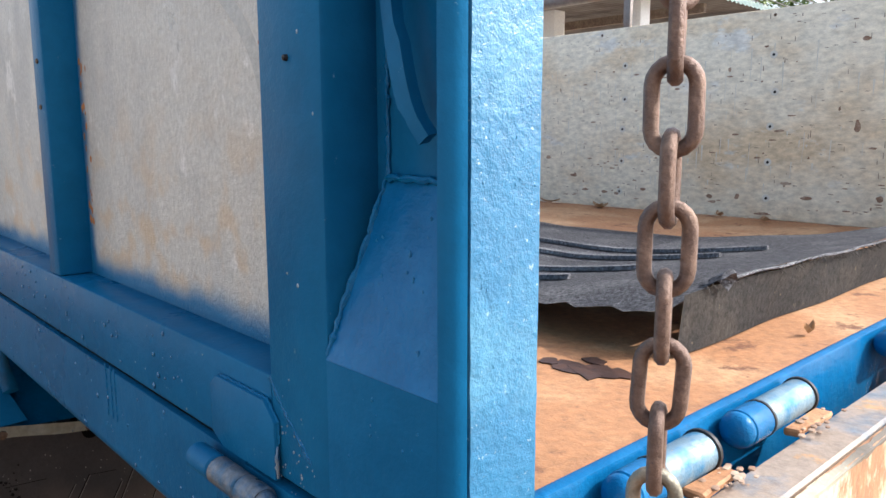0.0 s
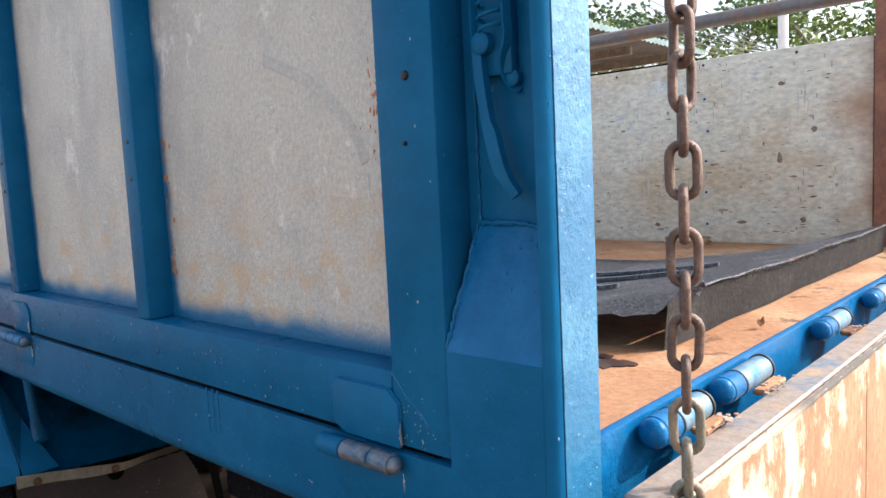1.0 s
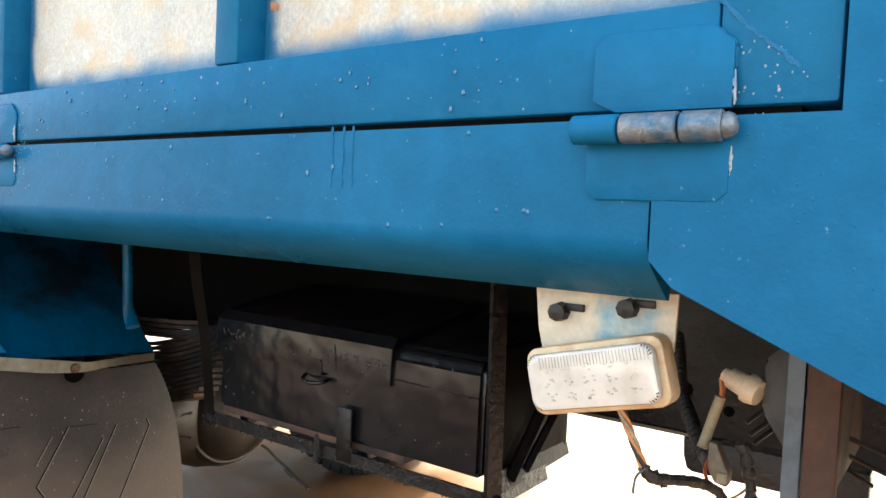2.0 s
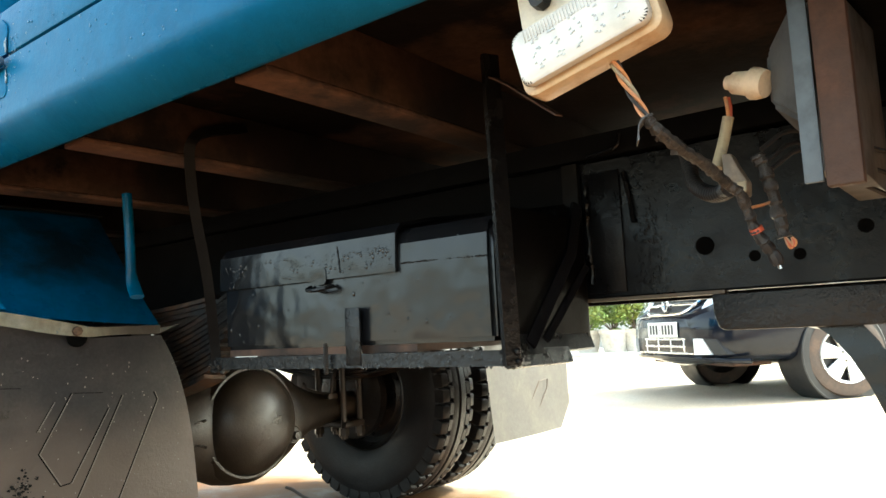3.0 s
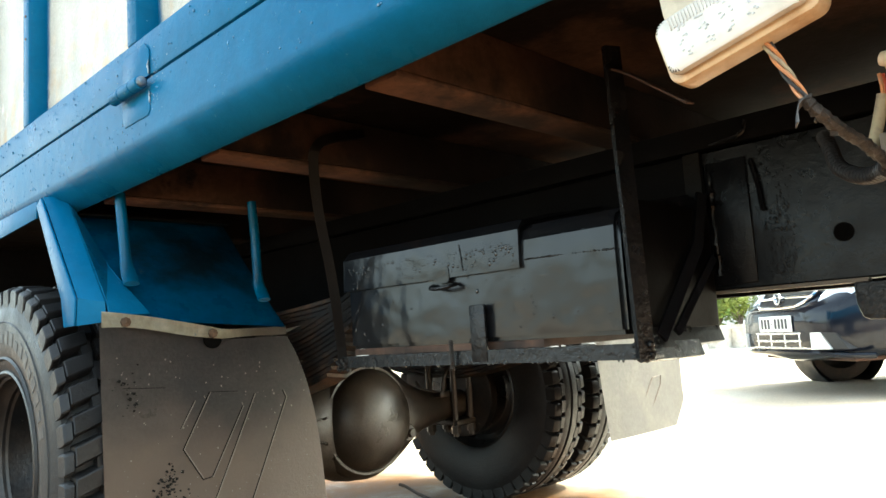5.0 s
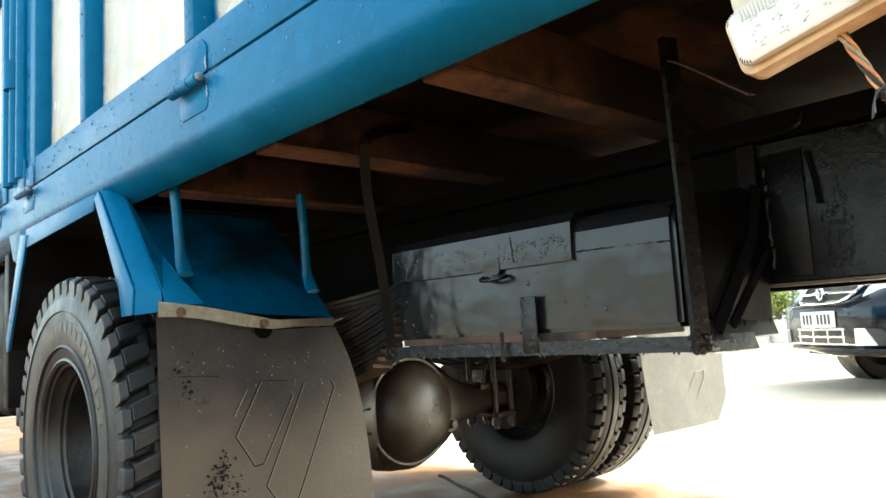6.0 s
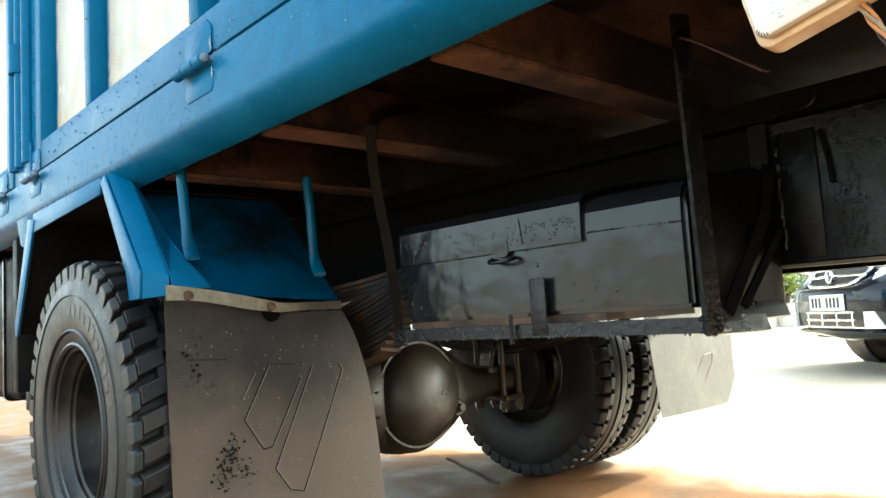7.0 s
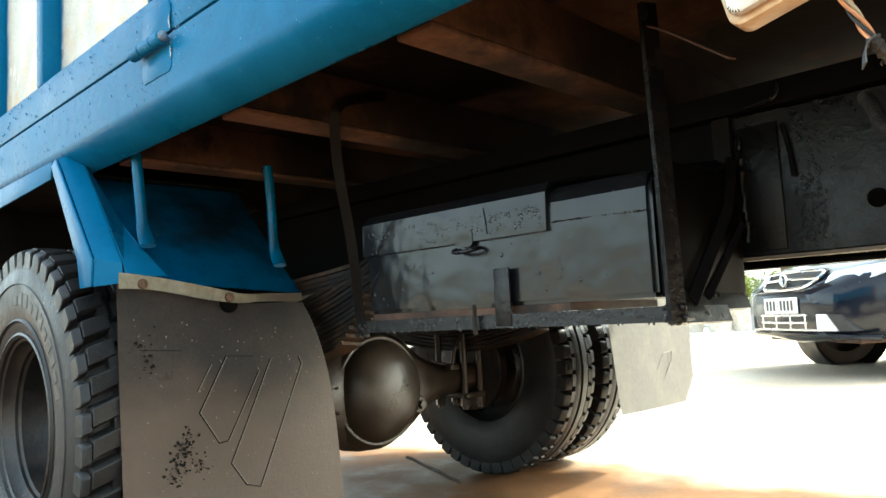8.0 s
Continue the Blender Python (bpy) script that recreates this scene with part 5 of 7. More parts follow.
        part("sidewall_ring", bm_lathe([(x0 + 0.004, 0.352), (x0 - 0.003, 0.356), (x0 + 0.004, 0.362)], c, "x", 72), TYRE, wheel)
        part("sidewall_ring", bm_lathe([(x0 + 0.006, 0.258), (x0 - 0.0005, 0.262), (x0 + 0.004, 0.268)], c, "x", 72), TYRE, wheel)
    return wheel


build_wheel(0.250, 0.212, -1, True, True)
build_wheel(0.530, 0.212, -1, False, False)
build_wheel(1.995, 0.212, -1, False, False)
build_wheel(2.255, 0.212, 1, False, False)


def build_axle():
    c = (1.378, AXLE_Y - 0.078, 0.385)
    rings = [(0.735, 0.058), (0.86, 0.058), (0.98, 0.066), (1.06, 0.088), (1.13, 0.125), (1.20, 0.168), (1.27, 0.198), (1.34, 0.211), (1.40, 0.213), (1.46, 0.207), (1.52, 0.186),
             (1.575, 0.148), (1.62, 0.112), (1.68, 0.083), (1.76, 0.066), (1.86, 0.056), (1.99, 0.052)]
    bm = bm_lathe(rings, (0, AXLE_Y, 0.383), "x", 40)
    for v in bm.verts:                 # the bulge is flatter front to back than it is high
        r = math.hypot(v.co.y - AXLE_Y, v.co.z - 0.383)
        k = 1 - 0.55 * min(1.0, max(0.0, (r - 0.06) / 0.15))
        v.co.y = AXLE_Y + (v.co.y - AXLE_Y) * k
    ax = part("rear_axle", bm, AXLE, truck, "dusty banjo rear axle", 60)
    cover = bm_lathe([(-0.098, 0.0), (-0.096, 0.04), (-0.088, 0.085), (-0.072, 0.125), (-0.048, 0.156), (-0.02, 0.173), (0.0, 0.178), (0.03, 0.180)], c, "y", 48)
    part("cover", cover, AXLE, ax, "domed differential cover", 60)
    part("cover_flange", bm_lathe([(-0.004, 0.176), (-0.008, 0.180), (-0.008, 0.187), (0.000, 0.194), (0.012, 0.199), (0.022, 0.206), (0.036, 0.208), (0.055, 0.19)], c, "y", 48), AXLE, ax)
    part("drain_plug", bm_lathe([(0, 0), (0, 0.024), (-0.006, 0.024), (-0.007, 0.017), (-0.022, 0.016), (-0.024, 0.0)], (1.545, AXLE_Y - 0.108, 0.318), "y", 6), AXLE, ax)
    part("drain_boss", bm_lathe([(0.05, 0.036), (0.0, 0.033), (-0.004, 0.028), (-0.004, 0.0)], (1.545, AXLE_Y - 0.103, 0.318), "y", 20), AXLE, ax)
    bm = bead([(1.185, 2.446, 0.415), (1.12, 2.462, 0.402), (1.04, 2.482, 0.404)], 0.005, 31)
    bead([(1.185, 2.446, 0.330), (1.12, 2.462, 0.345), (1.06, 2.480, 0.372)], 0.005, 32, bm)
    grit("weld_bead", bm, AXLE, ax, "weld seam on the housing")
    for x0, x1 in ((0.745, 0.80), (1.93, 1.985)):
        part("brake_drum", bm_lathe([(x0, 0.0), (x0, 0.14), (x0 + .01, 0.17), (x1 - .01, 0.17), (x1, 0.14), (x1, 0.0)], (0, AXLE_Y, AXLE_Z), "x", 32), RIM, ax)
    for x in (1.875, 0.98):
        part("spring_plate", bm_box(x - 0.055, x + 0.055, AXLE_Y - 0.09, AXLE_Y + 0.09, 0.305, 0.328, 0.006), AXLE, ax)
        for dx, dy in ((-0.045, -0.07), (-0.045, 0.07), (0.045, -0.07), (0.045, 0.07)):
            part("u_bolt", bm_tube([(x + dx, AXLE_Y + dy, 0.262), (x + dx, AXLE_Y + dy, 0.56)], 0.012, 8), AXLE, ax)
            part("u_bolt_nut", bm_lathe([(0.275, 0.0), (0.275, 0.020), (0.304, 0.020), (0.304, 0.0)], (x + dx, AXLE_Y + dy, 0), "z", 6), AXLE, ax)
    part("brake_hose", bm_tube([(1.76, 2.47, 0.43), (1.755, 2.46, 0.49), (1.79, 2.46, 0.54), (1.86, 2.49, 0.58), (1.90, 2.52, 0.66)], 0.008, 8, smooth_path=2), WIRE_BLACK, ax)
    part("brake_pipe", bm_tube([(1.56, 2.40, 0.50), (1.63, 2.46, 0.47), (1.70, 2.47, 0.452), (1.76, 2.47, 0.445)], 0.005, 6, smooth_path=2), WIRE_BLACK, ax)
    part("hose_clip", bm_box(1.735, 1.785, 2.455, 2.485, 0.425, 0.445, 0.003), AXLE, ax)


build_axle()


def build_springs():
    for x in (0.945, 1.835):
        pack = part("leaf_spring", bm_box(x - 0.004, x + 0.076, AXLE_Y - 0.06, AXLE_Y + 0.06, 0.505, 0.512, 0.002), SPRING, truck, "stacked leaf spring, rusty at the ends")
        for i in range(17):
            half = 0.44 + 0.018 * i if i < 13 else 0.58 - 0.03 * (i - 13)
            base = 0.494 + 0.0145 * i if i < 13 else 0.708 + 0.0145 * (i - 13)
            bend = 0.387 if i < 13 else 0.12
            pts = [(x + 0.035, AXLE_Y + half * s, base + bend * (half * s) ** 2) for s in [k / 8 for k in range(-8, 9)]]
            part("leaf", bm_tube(pts, 0.01, 4, flat=(0.070 - 0.004 * (i % 2), 0.0112)), SPRING, pack)
        part("spacer", bm_box(x + 0.002, x + 0.068, AXLE_Y - 0.07, AXLE_Y + 0.07, 0.676, 0.700, 0.004), SPRING, pack)
        part("shackle", bm_box(x + 0.005, x + 0.065, 1.80, 1.86, 0.70, 0.80, 0.01), DARK_FRAME, pack)
        part("shackle", bm_box(x + 0.005, x + 0.065, 3.08, 3.14, 0.70, 0.80, 0.01), DARK_FRAME, pack)


build_springs()


def build_fender():
    """Blue wheel arch: an outer flange, a sloped back sheet, stays and the rubber flap."""
    # back sheet, bellied, from under the rail down to the flap
    bm = bmesh.new()
    nu, nv = 16, 12
    grid = []
    for i in range(nu + 1):
        row = []
        for j in range(nv + 1):
            s, t = i / nu, j / nv
            xl, xr = 0.338, 0.785 + 0.03 * t ** 3 + 0.02 * (1 - t)
            x = xl + (xr - xl) * s
            u = 1 - t
            y = 2.107 + 0.26 * u + 0.05 * u * u - 0.008 * math.sin(3 * s) + 0.010 * math.sin(7 * s) * t * u
            z = 0.748 + 0.297 * u - 0.035 * s * t
            row.append(bm.verts.new((x, y, z)))
        grid.append(row)
    for i in range(nu):
        for j in range(nv):
            bm.faces.new((grid[i][j], grid[i + 1][j], grid[i + 1][j + 1], grid[i][j + 1]))
    bmesh.ops.solidify(bm, geom=bm.faces[:], thickness=0.004)
    bmesh.ops.recalc_face_normals(bm, faces=bm.faces)
    fend = part("fender", bm, BLUE_DUSTY, truck, "dusty blue sheet-metal wheel arch", 50)
    # outer flange: a flat face outside and a folded face behind it
    part("fender_edge", bm_prism([(2.362, 1.066), (2.394, 1.052), (2.222, 0.802), (2.205, 0.736), (2.140, 0.736), (2.132, 0.796)], "x", 0.286, 0.2915, 0.0015), BLUE, fend, "light blue folded arch edge")
    bm = bmesh.new()
    v = [bm.verts.new(p) for p in ((0.2925, 2.361, 1.066), (0.340, 2.345, 1.07), (0.342, 2.106, 0.785), (0.2925, 2.131, 0.796), (0.344, 2.104, 0.742), (0.2925, 2.139, 0.736))]
    for f in ((0, 3, 2, 1), (3, 5, 4, 2)):
        bm.faces.new([v[i] for i in f])
    bmesh.ops.recalc_face_normals(bm, faces=bm.faces)
    bmesh.ops.solidify(bm, geom=bm.faces[:], thickness=0.004)
    part("fender_edge", bm, BLUE, fend, "", 20)
    bm = bmesh.new()                   # side return welded between the edge and the arched sheet
    v = [bm.verts.new(p) for p in ((0.341, 2.343, 1.068), (0.343, 2.104, 0.786), (0.348, 2.098, 0.752), (0.44, 2.098, 0.756), (0.412, 2.166, 0.826), (0.392, 2.224, 0.886), (0.368, 2.294, 0.952))]
    for f in ((0, 1, 5, 6), (1, 4, 5), (1, 2, 3, 4)):
        bm.faces.new([v[i] for i in f])
    bmesh.ops.recalc_face_normals(bm, faces=bm.faces)
    bmesh.ops.solidify(bm, geom=bm.faces[:], thickness=0.003)
    part("side_return", bm, BLUE, fend, "", 25)
    grit("weld_bead", bead([(0.366, 2.291, 0.953), (0.391, 2.220, 0.887), (0.411, 2.162, 0.827)], 0.0016, 41), BLUE_BUMPY, fend)
    part("fender_edge", bm_prism([(2.400, 1.066), (3.06, 1.066), (3.06, 1.005), (2.41, 1.022)], "x", 0.290, 0.296, 0.002), BLUE, fend)
    part("fender_edge", bm_prism([(3.04, 1.045), (3.12, 1.055), (3.30, 0.715), (3.29, 0.672), (3.265, 0.678)], "x", 0.288, 0.294, 0.002), BLUE, fend)
    part("arch_top", bm_box(0.30, 0.80, 2.36, 3.06, 1.03, 1.036), DARK_FRAME, fend)
    part("arch_front", bm_prism([(3.06, 1.03), (3.066, 1.03), (3.29, 0.68), (3.284, 0.68)], "x", 0.30, 0.80), DARK_FRAME, fend)
    for x, yb, zb in ((0.410, 2.175, 0.845), (0.742, 2.135, 0.800)):
        st = bm_tube([(x - 0.012, yb - 0.02, 1.05), (x - 0.009, yb - 0.021, 1.0), (x - 0.006, yb - 0.022, 0.95), (x, yb - 0.018, zb + 0.05), (x + 0.001, yb - 0.020, zb + 0.03),
                      (x + 0.003, yb - 0.026, zb + 0.005), (x + 0.004, yb - 0.036, zb - 0.014)], 0.0125, 12)
        for v in st.verts:             # pipe end hammered flat onto the sheet
            f = min(1.0, max(0.0, (zb + 0.055 - v.co.z) / 0.05))
            cy = yb - 0.02 - 0.016 * max(0.0, (zb + 0.02 - v.co.z) / 0.034)
            v.co.x = x + (v.co.x - x) * (1 + 0.6 * f)
            v.co.y = cy + (v.co.y - cy) * (1 - 0.6 * f)
        part("stay", st, BLUE_DUSTY, fend, "blue pipe stay with a flattened foot")
    # cream strip with bolts
    bm = bmesh.new()
    top, low = [], []
    for k in range(21):
        s = k / 20
        x = 0.328 + 0.48 * s
        y = 2.091 - 0.010 * math.sin(5 * s) - 0.008 * s
        z = 0.764 - 0.052 * min(1.0, s / 0.62) ** 1.2 + 0.004 * max(0.0, s - 0.62)
        top.append(bm.verts.new((x, y, z)))
        low.append(bm.verts.new((x, y + 0.001, z - 0.036 + 0.018 * s + 0.003 * math.sin(11 * s))))
    for k in range(20):
        bm.faces.new((top[k], top[k + 1], low[k + 1], low[k]))
    bmesh.ops.solidify(bm, geom=bm.faces[:], thickness=0.005)
    part("flap_strip", bm, CREAM_STRIP, fend, "faded cream clamping strip")
    for x, z in ((0.376, 0.738), (0.588, 0.704)):
        part("bolt", bm_lathe([(0, 0), (0, 0.012), (-0.006, 0.011), (-0.008, 0.0)], (x, 2.080, z), "y", 8), BOLT, fend)
    # disc coloured as the dark notch below the second bolt
    part("bolt_washer", bm_lathe([(0.004, 0.0), (0.004, 0.024), (0.0, 0.024), (-0.001, 0.0)], (0.592, 2.086, 0.691), "y", 20), RECESS_SHADE, fend, "near-black disc for the notch under the bolt")
    # rubber flap with moulded chevrons
    bm = bmesh.new()
    nu, nv = 20, 22
    grid = []
    for i in range(nu + 1):
        row = []
        for j in range(nv + 1):
            s, t = i / nu, j / nv
            z = 0.738 - 0.050 * min(1.0, s / 0.62) ** 1.2 * (1 - t) - 0.66 * t + 0.05 * t ** 6 * max(0.0, (s - 0.85) / 0.15) ** 2
            right = 0.80 + 0.107 * (1 - math.exp(-max(0.0, 0.70 - z) / 0.16))
            left = 0.326 + 0.008 * t
            x = left + (right - left) * s
            y = 2.100 - 0.02 * math.sin(s * 2.6) * t + 0.010 * math.sin(s * 5 + 2 * t) - 0.03 * t
            row.append(bm.verts.new((x, y, z)))
        grid.append(row)
    for i in range(nu):
        for j in range(nv):
            bm.faces.new((grid[i][j], grid[i + 1][j], grid[i + 1][j + 1], grid[i][j + 1]))
    bmesh.ops.solidify(bm, geom=bm.faces[:], thickness=0.008)
    bmesh.ops.recalc_face_normals(bm, faces=bm.faces)
    flap = part("mud_flap", bm, FLAP, truck, "dusty black rubber mud flap with moulded lines", 60)

    def groove(p, q, r=0.0016):
        pts = []
        for k in range(9):
            x, z = p[0] + (q[0] - p[0]) * k / 8, p[1] + (q[1] - p[1]) * k / 8
            t = (0.738 - z) / 0.66
            s = (x - 0.338) / 0.56
            pts.append((x, 2.0912 - 0.02 * math.sin(s * 2.6) * t + 0.010 * math.sin(s * 5 + 2 * t) - 0.03 * t, z))
        return bm_tube(pts, r, 5)

    chevron = (((0.577, 0.563), (0.504, 0.437), (0.546, 0.363), (0.568, 0.366), (0.658, 0.521)),
               ((0.692, 0.548), (0.571, 0.313), (0.604, 0.260), (0.640, 0.249), (0.781, 0.530), (0.773, 0.549)),
               ((0.538, 0.546), (0.501, 0.485)), ((0.372, 0.590), (0.471, 0.583)), ((0.577, 0.563), (0.648, 0.558)))
    for k, run in enumerate(chevron):
        for p, q in zip(run, run[1:]):
            # dark rod painted as the shade in the groove
            part("moulded_line", groove(p, q, 0.0013 if k < 2 else 0.0007), RECESS_SHADE, flap)
            # pale hairline painted as the lit edge beside it
            if k < 3:
                part("moulded_line", groove((p[0] + 0.0035, p[1]), (q[0] + 0.0035, q[1]), 0.0006), FLECK, flap)
    rnd = random.Random(29)

    def on_flap(x, z):
        t, s = (0.738 - z) / 0.66, (x - 0.338) / 0.56
        return 2.0925 - 0.02 * math.sin(s * 2.6) * t + 0.010 * math.sin(s * 5 + 2 * t) - 0.03 * t

    bm = bmesh.new()
    for k in range(170):
        x, z = rnd.uniform(0.36, 0.86), rnd.uniform(0.15, 0.66)
        bm_ball((x, on_flap(x, z), z), rnd.uniform(.0007, .0019), bm, 1, (1, 0.6, rnd.uniform(0.8, 1.6)))
    grit("grit_fleck", bm, FLECK, flap, "dried mud flecks")
    bm = bmesh.new()
    for cx, cz, k, w in ((0.385, 0.60, 9, 0.020), (0.39, 0.545, 6, 0.016), (0.463, 0.35, 34, 0.017), (0.505, 0.325, 16, 0.014), (0.448, 0.31, 20, 0.016), (0.475, 0.385, 14, 0.012)):
        for _ in range(k * 2):
            x, z, r = cx + rnd.gauss(0, w * 0.8), cz + rnd.gauss(0, w * 0.9), 0.0006 + 0.0036 * rnd.random() ** 2
            pts = [(x + r * rnd.uniform(0.4, 1.2) * math.cos(a), z + r * rnd.uniform(0.4, 1.2) * math.sin(a)) for a in [2 * math.pi * q / 9 for q in range(9)]]
            y = on_flap(x, z)
            bm_prism(pts, "y", y - 0.0012, y + 0.003, 0, bm)
    grit("scuff", bm, BRUISE, flap, "black scuffs")


build_fender()


def build_far_flap():
    bm = bmesh.new()
    nu, nv = 12, 10
    grid = []
    for i in range(nu + 1):
        row = []
        for j in range(nv + 1):
            s, t = i / nu, j / nv
            x = 1.97 + 0.66 * s
            low = 0.254 - 0.018 * s + 0.095 * max(0.0, s - 0.84) / 0.16
            row.append(bm.verts.new((x, 1.86 + 0.05 * s * s * t + 0.05 * (1 - t), 0.80 + (low - 0.80) * t)))
        grid.append(row)
    for i in range(nu):
        for j in range(nv):
            bm.faces.new((grid[i][j], grid[i + 1][j], grid[i + 1][j + 1], grid[i][j + 1]))
    bmesh.ops.solidify(bm, geom=bm.faces[:], thickness=0.008)
    flap = part("mud_flap", bm, FLAP_FAR, truck, "mud flap behind the far wheels, sunlight in its pale colour", 60)
    mark = [(2.335, 0.445), (2.262, 0.365), (2.320, 0.332), (2.395, 0.415), (2.40, 0.450)]
    part("moulded_mark", bm_tube([(x, 1.880 + 0.02 * (0.46 - z), z) for x, z in mark], 0.0022, 5, closed=True), FLAP, flap, "moulded mark")


build_far_flap()


# ---- work lamp, tail lamp and loose wiring at the rear ----
def build_lamp():
    m = Matrix.Translation((0.390, 0.662, 0.9465)) @ pose(0, 0, 0, -14.0, 0, 0)     # x out of the lens, y along, z up

    def placed(bm):
        bmesh.ops.transform(bm, matrix=m, verts=bm.verts)
        return bm

    lamp = part("lamp", bm_prism([(0.590, 1.037), (0.752, 1.037), (0.746, 0.985), (0.738, 0.955), (0.592, 0.978)], "x", 0.4085, 0.4135, 0.001), BRACKET, truck,
                "cream number lamp on a painted bracket")
    body = bm_prism(rounded(-0.077, 0.154, -0.036, 0.036, 0.014), "x", -0.012, 0.018, 0.003)
    part("housing", placed(body), LAMP_BODY, lamp, "yellowed plastic lamp housing")
    lens = bm_prism(rounded(-0.071, 0.142, -0.030, 0.030, 0.012), "x", -0.026, -0.0125, 0.005)
    part("lens", placed(lens), LAMP_LENS, lamp, "clear ribbed lamp lens")
    rnd = random.Random(6)
    bm = bmesh.new()
    for i in range(5):
        for k in range(3):
            for q in range(5):
                y, z = -0.048 + 0.023 * i + rnd.uniform(-.006, .006), -0.016 + 0.014 * k + rnd.uniform(-.004, .004)
                bm_box(-0.0268, -0.0262, y, y + 0.0026, z, z + 0.0016, 0, 1, bm)
    grit("reflector_dot", placed(bm), LAMP_DOT, lamp, "grey reflector marks")
    bm = bmesh.new()
    for k in range(34):
        bm_box(-0.0272, -0.0258, -0.066 + 0.0036 * k, -0.0648 + 0.0036 * k, 0.014, 0.026, 0, 1, bm)
    grit("rib", placed(bm), LAMP_LENS, lamp)
    for y, z in ((0.718, 1.006), (0.640, 1.018)):
        part("bolt", bm_lathe([(0, 0), (0, 0.011), (-0.014, 0.010), (-0.016, 0.0)], (0.4075, y, z), "x", 8), BOLT_DARK, lamp)
        part("washer", bm_box(0.4035, 0.408, y - 0.028, y - 0.005, z + 0.002, z + 0.010, 0.001), BOLT_DARK, lamp)
    for k, mt in ((0.0, WIRE_ORANGE), (1.6, SLEEVE), (3.2, WIRE_ORANGE), (4.7, WIRE_BLACK)):
        pts = []
        for j in range(14):
            t = j / 13
            a = k + 6 * t
            pts.append((0.398 + 0.008 * t + 0.0035 * math.cos(a), 0.640 - 0.026 * t + 0.0035 * math.sin(a), 0.916 - 0.062 * t))
        part("wire", bm_tube(pts, 0.0019, 6), mt, lamp)
    rnd = random.Random(14)

    def wrapped(path, r, seed):
        """A loom bound in tape: overlapping turns of uneven width along a path."""
        pts = [Vector(p) for p in path]
        for _ in range(2):
            out = [pts[0]]
            for p, q in zip(pts, pts[1:]):
                out += [p * 0.75 + q * 0.25, p * 0.25 + q * 0.75]
            pts = out + [pts[-1]]
        dense, rad = [], []
        for p, q in zip(pts, pts[1:]):
            k = max(2, int((q - p).length / 0.0022))
            for i in range(k):
                dense.append(p.lerp(q, i / k))
                rad.append(r * (0.82 + 0.30 * ((len(dense) * 0.17 + 0.4 * noise.noise(p * 90)) % 1.0)) * (1 + 0.18 * noise.noise(p * 60 + Vector((seed, 0, 0)))))
        return roughen(bm_tube(dense, rad, 10), 0.0012, 140, seed)

    part("taped_loom", wrapped([(0.404, 0.614, 0.858), (0.407, 0.612, 0.850), (0.42, 0.607, 0.842), (0.46, 0.603, 0.832), (0.50, 0.593, 0.822), (0.53, 0.590, 0.813), (0.55, 0.585, 0.804)], 0.0062, 1.0),
         WIRE_GREY, lamp, "wire loom wrapped in frayed grey tape")
    part("taped_loom", wrapped([(0.55, 0.585, 0.804), (0.56, 0.577, 0.798), (0.575, 0.575, 0.778), (0.583, 0.571, 0.757)], 0.0058, 2.0), WIRE_GREY, lamp)
    part("taped_loom", wrapped([(0.615, 0.570, 0.846), (0.62, 0.566, 0.833), (0.62, 0.559, 0.809), (0.62, 0.554, 0.776), (0.62, 0.550, 0.748)], 0.0074, 3.0), WIRE_GREY, lamp)
    # loose end of tape folded over the start of the loom
    flag = bm_tube([(0.405, 0.612, 0.856), (0.401, 0.618, 0.851), (0.397, 0.6205, 0.842), (0.395, 0.6205, 0.831)], 0.004, 4, flat=(0.014, 0.0014), smooth_path=2)
    part("tape_end", roughen(flag, 0.002, 90), LAMP_BACK, lamp, "grey tape end")
    for k in range(8):
        p = Vector((0.41, 0.611, 0.848)).lerp(Vector((0.55, 0.585, 0.804)), rnd.random())
        q = p + Vector((rnd.uniform(-.004, .006), rnd.uniform(-.008, .008), rnd.uniform(-.014, .006)))
        part("tape_end", roughen(bm_tube([p, p.lerp(q, 0.5) + Vector((0, 0, .003)), q], 0.003, 4, flat=(0.007, 0.001)), 0.002, 80, k), WIRE_GREY, lamp)
    # two dangling ends with crimped plugs and bare orange wires
    part("connector", wrapped([(0.583, 0.571, 0.757), (0.59, 0.564, 0.741), (0.598, 0.559, 0.731)], 0.0066, 4.0), WIRE_BLACK, lamp, "black plug connector")
    part("connector", bm_tube([(0.598, 0.559, 0.732), (0.600, 0.556, 0.724), (0.601, 0.554, 0.717)], [0.006, 0.0075, 0.005], 8), WIRE_BLACK, lamp)
    part("crimp", bm_tube([(0.6005, 0.5545, 0.718), (0.601, 0.553, 0.713)], 0.0022, 6), CHROME_BIT, lamp, "bright crimp tip")
    part("tape_band", bm_tube([(0.5835, 0.5705, 0.759), (0.5855, 0.569, 0.754)], 0.0074, 10), RED_TAPE, lamp, "red tape band")
    for k, mt in ((0, WIRE_ORANGE), (1, RED_TAPE), (2, WIRE_ORANGE)):
        part("wire", bm_tube([(0.62, 0.550, 0.750), (0.621, 0.548 - 0.002 * k, 0.741), (0.621, 0.545 - 0.002 * k, 0.735 + 0.001 * k), (0.621, 0.542 - 0.002 * k, 0.739 + 0.002 * k), (0.620, 0.5425, 0.748)],
                             0.0015, 6, smooth_path=2), mt, lamp)
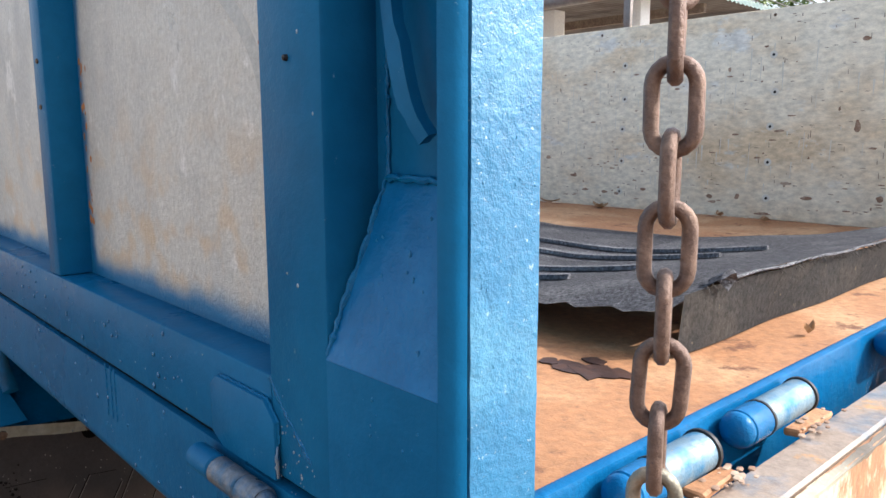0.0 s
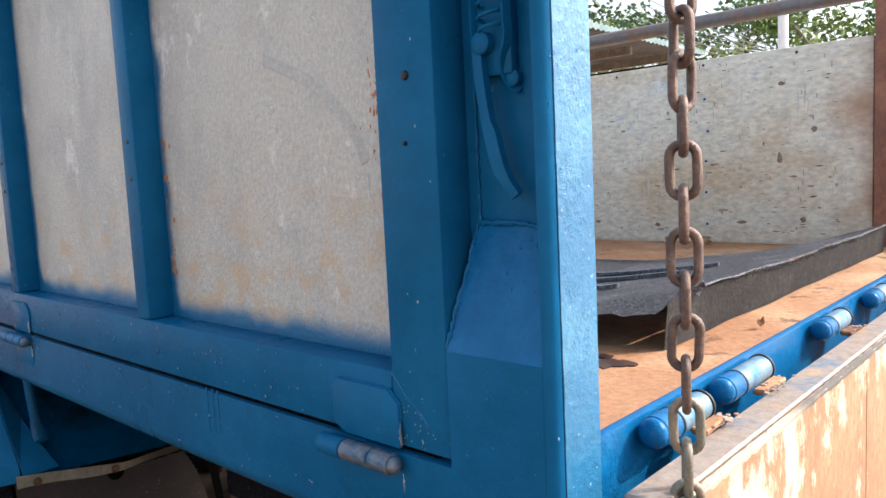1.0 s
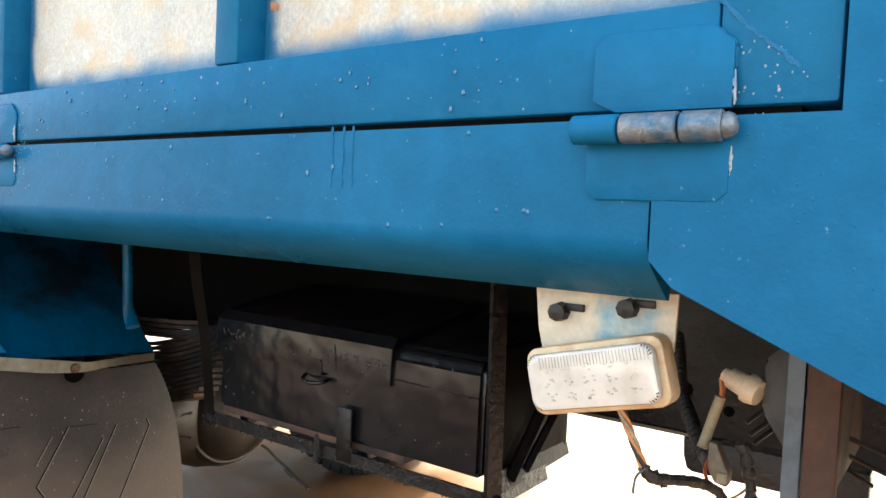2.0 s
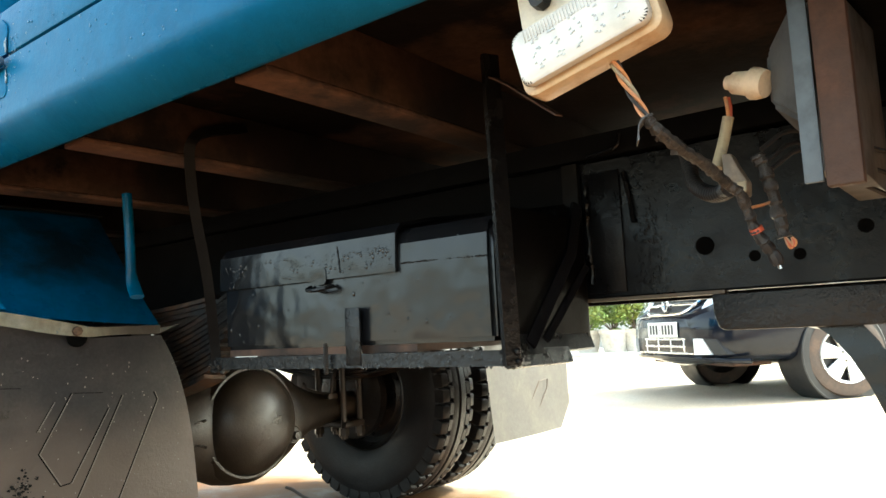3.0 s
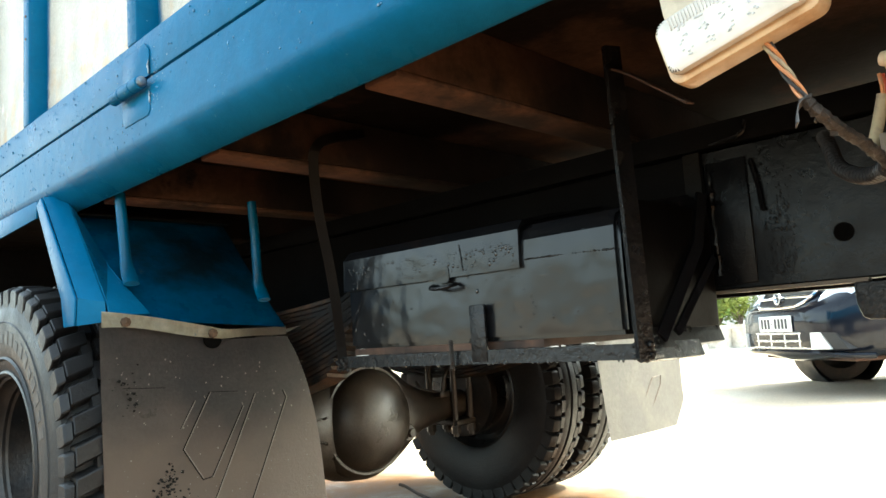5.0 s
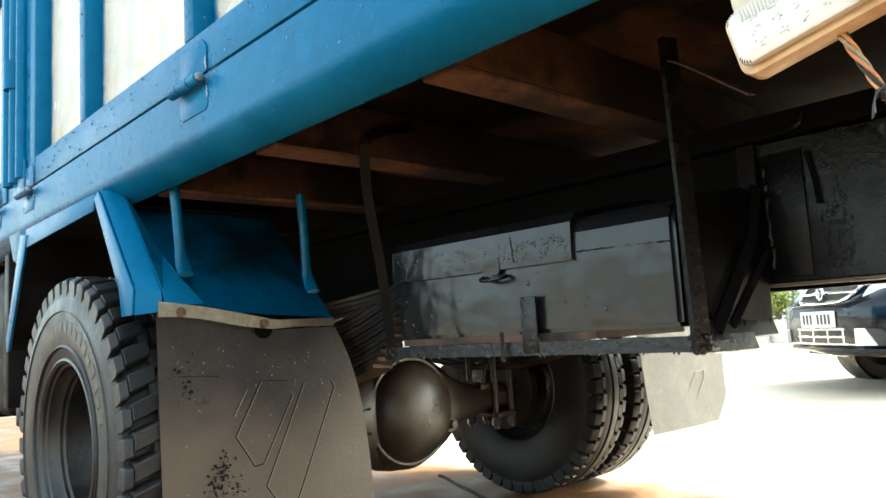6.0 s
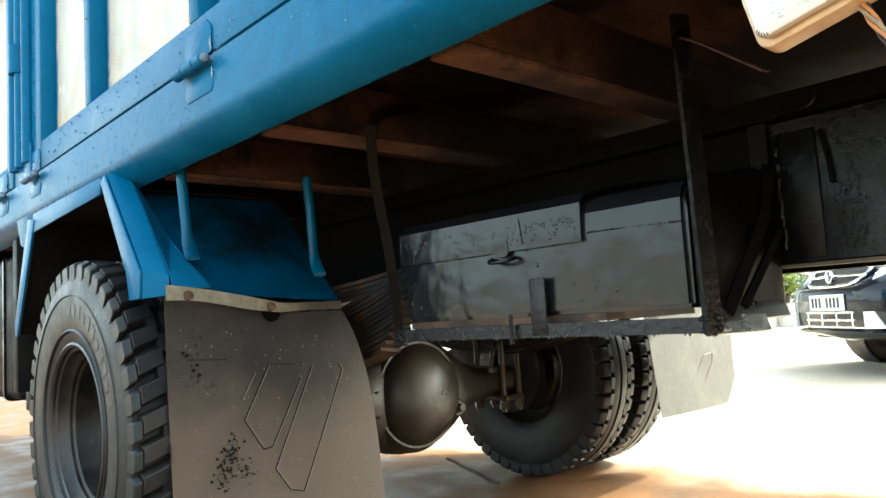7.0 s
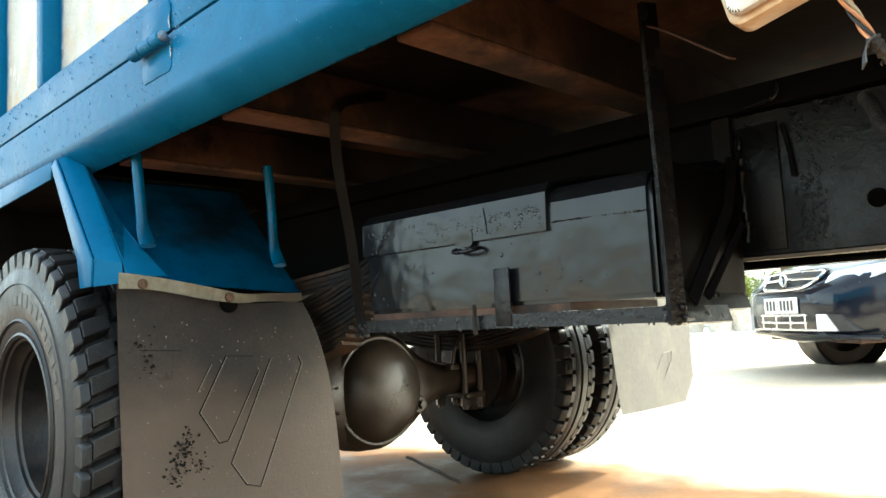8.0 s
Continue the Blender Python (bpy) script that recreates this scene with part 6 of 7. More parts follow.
    part("wire", bm_tube([(0.60, 0.600, 0.828), (0.592, 0.602, 0.820), (0.575, 0.600, 0.815), (0.560, 0.594, 0.812), (0.548, 0.588, 0.810)], 0.0022, 6, smooth_path=2), RED_TAPE, lamp)
    part("wire", bm_tube([(0.585, 0.573, 0.782), (0.600, 0.566, 0.785), (0.618, 0.560, 0.790)], 0.0018, 6, smooth_path=1), WIRE_ORANGE, lamp)
    body = bm_prism([(0.577, 0.796), (0.575, 0.812), (0.583, 0.828), (0.590, 0.846), (0.600, 0.846), (0.600, 0.815), (0.592, 0.798)], "x", 0.585, 0.604, 0.002)
    part("connector_box", roughen(body, 0.002, 40), CONNECTOR, lamp, "dirty tan connector block")
    part("connector_tab", roughen(bm_box(0.582, 0.587, 0.576, 0.588, 0.800, 0.812, 0.001, 1), 0.001, 60), SLEEVE, lamp)
    hose = [(0.90, 0.745, 0.925), (0.85, 0.724, 0.897), (0.80, 0.705, 0.858), (0.75, 0.675, 0.835), (0.68, 0.636, 0.816), (0.61, 0.600, 0.812)]
    pts = [Vector(p) for p in hose]
    for _ in range(4):
        pts = [pts[0]] + [v for p, q in zip(pts, pts[1:]) for v in (p * 0.75 + q * 0.25, p * 0.25 + q * 0.75)] + [pts[-1]]
    part("hose", bm_tube(pts, [0.0085 + 0.0028 * (k % 3 > 0) for k in range(len(pts))], 10), WIRE_BLACK, lamp, "black corrugated hose")
    for y0, z0, y1 in ((0.57, 0.845, 0.40), (0.575, 0.86, 0.36), (0.565, 0.835, 0.44)):
        part("cable", bm_tube([(0.66, y0, z0), (0.69, y0 - 0.03, z0 + 0.03), (0.72, (y0 + y1) / 2, z0 - 0.01), (0.76, y1, z0 - 0.05)], 0.003, 6, smooth_path=2), WIRE_BLACK, lamp)


build_lamp()


def build_tail_lamp():
    tl = part("tail_lamp", bm_prism([(0.585, 0.80), (0.60, 0.99), (0.86, 1.03), (0.86, 0.80)], "y", 0.455, 0.495, 0.004), LAMP_BACK, truck, "grey tail lamp housing with bulb socket")
    cone = bmesh.new()
    v = [cone.verts.new(p) for p in ((0.56, 0.497, 0.85), (0.56, 0.497, 0.98), (0.82, 0.497, 0.99), (0.82, 0.497, 0.83), (0.60, 0.535, 0.885), (0.60, 0.535, 0.945), (0.72, 0.535, 0.95), (0.72, 0.535, 0.88))]
    for f in ((0, 1, 5, 4), (1, 2, 6, 5), (2, 3, 7, 6), (3, 0, 4, 7), (4, 5, 6, 7), (0, 3, 2, 1)):
        cone.faces.new([v[i] for i in f])
    bmesh.ops.recalc_face_normals(cone, faces=cone.faces)
    bmesh.ops.bevel(cone, geom=cone.edges[:], offset=0.006, segments=2, affect="EDGES")
    part("housing", cone, LAMP_BACK, tl)
    p, q = Vector((0.606, 0.590, 0.926)), Vector((0.590, 0.532, 0.906))
    body = bm_lathe([(0.012, 0.0), (0.012, 0.008), (0.019, 0.009), (0.021, 0.0125), (0.033, 0.0135), (0.042, 0.014), (0.044, 0.018), (0.049, 0.018), (0.060, 0.015), (0.060, 0.0)], (0, 0, 0), "z", 20)
    turn = (q - p).to_track_quat("Z", "Y").to_matrix().to_4x4()
    bmesh.ops.transform(body, matrix=Matrix.Translation(p) @ turn, verts=body.verts)
    part("bulb_socket", body, SOCKET, tl, "cream bulb socket")
    part("wire", bm_tube([(0.622, 0.588, 0.912), (0.628, 0.588, 0.90), (0.628, 0.588, 0.886)], 0.0022, 6), WIRE_ORANGE, tl)
    part("wire", bm_tube([(0.626, 0.585, 0.912), (0.631, 0.585, 0.90), (0.630, 0.586, 0.886)], 0.0018, 6), RED_TAPE, tl)
    part("sleeve", bm_tube([(0.628, 0.588, 0.889), (0.628, 0.596, 0.860), (0.608, 0.601, 0.826)], 0.0066, 12, smooth_path=1), SLEEVE, tl, "dusty tan cable sleeve")
    part("stay_plate", bm_box(0.552, 0.558, 0.482, 0.500, 0.785, 1.05, 0.001), PALE_STEEL, tl, "blue-grey stay plate")
    part("stay_plate", bm_box(0.545, 0.562, 0.446, 0.479, 0.778, 1.05, 0.002), RUST_DULL, tl, "rust-brown stay bar")
    tl.location += Vector((-0.008, 0.010, 0.008))


build_tail_lamp()


def build_tank():
    tank = part("fuel_tank", bm_box(0.40, 0.85, 3.75, 4.55, 0.42, 1.02, 0.04, 4), DARK_FRAME, truck, "dark fuel tank under the bed")
    for y in (3.95, 4.35):
        part("band", bm_box(0.392, 0.858, y, y + 0.04, 0.412, 1.028, 0.03, 3), BLACK, tank)
    part("step_frame", bm_box(0.38, 0.80, 3.48, 3.56, 0.40, 0.47, 0.006), DARK_FRAME, truck)
    # upright widened into a plate, added to darken the gap above the tank
    part("step_frame", bm_box(0.34, 0.80, 3.50, 3.56, 0.471, 1.04, 0.006), DARK_FRAME, truck)
    # unseen driveline, added to block the bright gap ahead of the axle
    shaft = part("drive_shaft", bm_tube([(1.415, 2.75, 0.44), (1.415, 4.5, 0.58)], 0.045, 16), DARK_FRAME, truck)
    part("gearbox", bm_box(1.20, 1.64, 4.5, 5.5, 0.40, 0.80, 0.05, 3), DARK_FRAME, shaft)
    part("front_axle", bm_box(0.55, 2.25, 5.7, 5.82, 0.36, 0.50, 0.02, 2), DARK_FRAME, truck)


build_tank()


# ---- on the bed: rubber mat and dry leaves ----
def mat_height(x, y):
    lift = max(0.0, 1 - (y - 0.435) / 0.55) ** 1.3
    return FLOOR + 0.012 + 0.072 * lift + 0.008 * noise.noise(Vector((x * 2.2, y * 2.2, 0.3)))


def build_mat():
    mt = thing("rubber_mat", (1.3, 0.9, FLOOR), "torn black rubber mat lying on the truck bed", "mat")
    bm = bmesh.new()
    nu, nv = 60, 40
    grid = []
    for i in range(nu + 1):
        row = []
        for j in range(nv + 1):
            s, t = i / nu, j / nv
            y = 0.435 + 1.75 * t ** 1.5
            left = 0.775 + 0.045 * noise.noise(Vector((y * 14, 3, 0))) + 0.022 * noise.noise(Vector((y * 45, 7, 0)))
            right = 1.77 + 0.03 * noise.noise(Vector((y * 7, 9, 0))) + 0.52 * max(0.0, 1 - (y - 0.435) / 0.17)
            x = left + (right - left) * s
            z = mat_height(x, y)
            if s < 0.08:
                z -= (0.020 + 0.014 * noise.noise(Vector((y * 30, 1, 0)))) * (1 - s / 0.08) * max(0.0, 1 - (y - 0.435) / 0.3)
            row.append(bm.verts.new((x, y, z)))
        grid.append(row)
    for i in range(nu):
        for j in range(nv):
            bm.faces.new((grid[i][j], grid[i + 1][j], grid[i + 1][j + 1], grid[i][j + 1]))
    bmesh.ops.solidify(bm, geom=bm.faces[:], thickness=0.008)
    bmesh.ops.recalc_face_normals(bm, faces=bm.faces)
    part("sheet", bm, MAT_TOP, mt, "black fibrous rubber sheet", 50)
    # folded front skirt
    bm = bmesh.new()
    n = 50
    top, low = [], []
    for k in range(n + 1):
        x = 0.815 + 1.47 * k / n
        w = 0.006 * noise.noise(Vector((x * 5, 0, 4)))
        top.append(bm.verts.new((x, 0.431 + w, mat_height(x, 0.435) - 0.004)))
        low.append(bm.verts.new((x, 0.440 - w, FLOOR + 0.002)))
    for k in range(n):
        bm.faces.new((top[k], top[k + 1], low[k + 1], low[k]))
    bmesh.ops.solidify(bm, geom=bm.faces[:], thickness=0.007)
    part("skirt", bm, MAT_SKIRT, mt, "dusty folded mat edge", 50)
    bm = bmesh.new()
    edge = [(0.93 + 1.35 * k / 40, 0.424 + 0.003 * math.sin(k), mat_height(0.93 + 1.35 * k / 40, 0.435) + 0.002) for k in range(41)]
    bm_tube(edge, 0.0024, 6, bm)
    part("frayed_edge", roughen(bm, 0.002, 120), MAT_TOP, mt)
    z = mat_height(0.90, 0.435)
    curl = bm_tube([(0.885, 0.436, z + 0.002), (0.893, 0.424, z + 0.010), (0.905, 0.420, z + 0.012), (0.912, 0.424, z + 0.004), (0.905, 0.430, z - 0.006)], 0.004, 4, flat=(0.022, 0.005), smooth_path=2)
    part("torn_curl", roughen(curl, 0.006, 70), MAT_TOP, mt, "torn curl of rubber")
    for x, y0, y1 in ((1.43, 0.60, 2.1), (1.305, 0.635, 2.1), (1.107, 0.685, 2.1), (0.972, 0.73, 2.1), (0.80, 0.66, 0.95)):
        bm = bmesh.new()
        for k in range(21):
            y = y0 + (y1 - y0) * (k / 20) ** 1.6
            z = mat_height(x, y) + 0.002
            r = 0.011 * (1 - 0.55 * (k == 0))
            bm_rows = [bm.verts.new(p) for p in ((x - r, y, z), (x - r * 0.8, y, z + 0.008), (x + r * 0.8, y, z + 0.008), (x + r, y, z))]
            if k:
                for q in range(3):
                    bm.faces.new((last[q], last[q + 1], bm_rows[q + 1], bm_rows[q]))
            else:
                bm.faces.new(bm_rows)
            last = bm_rows
        bmesh.ops.recalc_face_normals(bm, faces=bm.faces)
        part("rib", bm, MAT_TOP, mt)
    rnd = random.Random(8)
    bm = bmesh.new()
    for k in range(160):               # loose fibres standing off the front edge
        x = rnd.uniform(0.83, 1.9)
        z = mat_height(x, 0.435)
        bm_tube([(x, 0.426, z + rnd.uniform(-.004, .004)), (x + rnd.uniform(-.006, .006), 0.420 + rnd.uniform(-.005, .003), z + rnd.uniform(-.010, .007))], 0.0006, 4, bm)
    grit("fibre", bm, MAT_SKIRT, mt, "frayed fibres")


build_mat()


def build_floor_stain():
    rnd = random.Random(44)
    bm = bmesh.new()
    for cx, cy, w in ((0.688, 0.510, 0.028), (0.696, 0.480, 0.032), (0.708, 0.455, 0.022), (0.690, 0.540, 0.014), (0.73, 0.50, 0.016)):
        pts = []
        for j in range(14):
            a = 2 * math.pi * j / 14
            q = rnd.uniform(0.7, 1.2)
            pts.append((cx + 0.9 * w * math.cos(a) * q, cy + w * math.sin(a) * q))
        bm_prism(pts, "z", FLOOR + 0.0002, FLOOR + 0.0014 + 0.0002 * len(bm.verts) / 28, 0, bm)
    grit("oil_stain", bm, OIL, truck, "dark dried oil stain")


build_floor_stain()


def build_leaves():
    rnd = random.Random(21)
    spots = [(2.40, 1.70), (2.37, 1.66), (2.41, 1.95), (2.38, 2.02), (2.36, 1.02), (2.0, 0.62), (1.05, 0.37), (2.41, 1.2)]
    for x, y in spots:
        bm = bmesh.new()
        a, ln, w = rnd.uniform(0, 6.3), rnd.uniform(0.03, 0.055), rnd.uniform(0.010, 0.018)
        if (x, y) == (1.05, 0.37):
            ln, w = 0.014, 0.006
        rows = []
        for k in range(7):
            t = k / 6
            h = w * math.sin(math.pi * min(1, t * 1.02)) + 0.0006
            cx, cy = math.cos(a), math.sin(a)
            lift = 0.004 + 0.012 * (t - 0.5) ** 2 * 4
            rows.append([bm.verts.new((x + cx * ln * (t - .5) * 2 - cy * h * q, y + cy * ln * (t - .5) * 2 + cx * h * q, FLOOR + lift + 0.006 * abs(q))) for q in (-1, 0, 1)])
        for k in range(6):
            for q in (0, 1):
                bm.faces.new((rows[k][q], rows[k + 1][q], rows[k + 1][q + 1], rows[k][q + 1]))
        bmesh.ops.solidify(bm, geom=bm.faces[:], thickness=0.0008)
        lone("dry_leaf", bm, LEAF_DRY, "curled dry brown leaf on the truck bed", "leaf", "leaves on the bed")


build_leaves()


def build_twig():
    z = -0.004
    bm = bm_tube([(1.98, 3.0, z + 0.01), (1.96, 2.93, z + 0.004), (1.88, 2.76, z + 0.004), (1.80, 2.58, z + 0.006), (1.74, 2.44, z + 0.005)], 0.007, 7, smooth_path=1)
    bm_tube([(1.86, 2.72, z + 0.005), (1.80, 2.65, z + 0.02), (1.76, 2.56, z + 0.02)], 0.004, 6, bm)
    lone("twig", roughen(bm, 0.006, 14), TWIG, "dry forked twig lying on the ground", "twig")


build_twig()


# ---- the parked car ----
CAR_PAINT = material("dark_navy_car_paint", (0.006, 0.008, 0.014), 0.14, 0.0, (0.009, 0.011, 0.017), 0.5, 3.0, 0.03, 0.02, 200.0, coat=0.15, rough_var=0.04, spec=0.25)
CHROME = material("car_chrome", (0.75, 0.76, 0.78), 0.12, 1.0, rough_var=0.03, bump=0.0)
CAR_BLACK = material("car_black_plastic", (0.015, 0.015, 0.016), 0.55)
CAR_LIGHT = material("headlamp_lens", (0.75, 0.77, 0.78), 0.1, 0.3, (0.5, 0.52, 0.55), 0.5, 30.0, 0.2, 0.05, 60.0, coat=0.8)
PLATE = material("white_number_plate", (0.82, 0.82, 0.80), 0.4)
PLATE_INK = material("plate_bars", (0.03, 0.03, 0.035), 0.5)
ALLOY = material("silver_alloy", (0.72, 0.73, 0.74), 0.28, 0.75, (0.6, 0.6, 0.6), 0.5, 12.0, 0.06, 0.05, 80.0)
CAR_GLASS = material("dark_car_glass", (0.02, 0.025, 0.028), 0.06, 0.0, coat=0.6, rough_var=0.02, bump=0.0)
CAR_TYRE = material("dusty_car_tyre", (0.075, 0.055, 0.045), 0.8, 0, (0.12, 0.085, 0.065), 0.5, 9.0)


def build_car(front_left, heading):
    """A four-door car: x forward from the front axle, y to its left, z up."""
    gz = ground_height(front_left[0], front_left[1])
    base = Matrix.Translation((front_left[0], front_left[1], gz)) @ pose(0, 0, 0, 0, 0, heading) @ Matrix.Translation((0, -0.74, 0))
    car = thing("car", base.translation, "dark navy saloon car parked in the sun", "car")

    def put(name, bm, mat, parent, label="", smooth=35):
        bmesh.ops.transform(bm, matrix=base, verts=bm.verts)
        return part(name, bm, mat, parent, label, smooth)

    # body by cross sections: x, half width, sill height, shoulder height, bonnet or roof height
    stations = [(0.93, 0.40, 0.37, 0.59, 0.630), (0.905, 0.54, 0.32, 0.62, 0.662), (0.83, 0.68, 0.295, 0.655, 0.720), (0.72, 0.775, 0.285, 0.72, 0.790), (0.50, 0.835, 0.28, 0.80, 0.865),
                (0.20, 0.86, 0.26, 0.85, 0.93), (-0.42, 0.865, 0.23, 0.90, 1.0), (-0.62, 0.865, 0.22, 0.90, 1.01), (-1.2, 0.865, 0.21, 0.91, 1.01), (-2.0, 0.865, 0.21, 0.92, 1.02),
                (-2.6, 0.86, 0.22, 0.93, 1.04), (-3.1, 0.84, 0.26, 0.93, 1.05), (-3.4, 0.80, 0.32, 0.92, 1.03), (-3.52, 0.70, 0.38, 0.88, 0.98)]
    bm = bmesh.new()
    rings = []
    for x, w, z0, zs, zt in stations:
        half = [(w * 0.80, z0), (w * 0.97, z0 + 0.05), (w, z0 + 0.18), (w, (z0 + zs) / 2 + 0.06), (w * 0.985, zs - 0.06), (w * 0.94, zs), (w * 0.80, zs + (zt - zs) * 0.55), (w * 0.45, zt - 0.012), (0, zt)]
        ring = [bm.verts.new((x, a, b)) for a, b in half] + [bm.verts.new((x, -a, b)) for a, b in half[-2::-1]]
        rings.append(ring)
    k = len(rings[0])
    for p, q in zip(rings, rings[1:]):
        for i in range(k):
            bm.faces.new((p[i], p[(i + 1) % k], q[(i + 1) % k], q[i]))
    bm.faces.new(rings[0])
    bm.faces.new(rings[-1][::-1])
    bmesh.ops.recalc_face_normals(bm, faces=bm.faces)
    bmesh.ops.subdivide_edges(bm, edges=bm.edges[:], cuts=1, use_grid_fill=True, smooth=0.4)
    put("body", bm, CAR_PAINT, car, "glossy dark navy body", 60)
    # glasshouse and roof
    bm = bmesh.new()
    b = [bm.verts.new((x, s * w, z)) for x, w, z in ((-0.45, 0.78, 0.95), (-2.95, 0.74, 1.0)) for s in (1, -1)]
    t = [bm.verts.new((x, s * w, z)) for x, w, z in ((-1.20, 0.58, 1.42), (-2.35, 0.57, 1.42)) for s in (1, -1)]
    for f in ((b[0], b[1], t[1], t[0]), (b[1], b[3], t[3], t[1]), (b[3], b[2], t[2], t[3]), (b[2], b[0], t[0], t[2])):
        bm.faces.new(f)
    bmesh.ops.recalc_face_normals(bm, faces=bm.faces)
    put("window_glass", bm, CAR_GLASS, car, "dark car windows", 20)
    put("roof", bm_box(-2.38, -1.17, -0.585, 0.585, 1.415, 1.455, 0.018, 3), CAR_PAINT, car)
    # front: grille, lamps, bumper vents, plate
    def sloped(y_low, y_top, front, back):
        """A slab leaning back with the nose, narrower below."""
        bm = bm_prism([(front, 0.652), (front + 0.010, 0.660), (back + 0.012, 0.775), (back, 0.768)], "y", -1.0, 1.0)
        for v in bm.verts:
            k = (v.co.z - 0.652) / 0.12
            v.co.y *= y_low + (y_top - y_low) * k
            v.co.x -= 0.16 * v.co.y ** 2
        return bm

    put("grille", sloped(0.30, 0.385, 0.912, 0.775), CAR_BLACK, car, "black grille with chrome surround")
    ring = [(0.785, 0.385, 0.778), (0.805, 0.20, 0.782), (0.810, 0.0, 0.784), (0.805, -0.20, 0.782), (0.785, -0.385, 0.778), (0.84, -0.365, 0.715), (0.905, -0.30, 0.660), (0.922, -0.15, 0.652), (0.927, 0.0, 0.650),
            (0.922, 0.15, 0.652), (0.905, 0.30, 0.660), (0.84, 0.365, 0.715)]
    put("grille_trim", bm_tube(ring, 0.013, 8, closed=True, smooth_path=2), CHROME, car, "chrome grille surround")
    put("grille_trim", bm_tube([(0.84, 0.36, 0.722), (0.868, 0.18, 0.724), (0.876, 0, 0.725), (0.868, -0.18, 0.724), (0.84, -0.36, 0.722)], 0.013, 8, smooth_path=1), CHROME, car)
    put("badge", bm_lathe([(0.880, 0.0), (0.885, 0.040), (0.905, 0.050), (0.905, 0.036)], (0, 0, 0.725), "x", 20), CHROME, car, "plain chrome badge ring")
    for s in (1, -1):
        hl = [(0.850, s * 0.43, 0.652), (0.760, s * 0.43, 0.755), (0.68, s * 0.62, 0.780), (0.52, s * 0.785, 0.800), (0.58, s * 0.795, 0.735), (0.735, s * 0.69, 0.668)]
        bm = bmesh.new()
        vs = [bm.verts.new(p) for p in hl]
        bm.faces.new(vs if s > 0 else vs[::-1])
        ext = bmesh.ops.extrude_face_region(bm, geom=bm.faces[:])
        bmesh.ops.translate(bm, vec=(0.035, s * 0.03, 0.0), verts=[g for g in ext["geom"] if isinstance(g, bmesh.types.BMVert)])
        bmesh.ops.recalc_face_normals(bm, faces=bm.faces)
        bmesh.ops.bevel(bm, geom=bm.edges[:], offset=0.008, segments=2, affect="EDGES")
        put("headlight", bm, CAR_LIGHT, car, "clear headlight")
        for name, pts, mt, front, label in (("fog_lamp", [(0.47, 0.345), (0.47, 0.462), (0.535, 0.462), (0.605, 0.345)], PLATE, 0.948, "white fog lamp cover"),
                                            ("side_vent", [(0.615, 0.345), (0.545, 0.462), (0.64, 0.455), (0.72, 0.345)], CAR_BLACK, 0.944, "")):
            bm = bm_prism([(s * a, b) for a, b in pts], "x", 0.80, front)
            for v in bm.verts:         # follows the rounded corner of the bumper
                v.co.x -= 0.45 * (abs(v.co.y) - 0.47)
            put(name, bm, mt, car, label)
    put("bumper_vent", bm_box(0.85, 0.925, -0.465, 0.465, 0.350, 0.458, 0.012, 2), CAR_BLACK, car, "lower bumper opening")
    for z in (0.350, 0.402, 0.458):
        put("vent_bar", bm_tube([(0.905, 0.48, z), (0.930, 0.25, z), (0.938, 0, z), (0.930, -0.25, z), (0.905, -0.48, z)], 0.010, 8), ALLOY, car, "pale vent bar")
    for y in (-0.3, -0.1, 0.1, 0.3):
        put("vent_post", bm_box(0.915, 0.932, y - 0.010, y + 0.010, 0.352, 0.456, 0.002), ALLOY, car)
    put("bumper_lip", bm_tube([(0.70, 0.80, 0.295), (0.83, 0.66, 0.300), (0.915, 0.42, 0.318), (0.932, 0, 0.322), (0.915, -0.42, 0.318), (0.83, -0.66, 0.300), (0.70, -0.80, 0.295)], 0.020, 8, smooth_path=2), CAR_PAINT, car)
    put("undertray", bm_box(0.40, 0.72, -0.60, 0.60, 0.248, 0.285, 0.01, 1), RUST_DULL, car, "rusty edge under the bumper")
    plate = put("number_plate", bm_box(0.936, 0.946, -0.235, 0.235, 0.472, 0.592, 0.003, 1), PLATE, car, "white number plate with dark bars")
    for i in range(8):
        y = -0.20 + 0.05 * i
        if i == 3:
            put("plate_bar", bm_box(0.9465, 0.9475, y + 0.006, y + 0.024, 0.526, 0.536), PLATE_INK, plate)
        else:
            put("plate_bar", bm_box(0.9465, 0.9475, y, y + 0.032, 0.494, 0.570), PLATE_INK, plate)
    # wheels, the front pair turned a little
    for x in (0.0, -2.6):
        for s in (1, -1):
            hub_at = Matrix.Translation((x, s * 0.80, 0))
            steer = hub_at @ pose(0, 0, 0, 0, 0, -8 if x == 0 else 0) @ hub_at.inverted()

            def put_wheel(name, bm, mat, parent, label="", smooth=35):
                bmesh.ops.transform(bm, matrix=steer, verts=bm.verts)
                return put(name, bm, mat, parent, label, smooth)

            y = s * (0.775 if x == 0 else 0.74)
            c = (x, 0, 0.305)
            f = y + s * 0.140
            tyre = [(y - s * 0.10, 0.20), (y - s * 0.10, 0.27), (y - s * 0.08, 0.30), (y + s * 0.08, 0.305), (f - s * 0.008, 0.285), (f, 0.25), (f - s * 0.004, 0.205), (f - s * 0.02, 0.197)]
            put("wheel_arch", bm_lathe([(s * 0.60, 0.355), (s * 0.868, 0.355), (s * 0.872, 0.345), (s * 0.868, 0.335), (s * 0.60, 0.335)], c, "y", 40), CAR_BLACK, car)
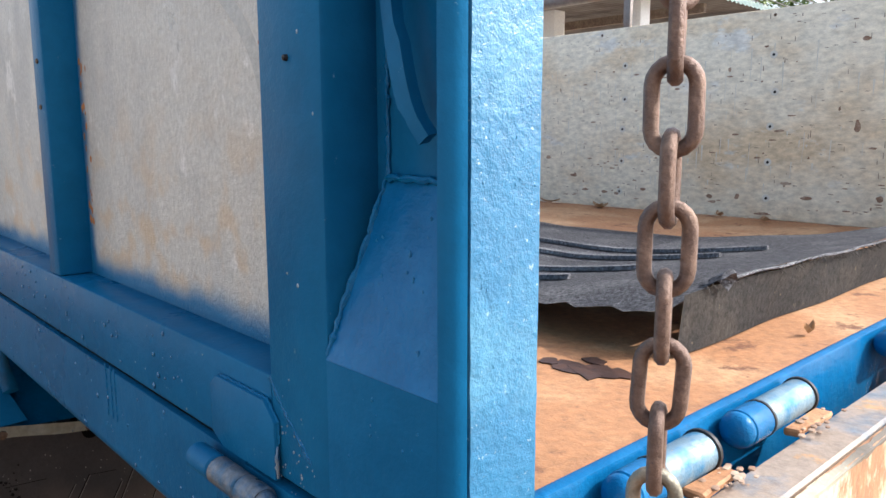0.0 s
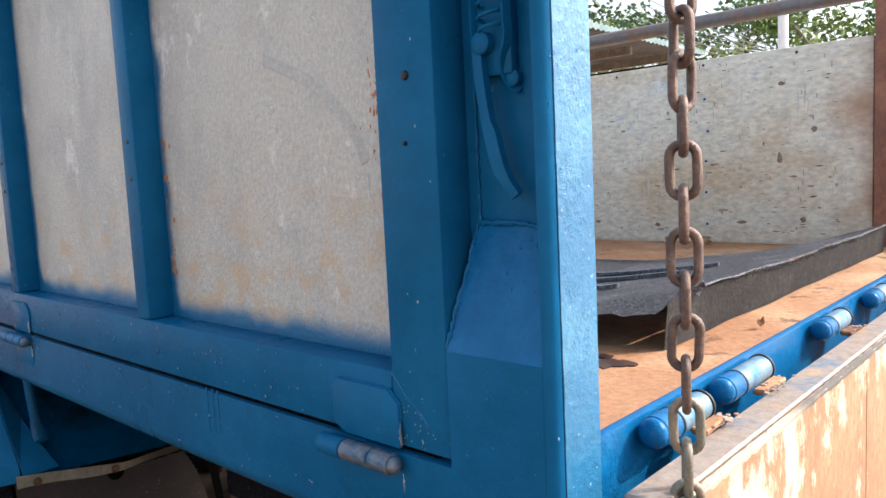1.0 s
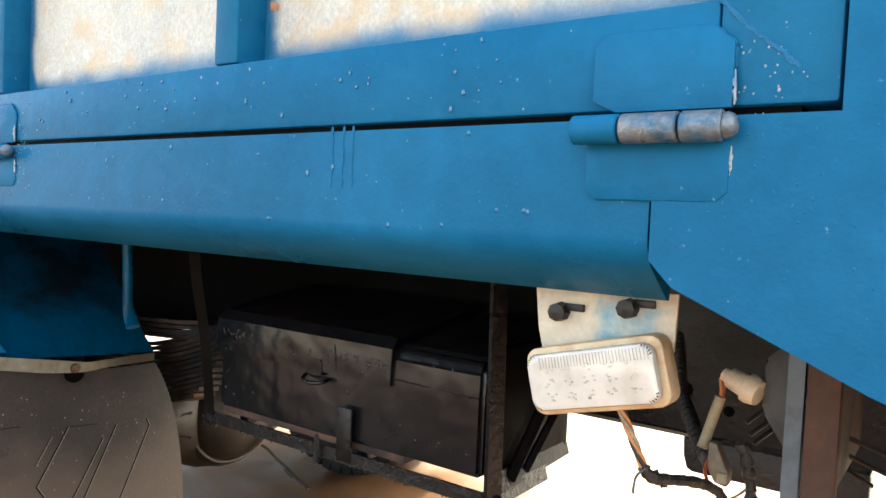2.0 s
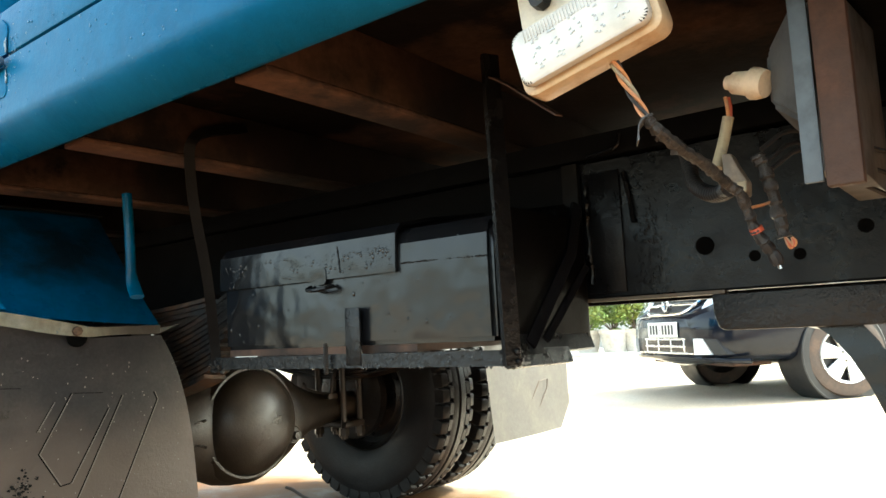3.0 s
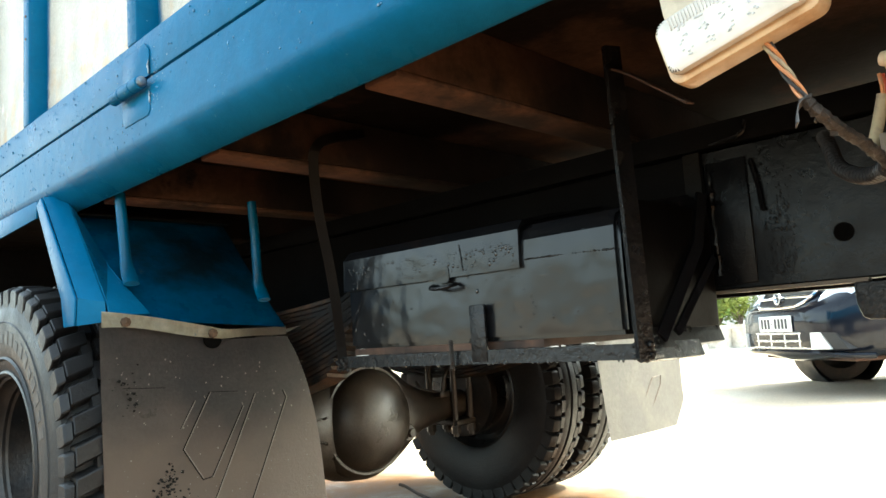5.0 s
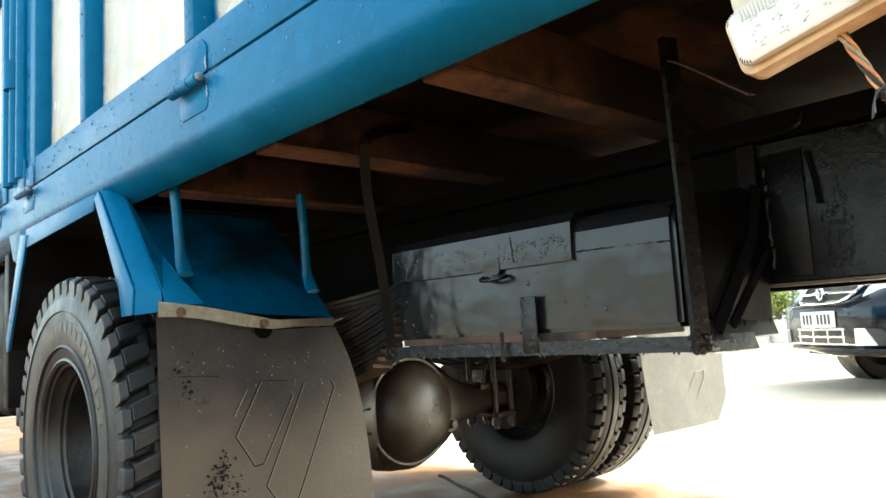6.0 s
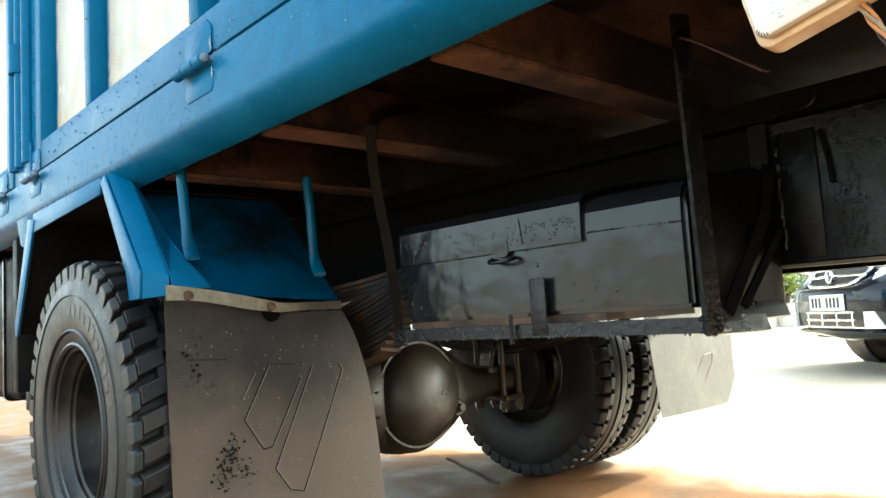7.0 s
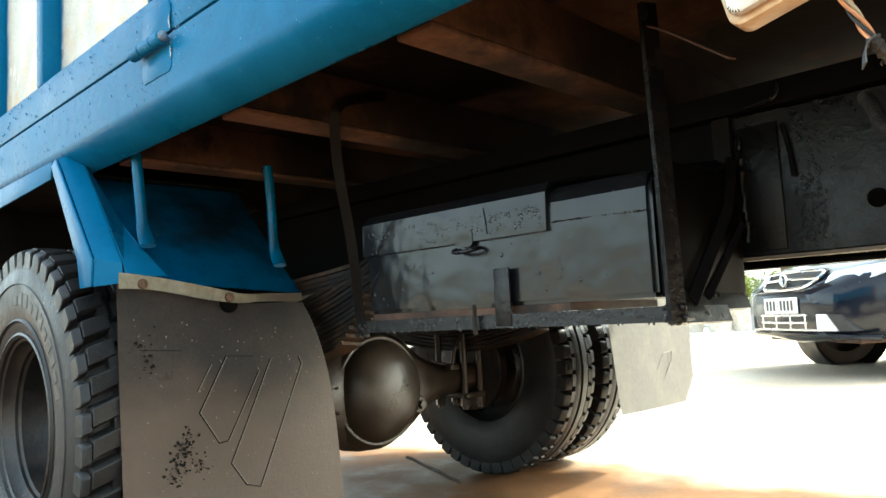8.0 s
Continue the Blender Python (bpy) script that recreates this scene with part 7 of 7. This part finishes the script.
            # flat black disc on the solid side, standing in for the shaded well
            put("wheel_well", bm_lathe([(s * 0.869, 0.337), (s * 0.869, 0.0)], c, "y", 40), CAR_BLACK, car)
            w = put_wheel("wheel", bm_lathe(tyre, c, "y", 48), CAR_TYRE, car, "dusty car tyre", 50)
            put_wheel("rim", bm_lathe([(f - s * 0.012, 0.205), (f - s * 0.002, 0.198), (f - s * 0.012, 0.188), (f - s * 0.05, 0.182), (f - s * 0.055, 0.0)], c, "y", 40), CAR_BLACK, w, "", 50)
            put_wheel("rim_edge", bm_lathe([(f - s * 0.010, 0.207), (f + s * 0.004, 0.200), (f - s * 0.006, 0.184)], c, "y", 40), ALLOY, w)
            for k in range(6):
                a = 2 * math.pi * k / 6 + 0.3
                sp = bm_prism([(-0.030, 0.03), (-0.062, 0.193), (0.062, 0.193), (0.030, 0.03)], "y", f - s * 0.016, f + s * 0.003, 0.004)
                bmesh.ops.transform(sp, matrix=Matrix.Translation(c) @ pose(0, 0, 0, 0, math.degrees(a), 0), verts=sp.verts)
                put_wheel("spoke", sp, ALLOY, w)
            put_wheel("hub", bm_lathe([(f - s * 0.015, 0.062), (f + s * 0.006, 0.058), (f + s * 0.010, 0.03), (f + s * 0.010, 0.0)], c, "y", 24), ALLOY, w)
            for k in range(4):
                a = 2 * math.pi * k / 4 + 0.5
                put_wheel("wheel_nut", bm_lathe([(f + s * 0.004, 0.0), (f + s * 0.004, 0.010), (f + s * 0.012, 0.008), (f + s * 0.012, 0.0)],
                                          (x + 0.045 * math.cos(a), 0, 0.305 + 0.045 * math.sin(a)), "y", 6), CAR_BLACK, w)
    return car


build_car((5.775, 1.42), 139.0)

# ---- yard surroundings ----
WHITE_WALL = material("whitewashed_wall", (0.78, 0.76, 0.72), 0.8, 0, (0.66, 0.63, 0.57), 0.5, 1.5, 0.08, 0.2, 30.0)
POT = material("pale_cement_pot", (0.62, 0.58, 0.52), 0.8, 0, (0.48, 0.43, 0.37), 0.5, 9.0)
ROOF = material("weathered_roof_sheet", (0.14, 0.118, 0.10), 0.7, 0.0, (0.10, 0.08, 0.068), 0.5, 2.0, 0.12, 0.1, 40.0)
ROOF_EDGE = material("pale_green_roof_edge", (0.20, 0.30, 0.275), 0.5, 0.1, (0.30, 0.36, 0.33), 0.5, 4.0)
SHED_POST = material("white_shed_post", (0.74, 0.74, 0.72), 0.6)
BARK = material("grey_bark", (0.14, 0.10, 0.075), 0.9, 0, (0.20, 0.16, 0.12), 0.5, 12.0, 0.3, 0.8, 40.0)


def leaf_material(name, a, b):
    m = material(name, a, 0.55, 0, b, 0.5, 1.6, 0.25, 0.0, 30.0)
    bs = m.node_tree.nodes["Principled BSDF"]
    bs.inputs["Transmission Weight"].default_value = 0.0
    bs.inputs["Subsurface Weight"].default_value = 0.15
    bs.inputs["Subsurface Radius"].default_value = (0.05, 0.08, 0.02)
    return m


LEAF_A = leaf_material("bright_green_leaves", (0.15, 0.22, 0.045), (0.22, 0.25, 0.07))
LEAF_B = leaf_material("deep_green_leaves", (0.08, 0.14, 0.04), (0.13, 0.19, 0.055))
LEAF_C = leaf_material("yellow_green_shrub_leaves", (0.22, 0.26, 0.05), (0.10, 0.17, 0.05))


def leaf_cloud(centres, count, size, seed, bm=None):
    """Many small folded leaves scattered about clump centres (x, y, z, radius)."""
    bm = bm or bmesh.new()
    rnd = random.Random(seed)
    for _ in range(count):
        cx, cy, cz, r = rnd.choice(centres)
        d = Vector((rnd.gauss(0, 1), rnd.gauss(0, 1), rnd.gauss(0, 0.8))).normalized() * r * rnd.random() ** 0.45
        p = Vector((cx, cy, cz)) + d
        a = Vector((rnd.gauss(0, 1), rnd.gauss(0, 1), rnd.gauss(0, 0.6))).normalized()
        s = a.cross(Vector((rnd.gauss(0, 1), rnd.gauss(0, 1), rnd.gauss(0, 1)))).normalized()
        ln, w = size * rnd.uniform(0.6, 1.3), size * rnd.uniform(0.22, 0.4)
        up = a.cross(s) * w * 0.3
        v = [bm.verts.new(p), bm.verts.new(p + a * ln * 0.5 + s * w + up), bm.verts.new(p + a * ln), bm.verts.new(p + a * ln * 0.5 - s * w + up)]
        bm.faces.new((v[0], v[1], v[2]))
        bm.faces.new((v[0], v[2], v[3]))
    return bm


def build_tree(x, y, height, spread, seed, mat):
    rnd = random.Random(seed)
    z = ground_height(x, y)
    tree = thing("tree", (x, y, z), "leafy green yard tree with an uneven crown", "tree", "trees behind the yard")
    bm = bmesh.new()
    top = (x + rnd.uniform(-.4, .4), y + rnd.uniform(-.4, .4), z + height * 0.62)
    bm_tube([(x, y, z - 0.05), (x + rnd.uniform(-.15, .15), y + rnd.uniform(-.15, .15), z + height * 0.3), top], [0.20, 0.15, 0.10], 10, bm, smooth_path=1)
    centres = []
    for k in range(9):
        a = 2 * math.pi * k / 9 + rnd.uniform(-.3, .3)
        r = spread * rnd.uniform(0.45, 1.0)
        h = z + height * rnd.uniform(0.48, 1.0)
        tip = (x + r * math.cos(a), y + r * math.sin(a), h)
        start = (x + (top[0] - x) * 0.7, y + (top[1] - y) * 0.7, z + height * rnd.uniform(0.30, 0.5))
        bm_tube([start, ((start[0] + tip[0]) / 2, (start[1] + tip[1]) / 2, (start[2] + tip[2]) / 2 + 0.2), tip], [0.07, 0.05, 0.025], 7, bm, smooth_path=1)
        for _ in range(4):
            centres.append((tip[0] + rnd.gauss(0, spread * .22), tip[1] + rnd.gauss(0, spread * .22), tip[2] + rnd.gauss(0, height * .06), rnd.uniform(0.35, 0.8) * spread * 0.45))
    part("trunk", bm, BARK, tree, "", 60)
    part("crown", leaf_cloud(centres, 3600, 0.18, seed + 1), mat, tree, "", 0)
    return tree


for tx, ty, hh, ss, sd, mm in ((17.0, 4.2, 5.2, 2.3, 31, LEAF_A), (18.5, 7.0, 5.0, 2.4, 32, LEAF_B), (16.0, 9.6, 4.6, 2.1, 33, LEAF_A), (20.0, 12.0, 6.0, 2.6, 34, LEAF_B),
                               (21.0, 2.0, 5.6, 2.6, 35, LEAF_B), (15.0, 15.0, 5.0, 2.4, 36, LEAF_A), (19.0, -1.5, 5.0, 2.4, 37, LEAF_A)):
    build_tree(tx, ty, hh, ss, sd, mm)


def build_palm(x, y, h, seed):
    rnd = random.Random(seed)
    z = ground_height(x, y)
    palm = thing("palm_tree", (x, y, z), "slender palm tree with drooping fronds", "palm tree", "trees behind the yard")
    part("trunk", bm_tube([(x, y, z - 0.05), (x + 0.1, y, z + h * .5), (x + 0.25, y + 0.1, z + h)], [0.16, 0.12, 0.10], 10), BARK, palm, "", 60)
    for k in range(15):
        a, rise = 2 * math.pi * k / 15 + rnd.uniform(-.2, .2), rnd.uniform(0.2, 1.1)
        bm = bmesh.new()
        c, s = math.cos(a), math.sin(a)
        ln = rnd.uniform(1.5, 2.1)
        spine = [Vector((x + 0.25 + c * ln * t, y + 0.1 + s * ln * t, z + h + rise * t * 1.6 - 2.0 * t * t)) for t in [i / 16 for i in range(17)]]
        bm_tube(spine, 0.014, 5, bm)
        for i in range(2, 17):
            for sg in (1, -1):
                w = 0.42 * math.sin(math.pi * min(0.97, i / 17)) + 0.05
                p, side = spine[i], Vector((-s, c, 0)) * sg
                q = p + side * w + Vector((c * 0.16, s * 0.16, -0.22 * w))
                v = [bm.verts.new(p), bm.verts.new(p + Vector((c, s, 0)) * 0.045), bm.verts.new(q)]
                bm.faces.new(v)
        part("frond", bm, LEAF_A if k % 2 else LEAF_B, palm, "", 0)


build_palm(14.5, 10.8, 3.6, 51)
build_palm(16.5, 6.2, 3.9, 52)


def build_shed():
    shed = thing("shed", (7.8, 8.0, ground_height(7.8, 8.0)), "open shed with a low corrugated roof on white posts", "shed")
    gz = ground_height(7.8, 8.0)
    bm = bmesh.new()
    nx, ny = 170, 4
    grid = [[bm.verts.new((5.4 + 4.4 * i / nx, 4.02 + 8.0 * j / ny + 0.035 * (i / nx) * (j == 0) * 5, 3.0 + 0.03 * j + 0.012 * math.sin(i * 1.45))) for j in range(ny + 1)] for i in range(nx + 1)]
    for i in range(nx):
        for j in range(ny):
            bm.faces.new((grid[i][j], grid[i + 1][j], grid[i + 1][j + 1], grid[i][j + 1]))
    bmesh.ops.solidify(bm, geom=bm.faces[:], thickness=0.012)
    roof = part("roof", bm, ROOF, shed, "beige corrugated roof sheets", 60)
    bm = bmesh.new()
    rows = [[bm.verts.new((5.4 + 4.4 * i / nx, 4.00 + 0.175 * i / nx + 0.02 * k, 2.985 + 0.075 * k + 0.012 * math.sin(i * 1.45))) for k in (0, 1)] for i in range(nx + 1)]
    for p, q in zip(rows, rows[1:]):
        bm.faces.new((p[0], q[0], q[1], p[1]))
    bmesh.ops.solidify(bm, geom=bm.faces[:], thickness=0.012)
    part("roof_edge", bm, ROOF_EDGE, roof, "pale green corrugated verge", 60)
    for x, y in ((7.1, 4.62), (7.1, 9.2), (9.6, 11.8), (5.6, 11.8)):
        part("post", bm_box(x - 0.09, x + 0.09, y - 0.09, y + 0.09, gz - 0.05, 2.96, 0.006), SHED_POST, shed, "white post")
    part("pier", bm_box(7.0, 7.2, 5.69, 6.0, gz - 0.05, 2.96, 0.006), SHED_POST, shed, "broad white pier")
    for x in (7.9, 8.9):
        part("purlin", bm_box(x, x + 0.06, 4.3, 11.9, 2.86, 2.96), BARK, shed)
    part("beam", bm_box(9.72, 9.80, 4.25, 11.9, 2.80, 2.95), DARK_FRAME, shed, "dark eaves beam")


build_shed()


def build_planter(x, y, seed, r=0.26):
    rnd = random.Random(seed)
    z = 0.10
    p = thing("planter", (x, y, z), "pale cement planter with a bushy shrub", "planter", "planters along the yard")
    part("pot", bm_lathe([(0.0, 0.0), (0.0, r * 0.75), (0.05, r * 0.8), (0.32, r), (0.36, r * 1.12), (0.42, r * 1.12), (0.42, r * 0.95), (0.36, 0.0)], (x, y, z), "z", 24), POT, p, "pale cement pot")
    centres = [(x + rnd.gauss(0, .2), y + rnd.gauss(0, .2), z + 0.55 + rnd.random() * 0.45, rnd.uniform(.14, .28)) for _ in range(9)]
    bm = bmesh.new()
    for c in centres:
        bm_tube([(x, y, z + 0.36), c[:3]], 0.012, 5, bm)
    part("stem", bm, BARK, p)
    part("foliage", leaf_cloud(centres, 1100, 0.09, seed), LEAF_C if seed % 2 else LEAF_A, p, "", 0)


for k, (px, py) in enumerate(((13.0, 6.98), (13.0, 6.42), (13.2, 6.05), (13.6, 5.3), (14.3, 7.9), (13.6, 4.6), (15.0, 8.9))):
    build_planter(px, py, 61 + k)


def build_pole(x, y, h, r, label):
    lone("pole", bm_tube([(x, y, -0.05), (x, y, h)], r, 14), SHED_POST, label, "pole", "poles in the yard")


build_pole(13.05, 4.22, 6.5, 0.085, "tall pale utility pole standing in the yard")


def build_cables():
    for k in range(6):
        a, b = Vector((13.0, 4.26, 3.36 - 0.03 * k)), Vector((11.8, 6.1, 4.55 - 0.13 * k))
        pts = [a.lerp(b, t / 12) - Vector((0, 0, (0.06 + 0.02 * k) * math.sin(math.pi * t / 12))) for t in range(13)]
        lone("overhead_cable", bm_tube(pts, 0.009, 6), CABLE_GREY, "thin grey overhead cable slung behind the shed", "cable", "overhead cables")


build_cables()


def build_yard_wall():
    lone("yard_wall", bm_box(15.8, 15.95, -12.0, 24.0, -0.05, 1.05, 0.01), WHITE_WALL, "low whitewashed yard wall", "wall", "", "structure")
    lone("kerb", bm_box(12.5, 15.75, 3.6, 12.0, -0.05, 0.10, 0.01), WHITE_WALL, "pale raised kerb under the planters", "kerb", "", "structure")


build_yard_wall()
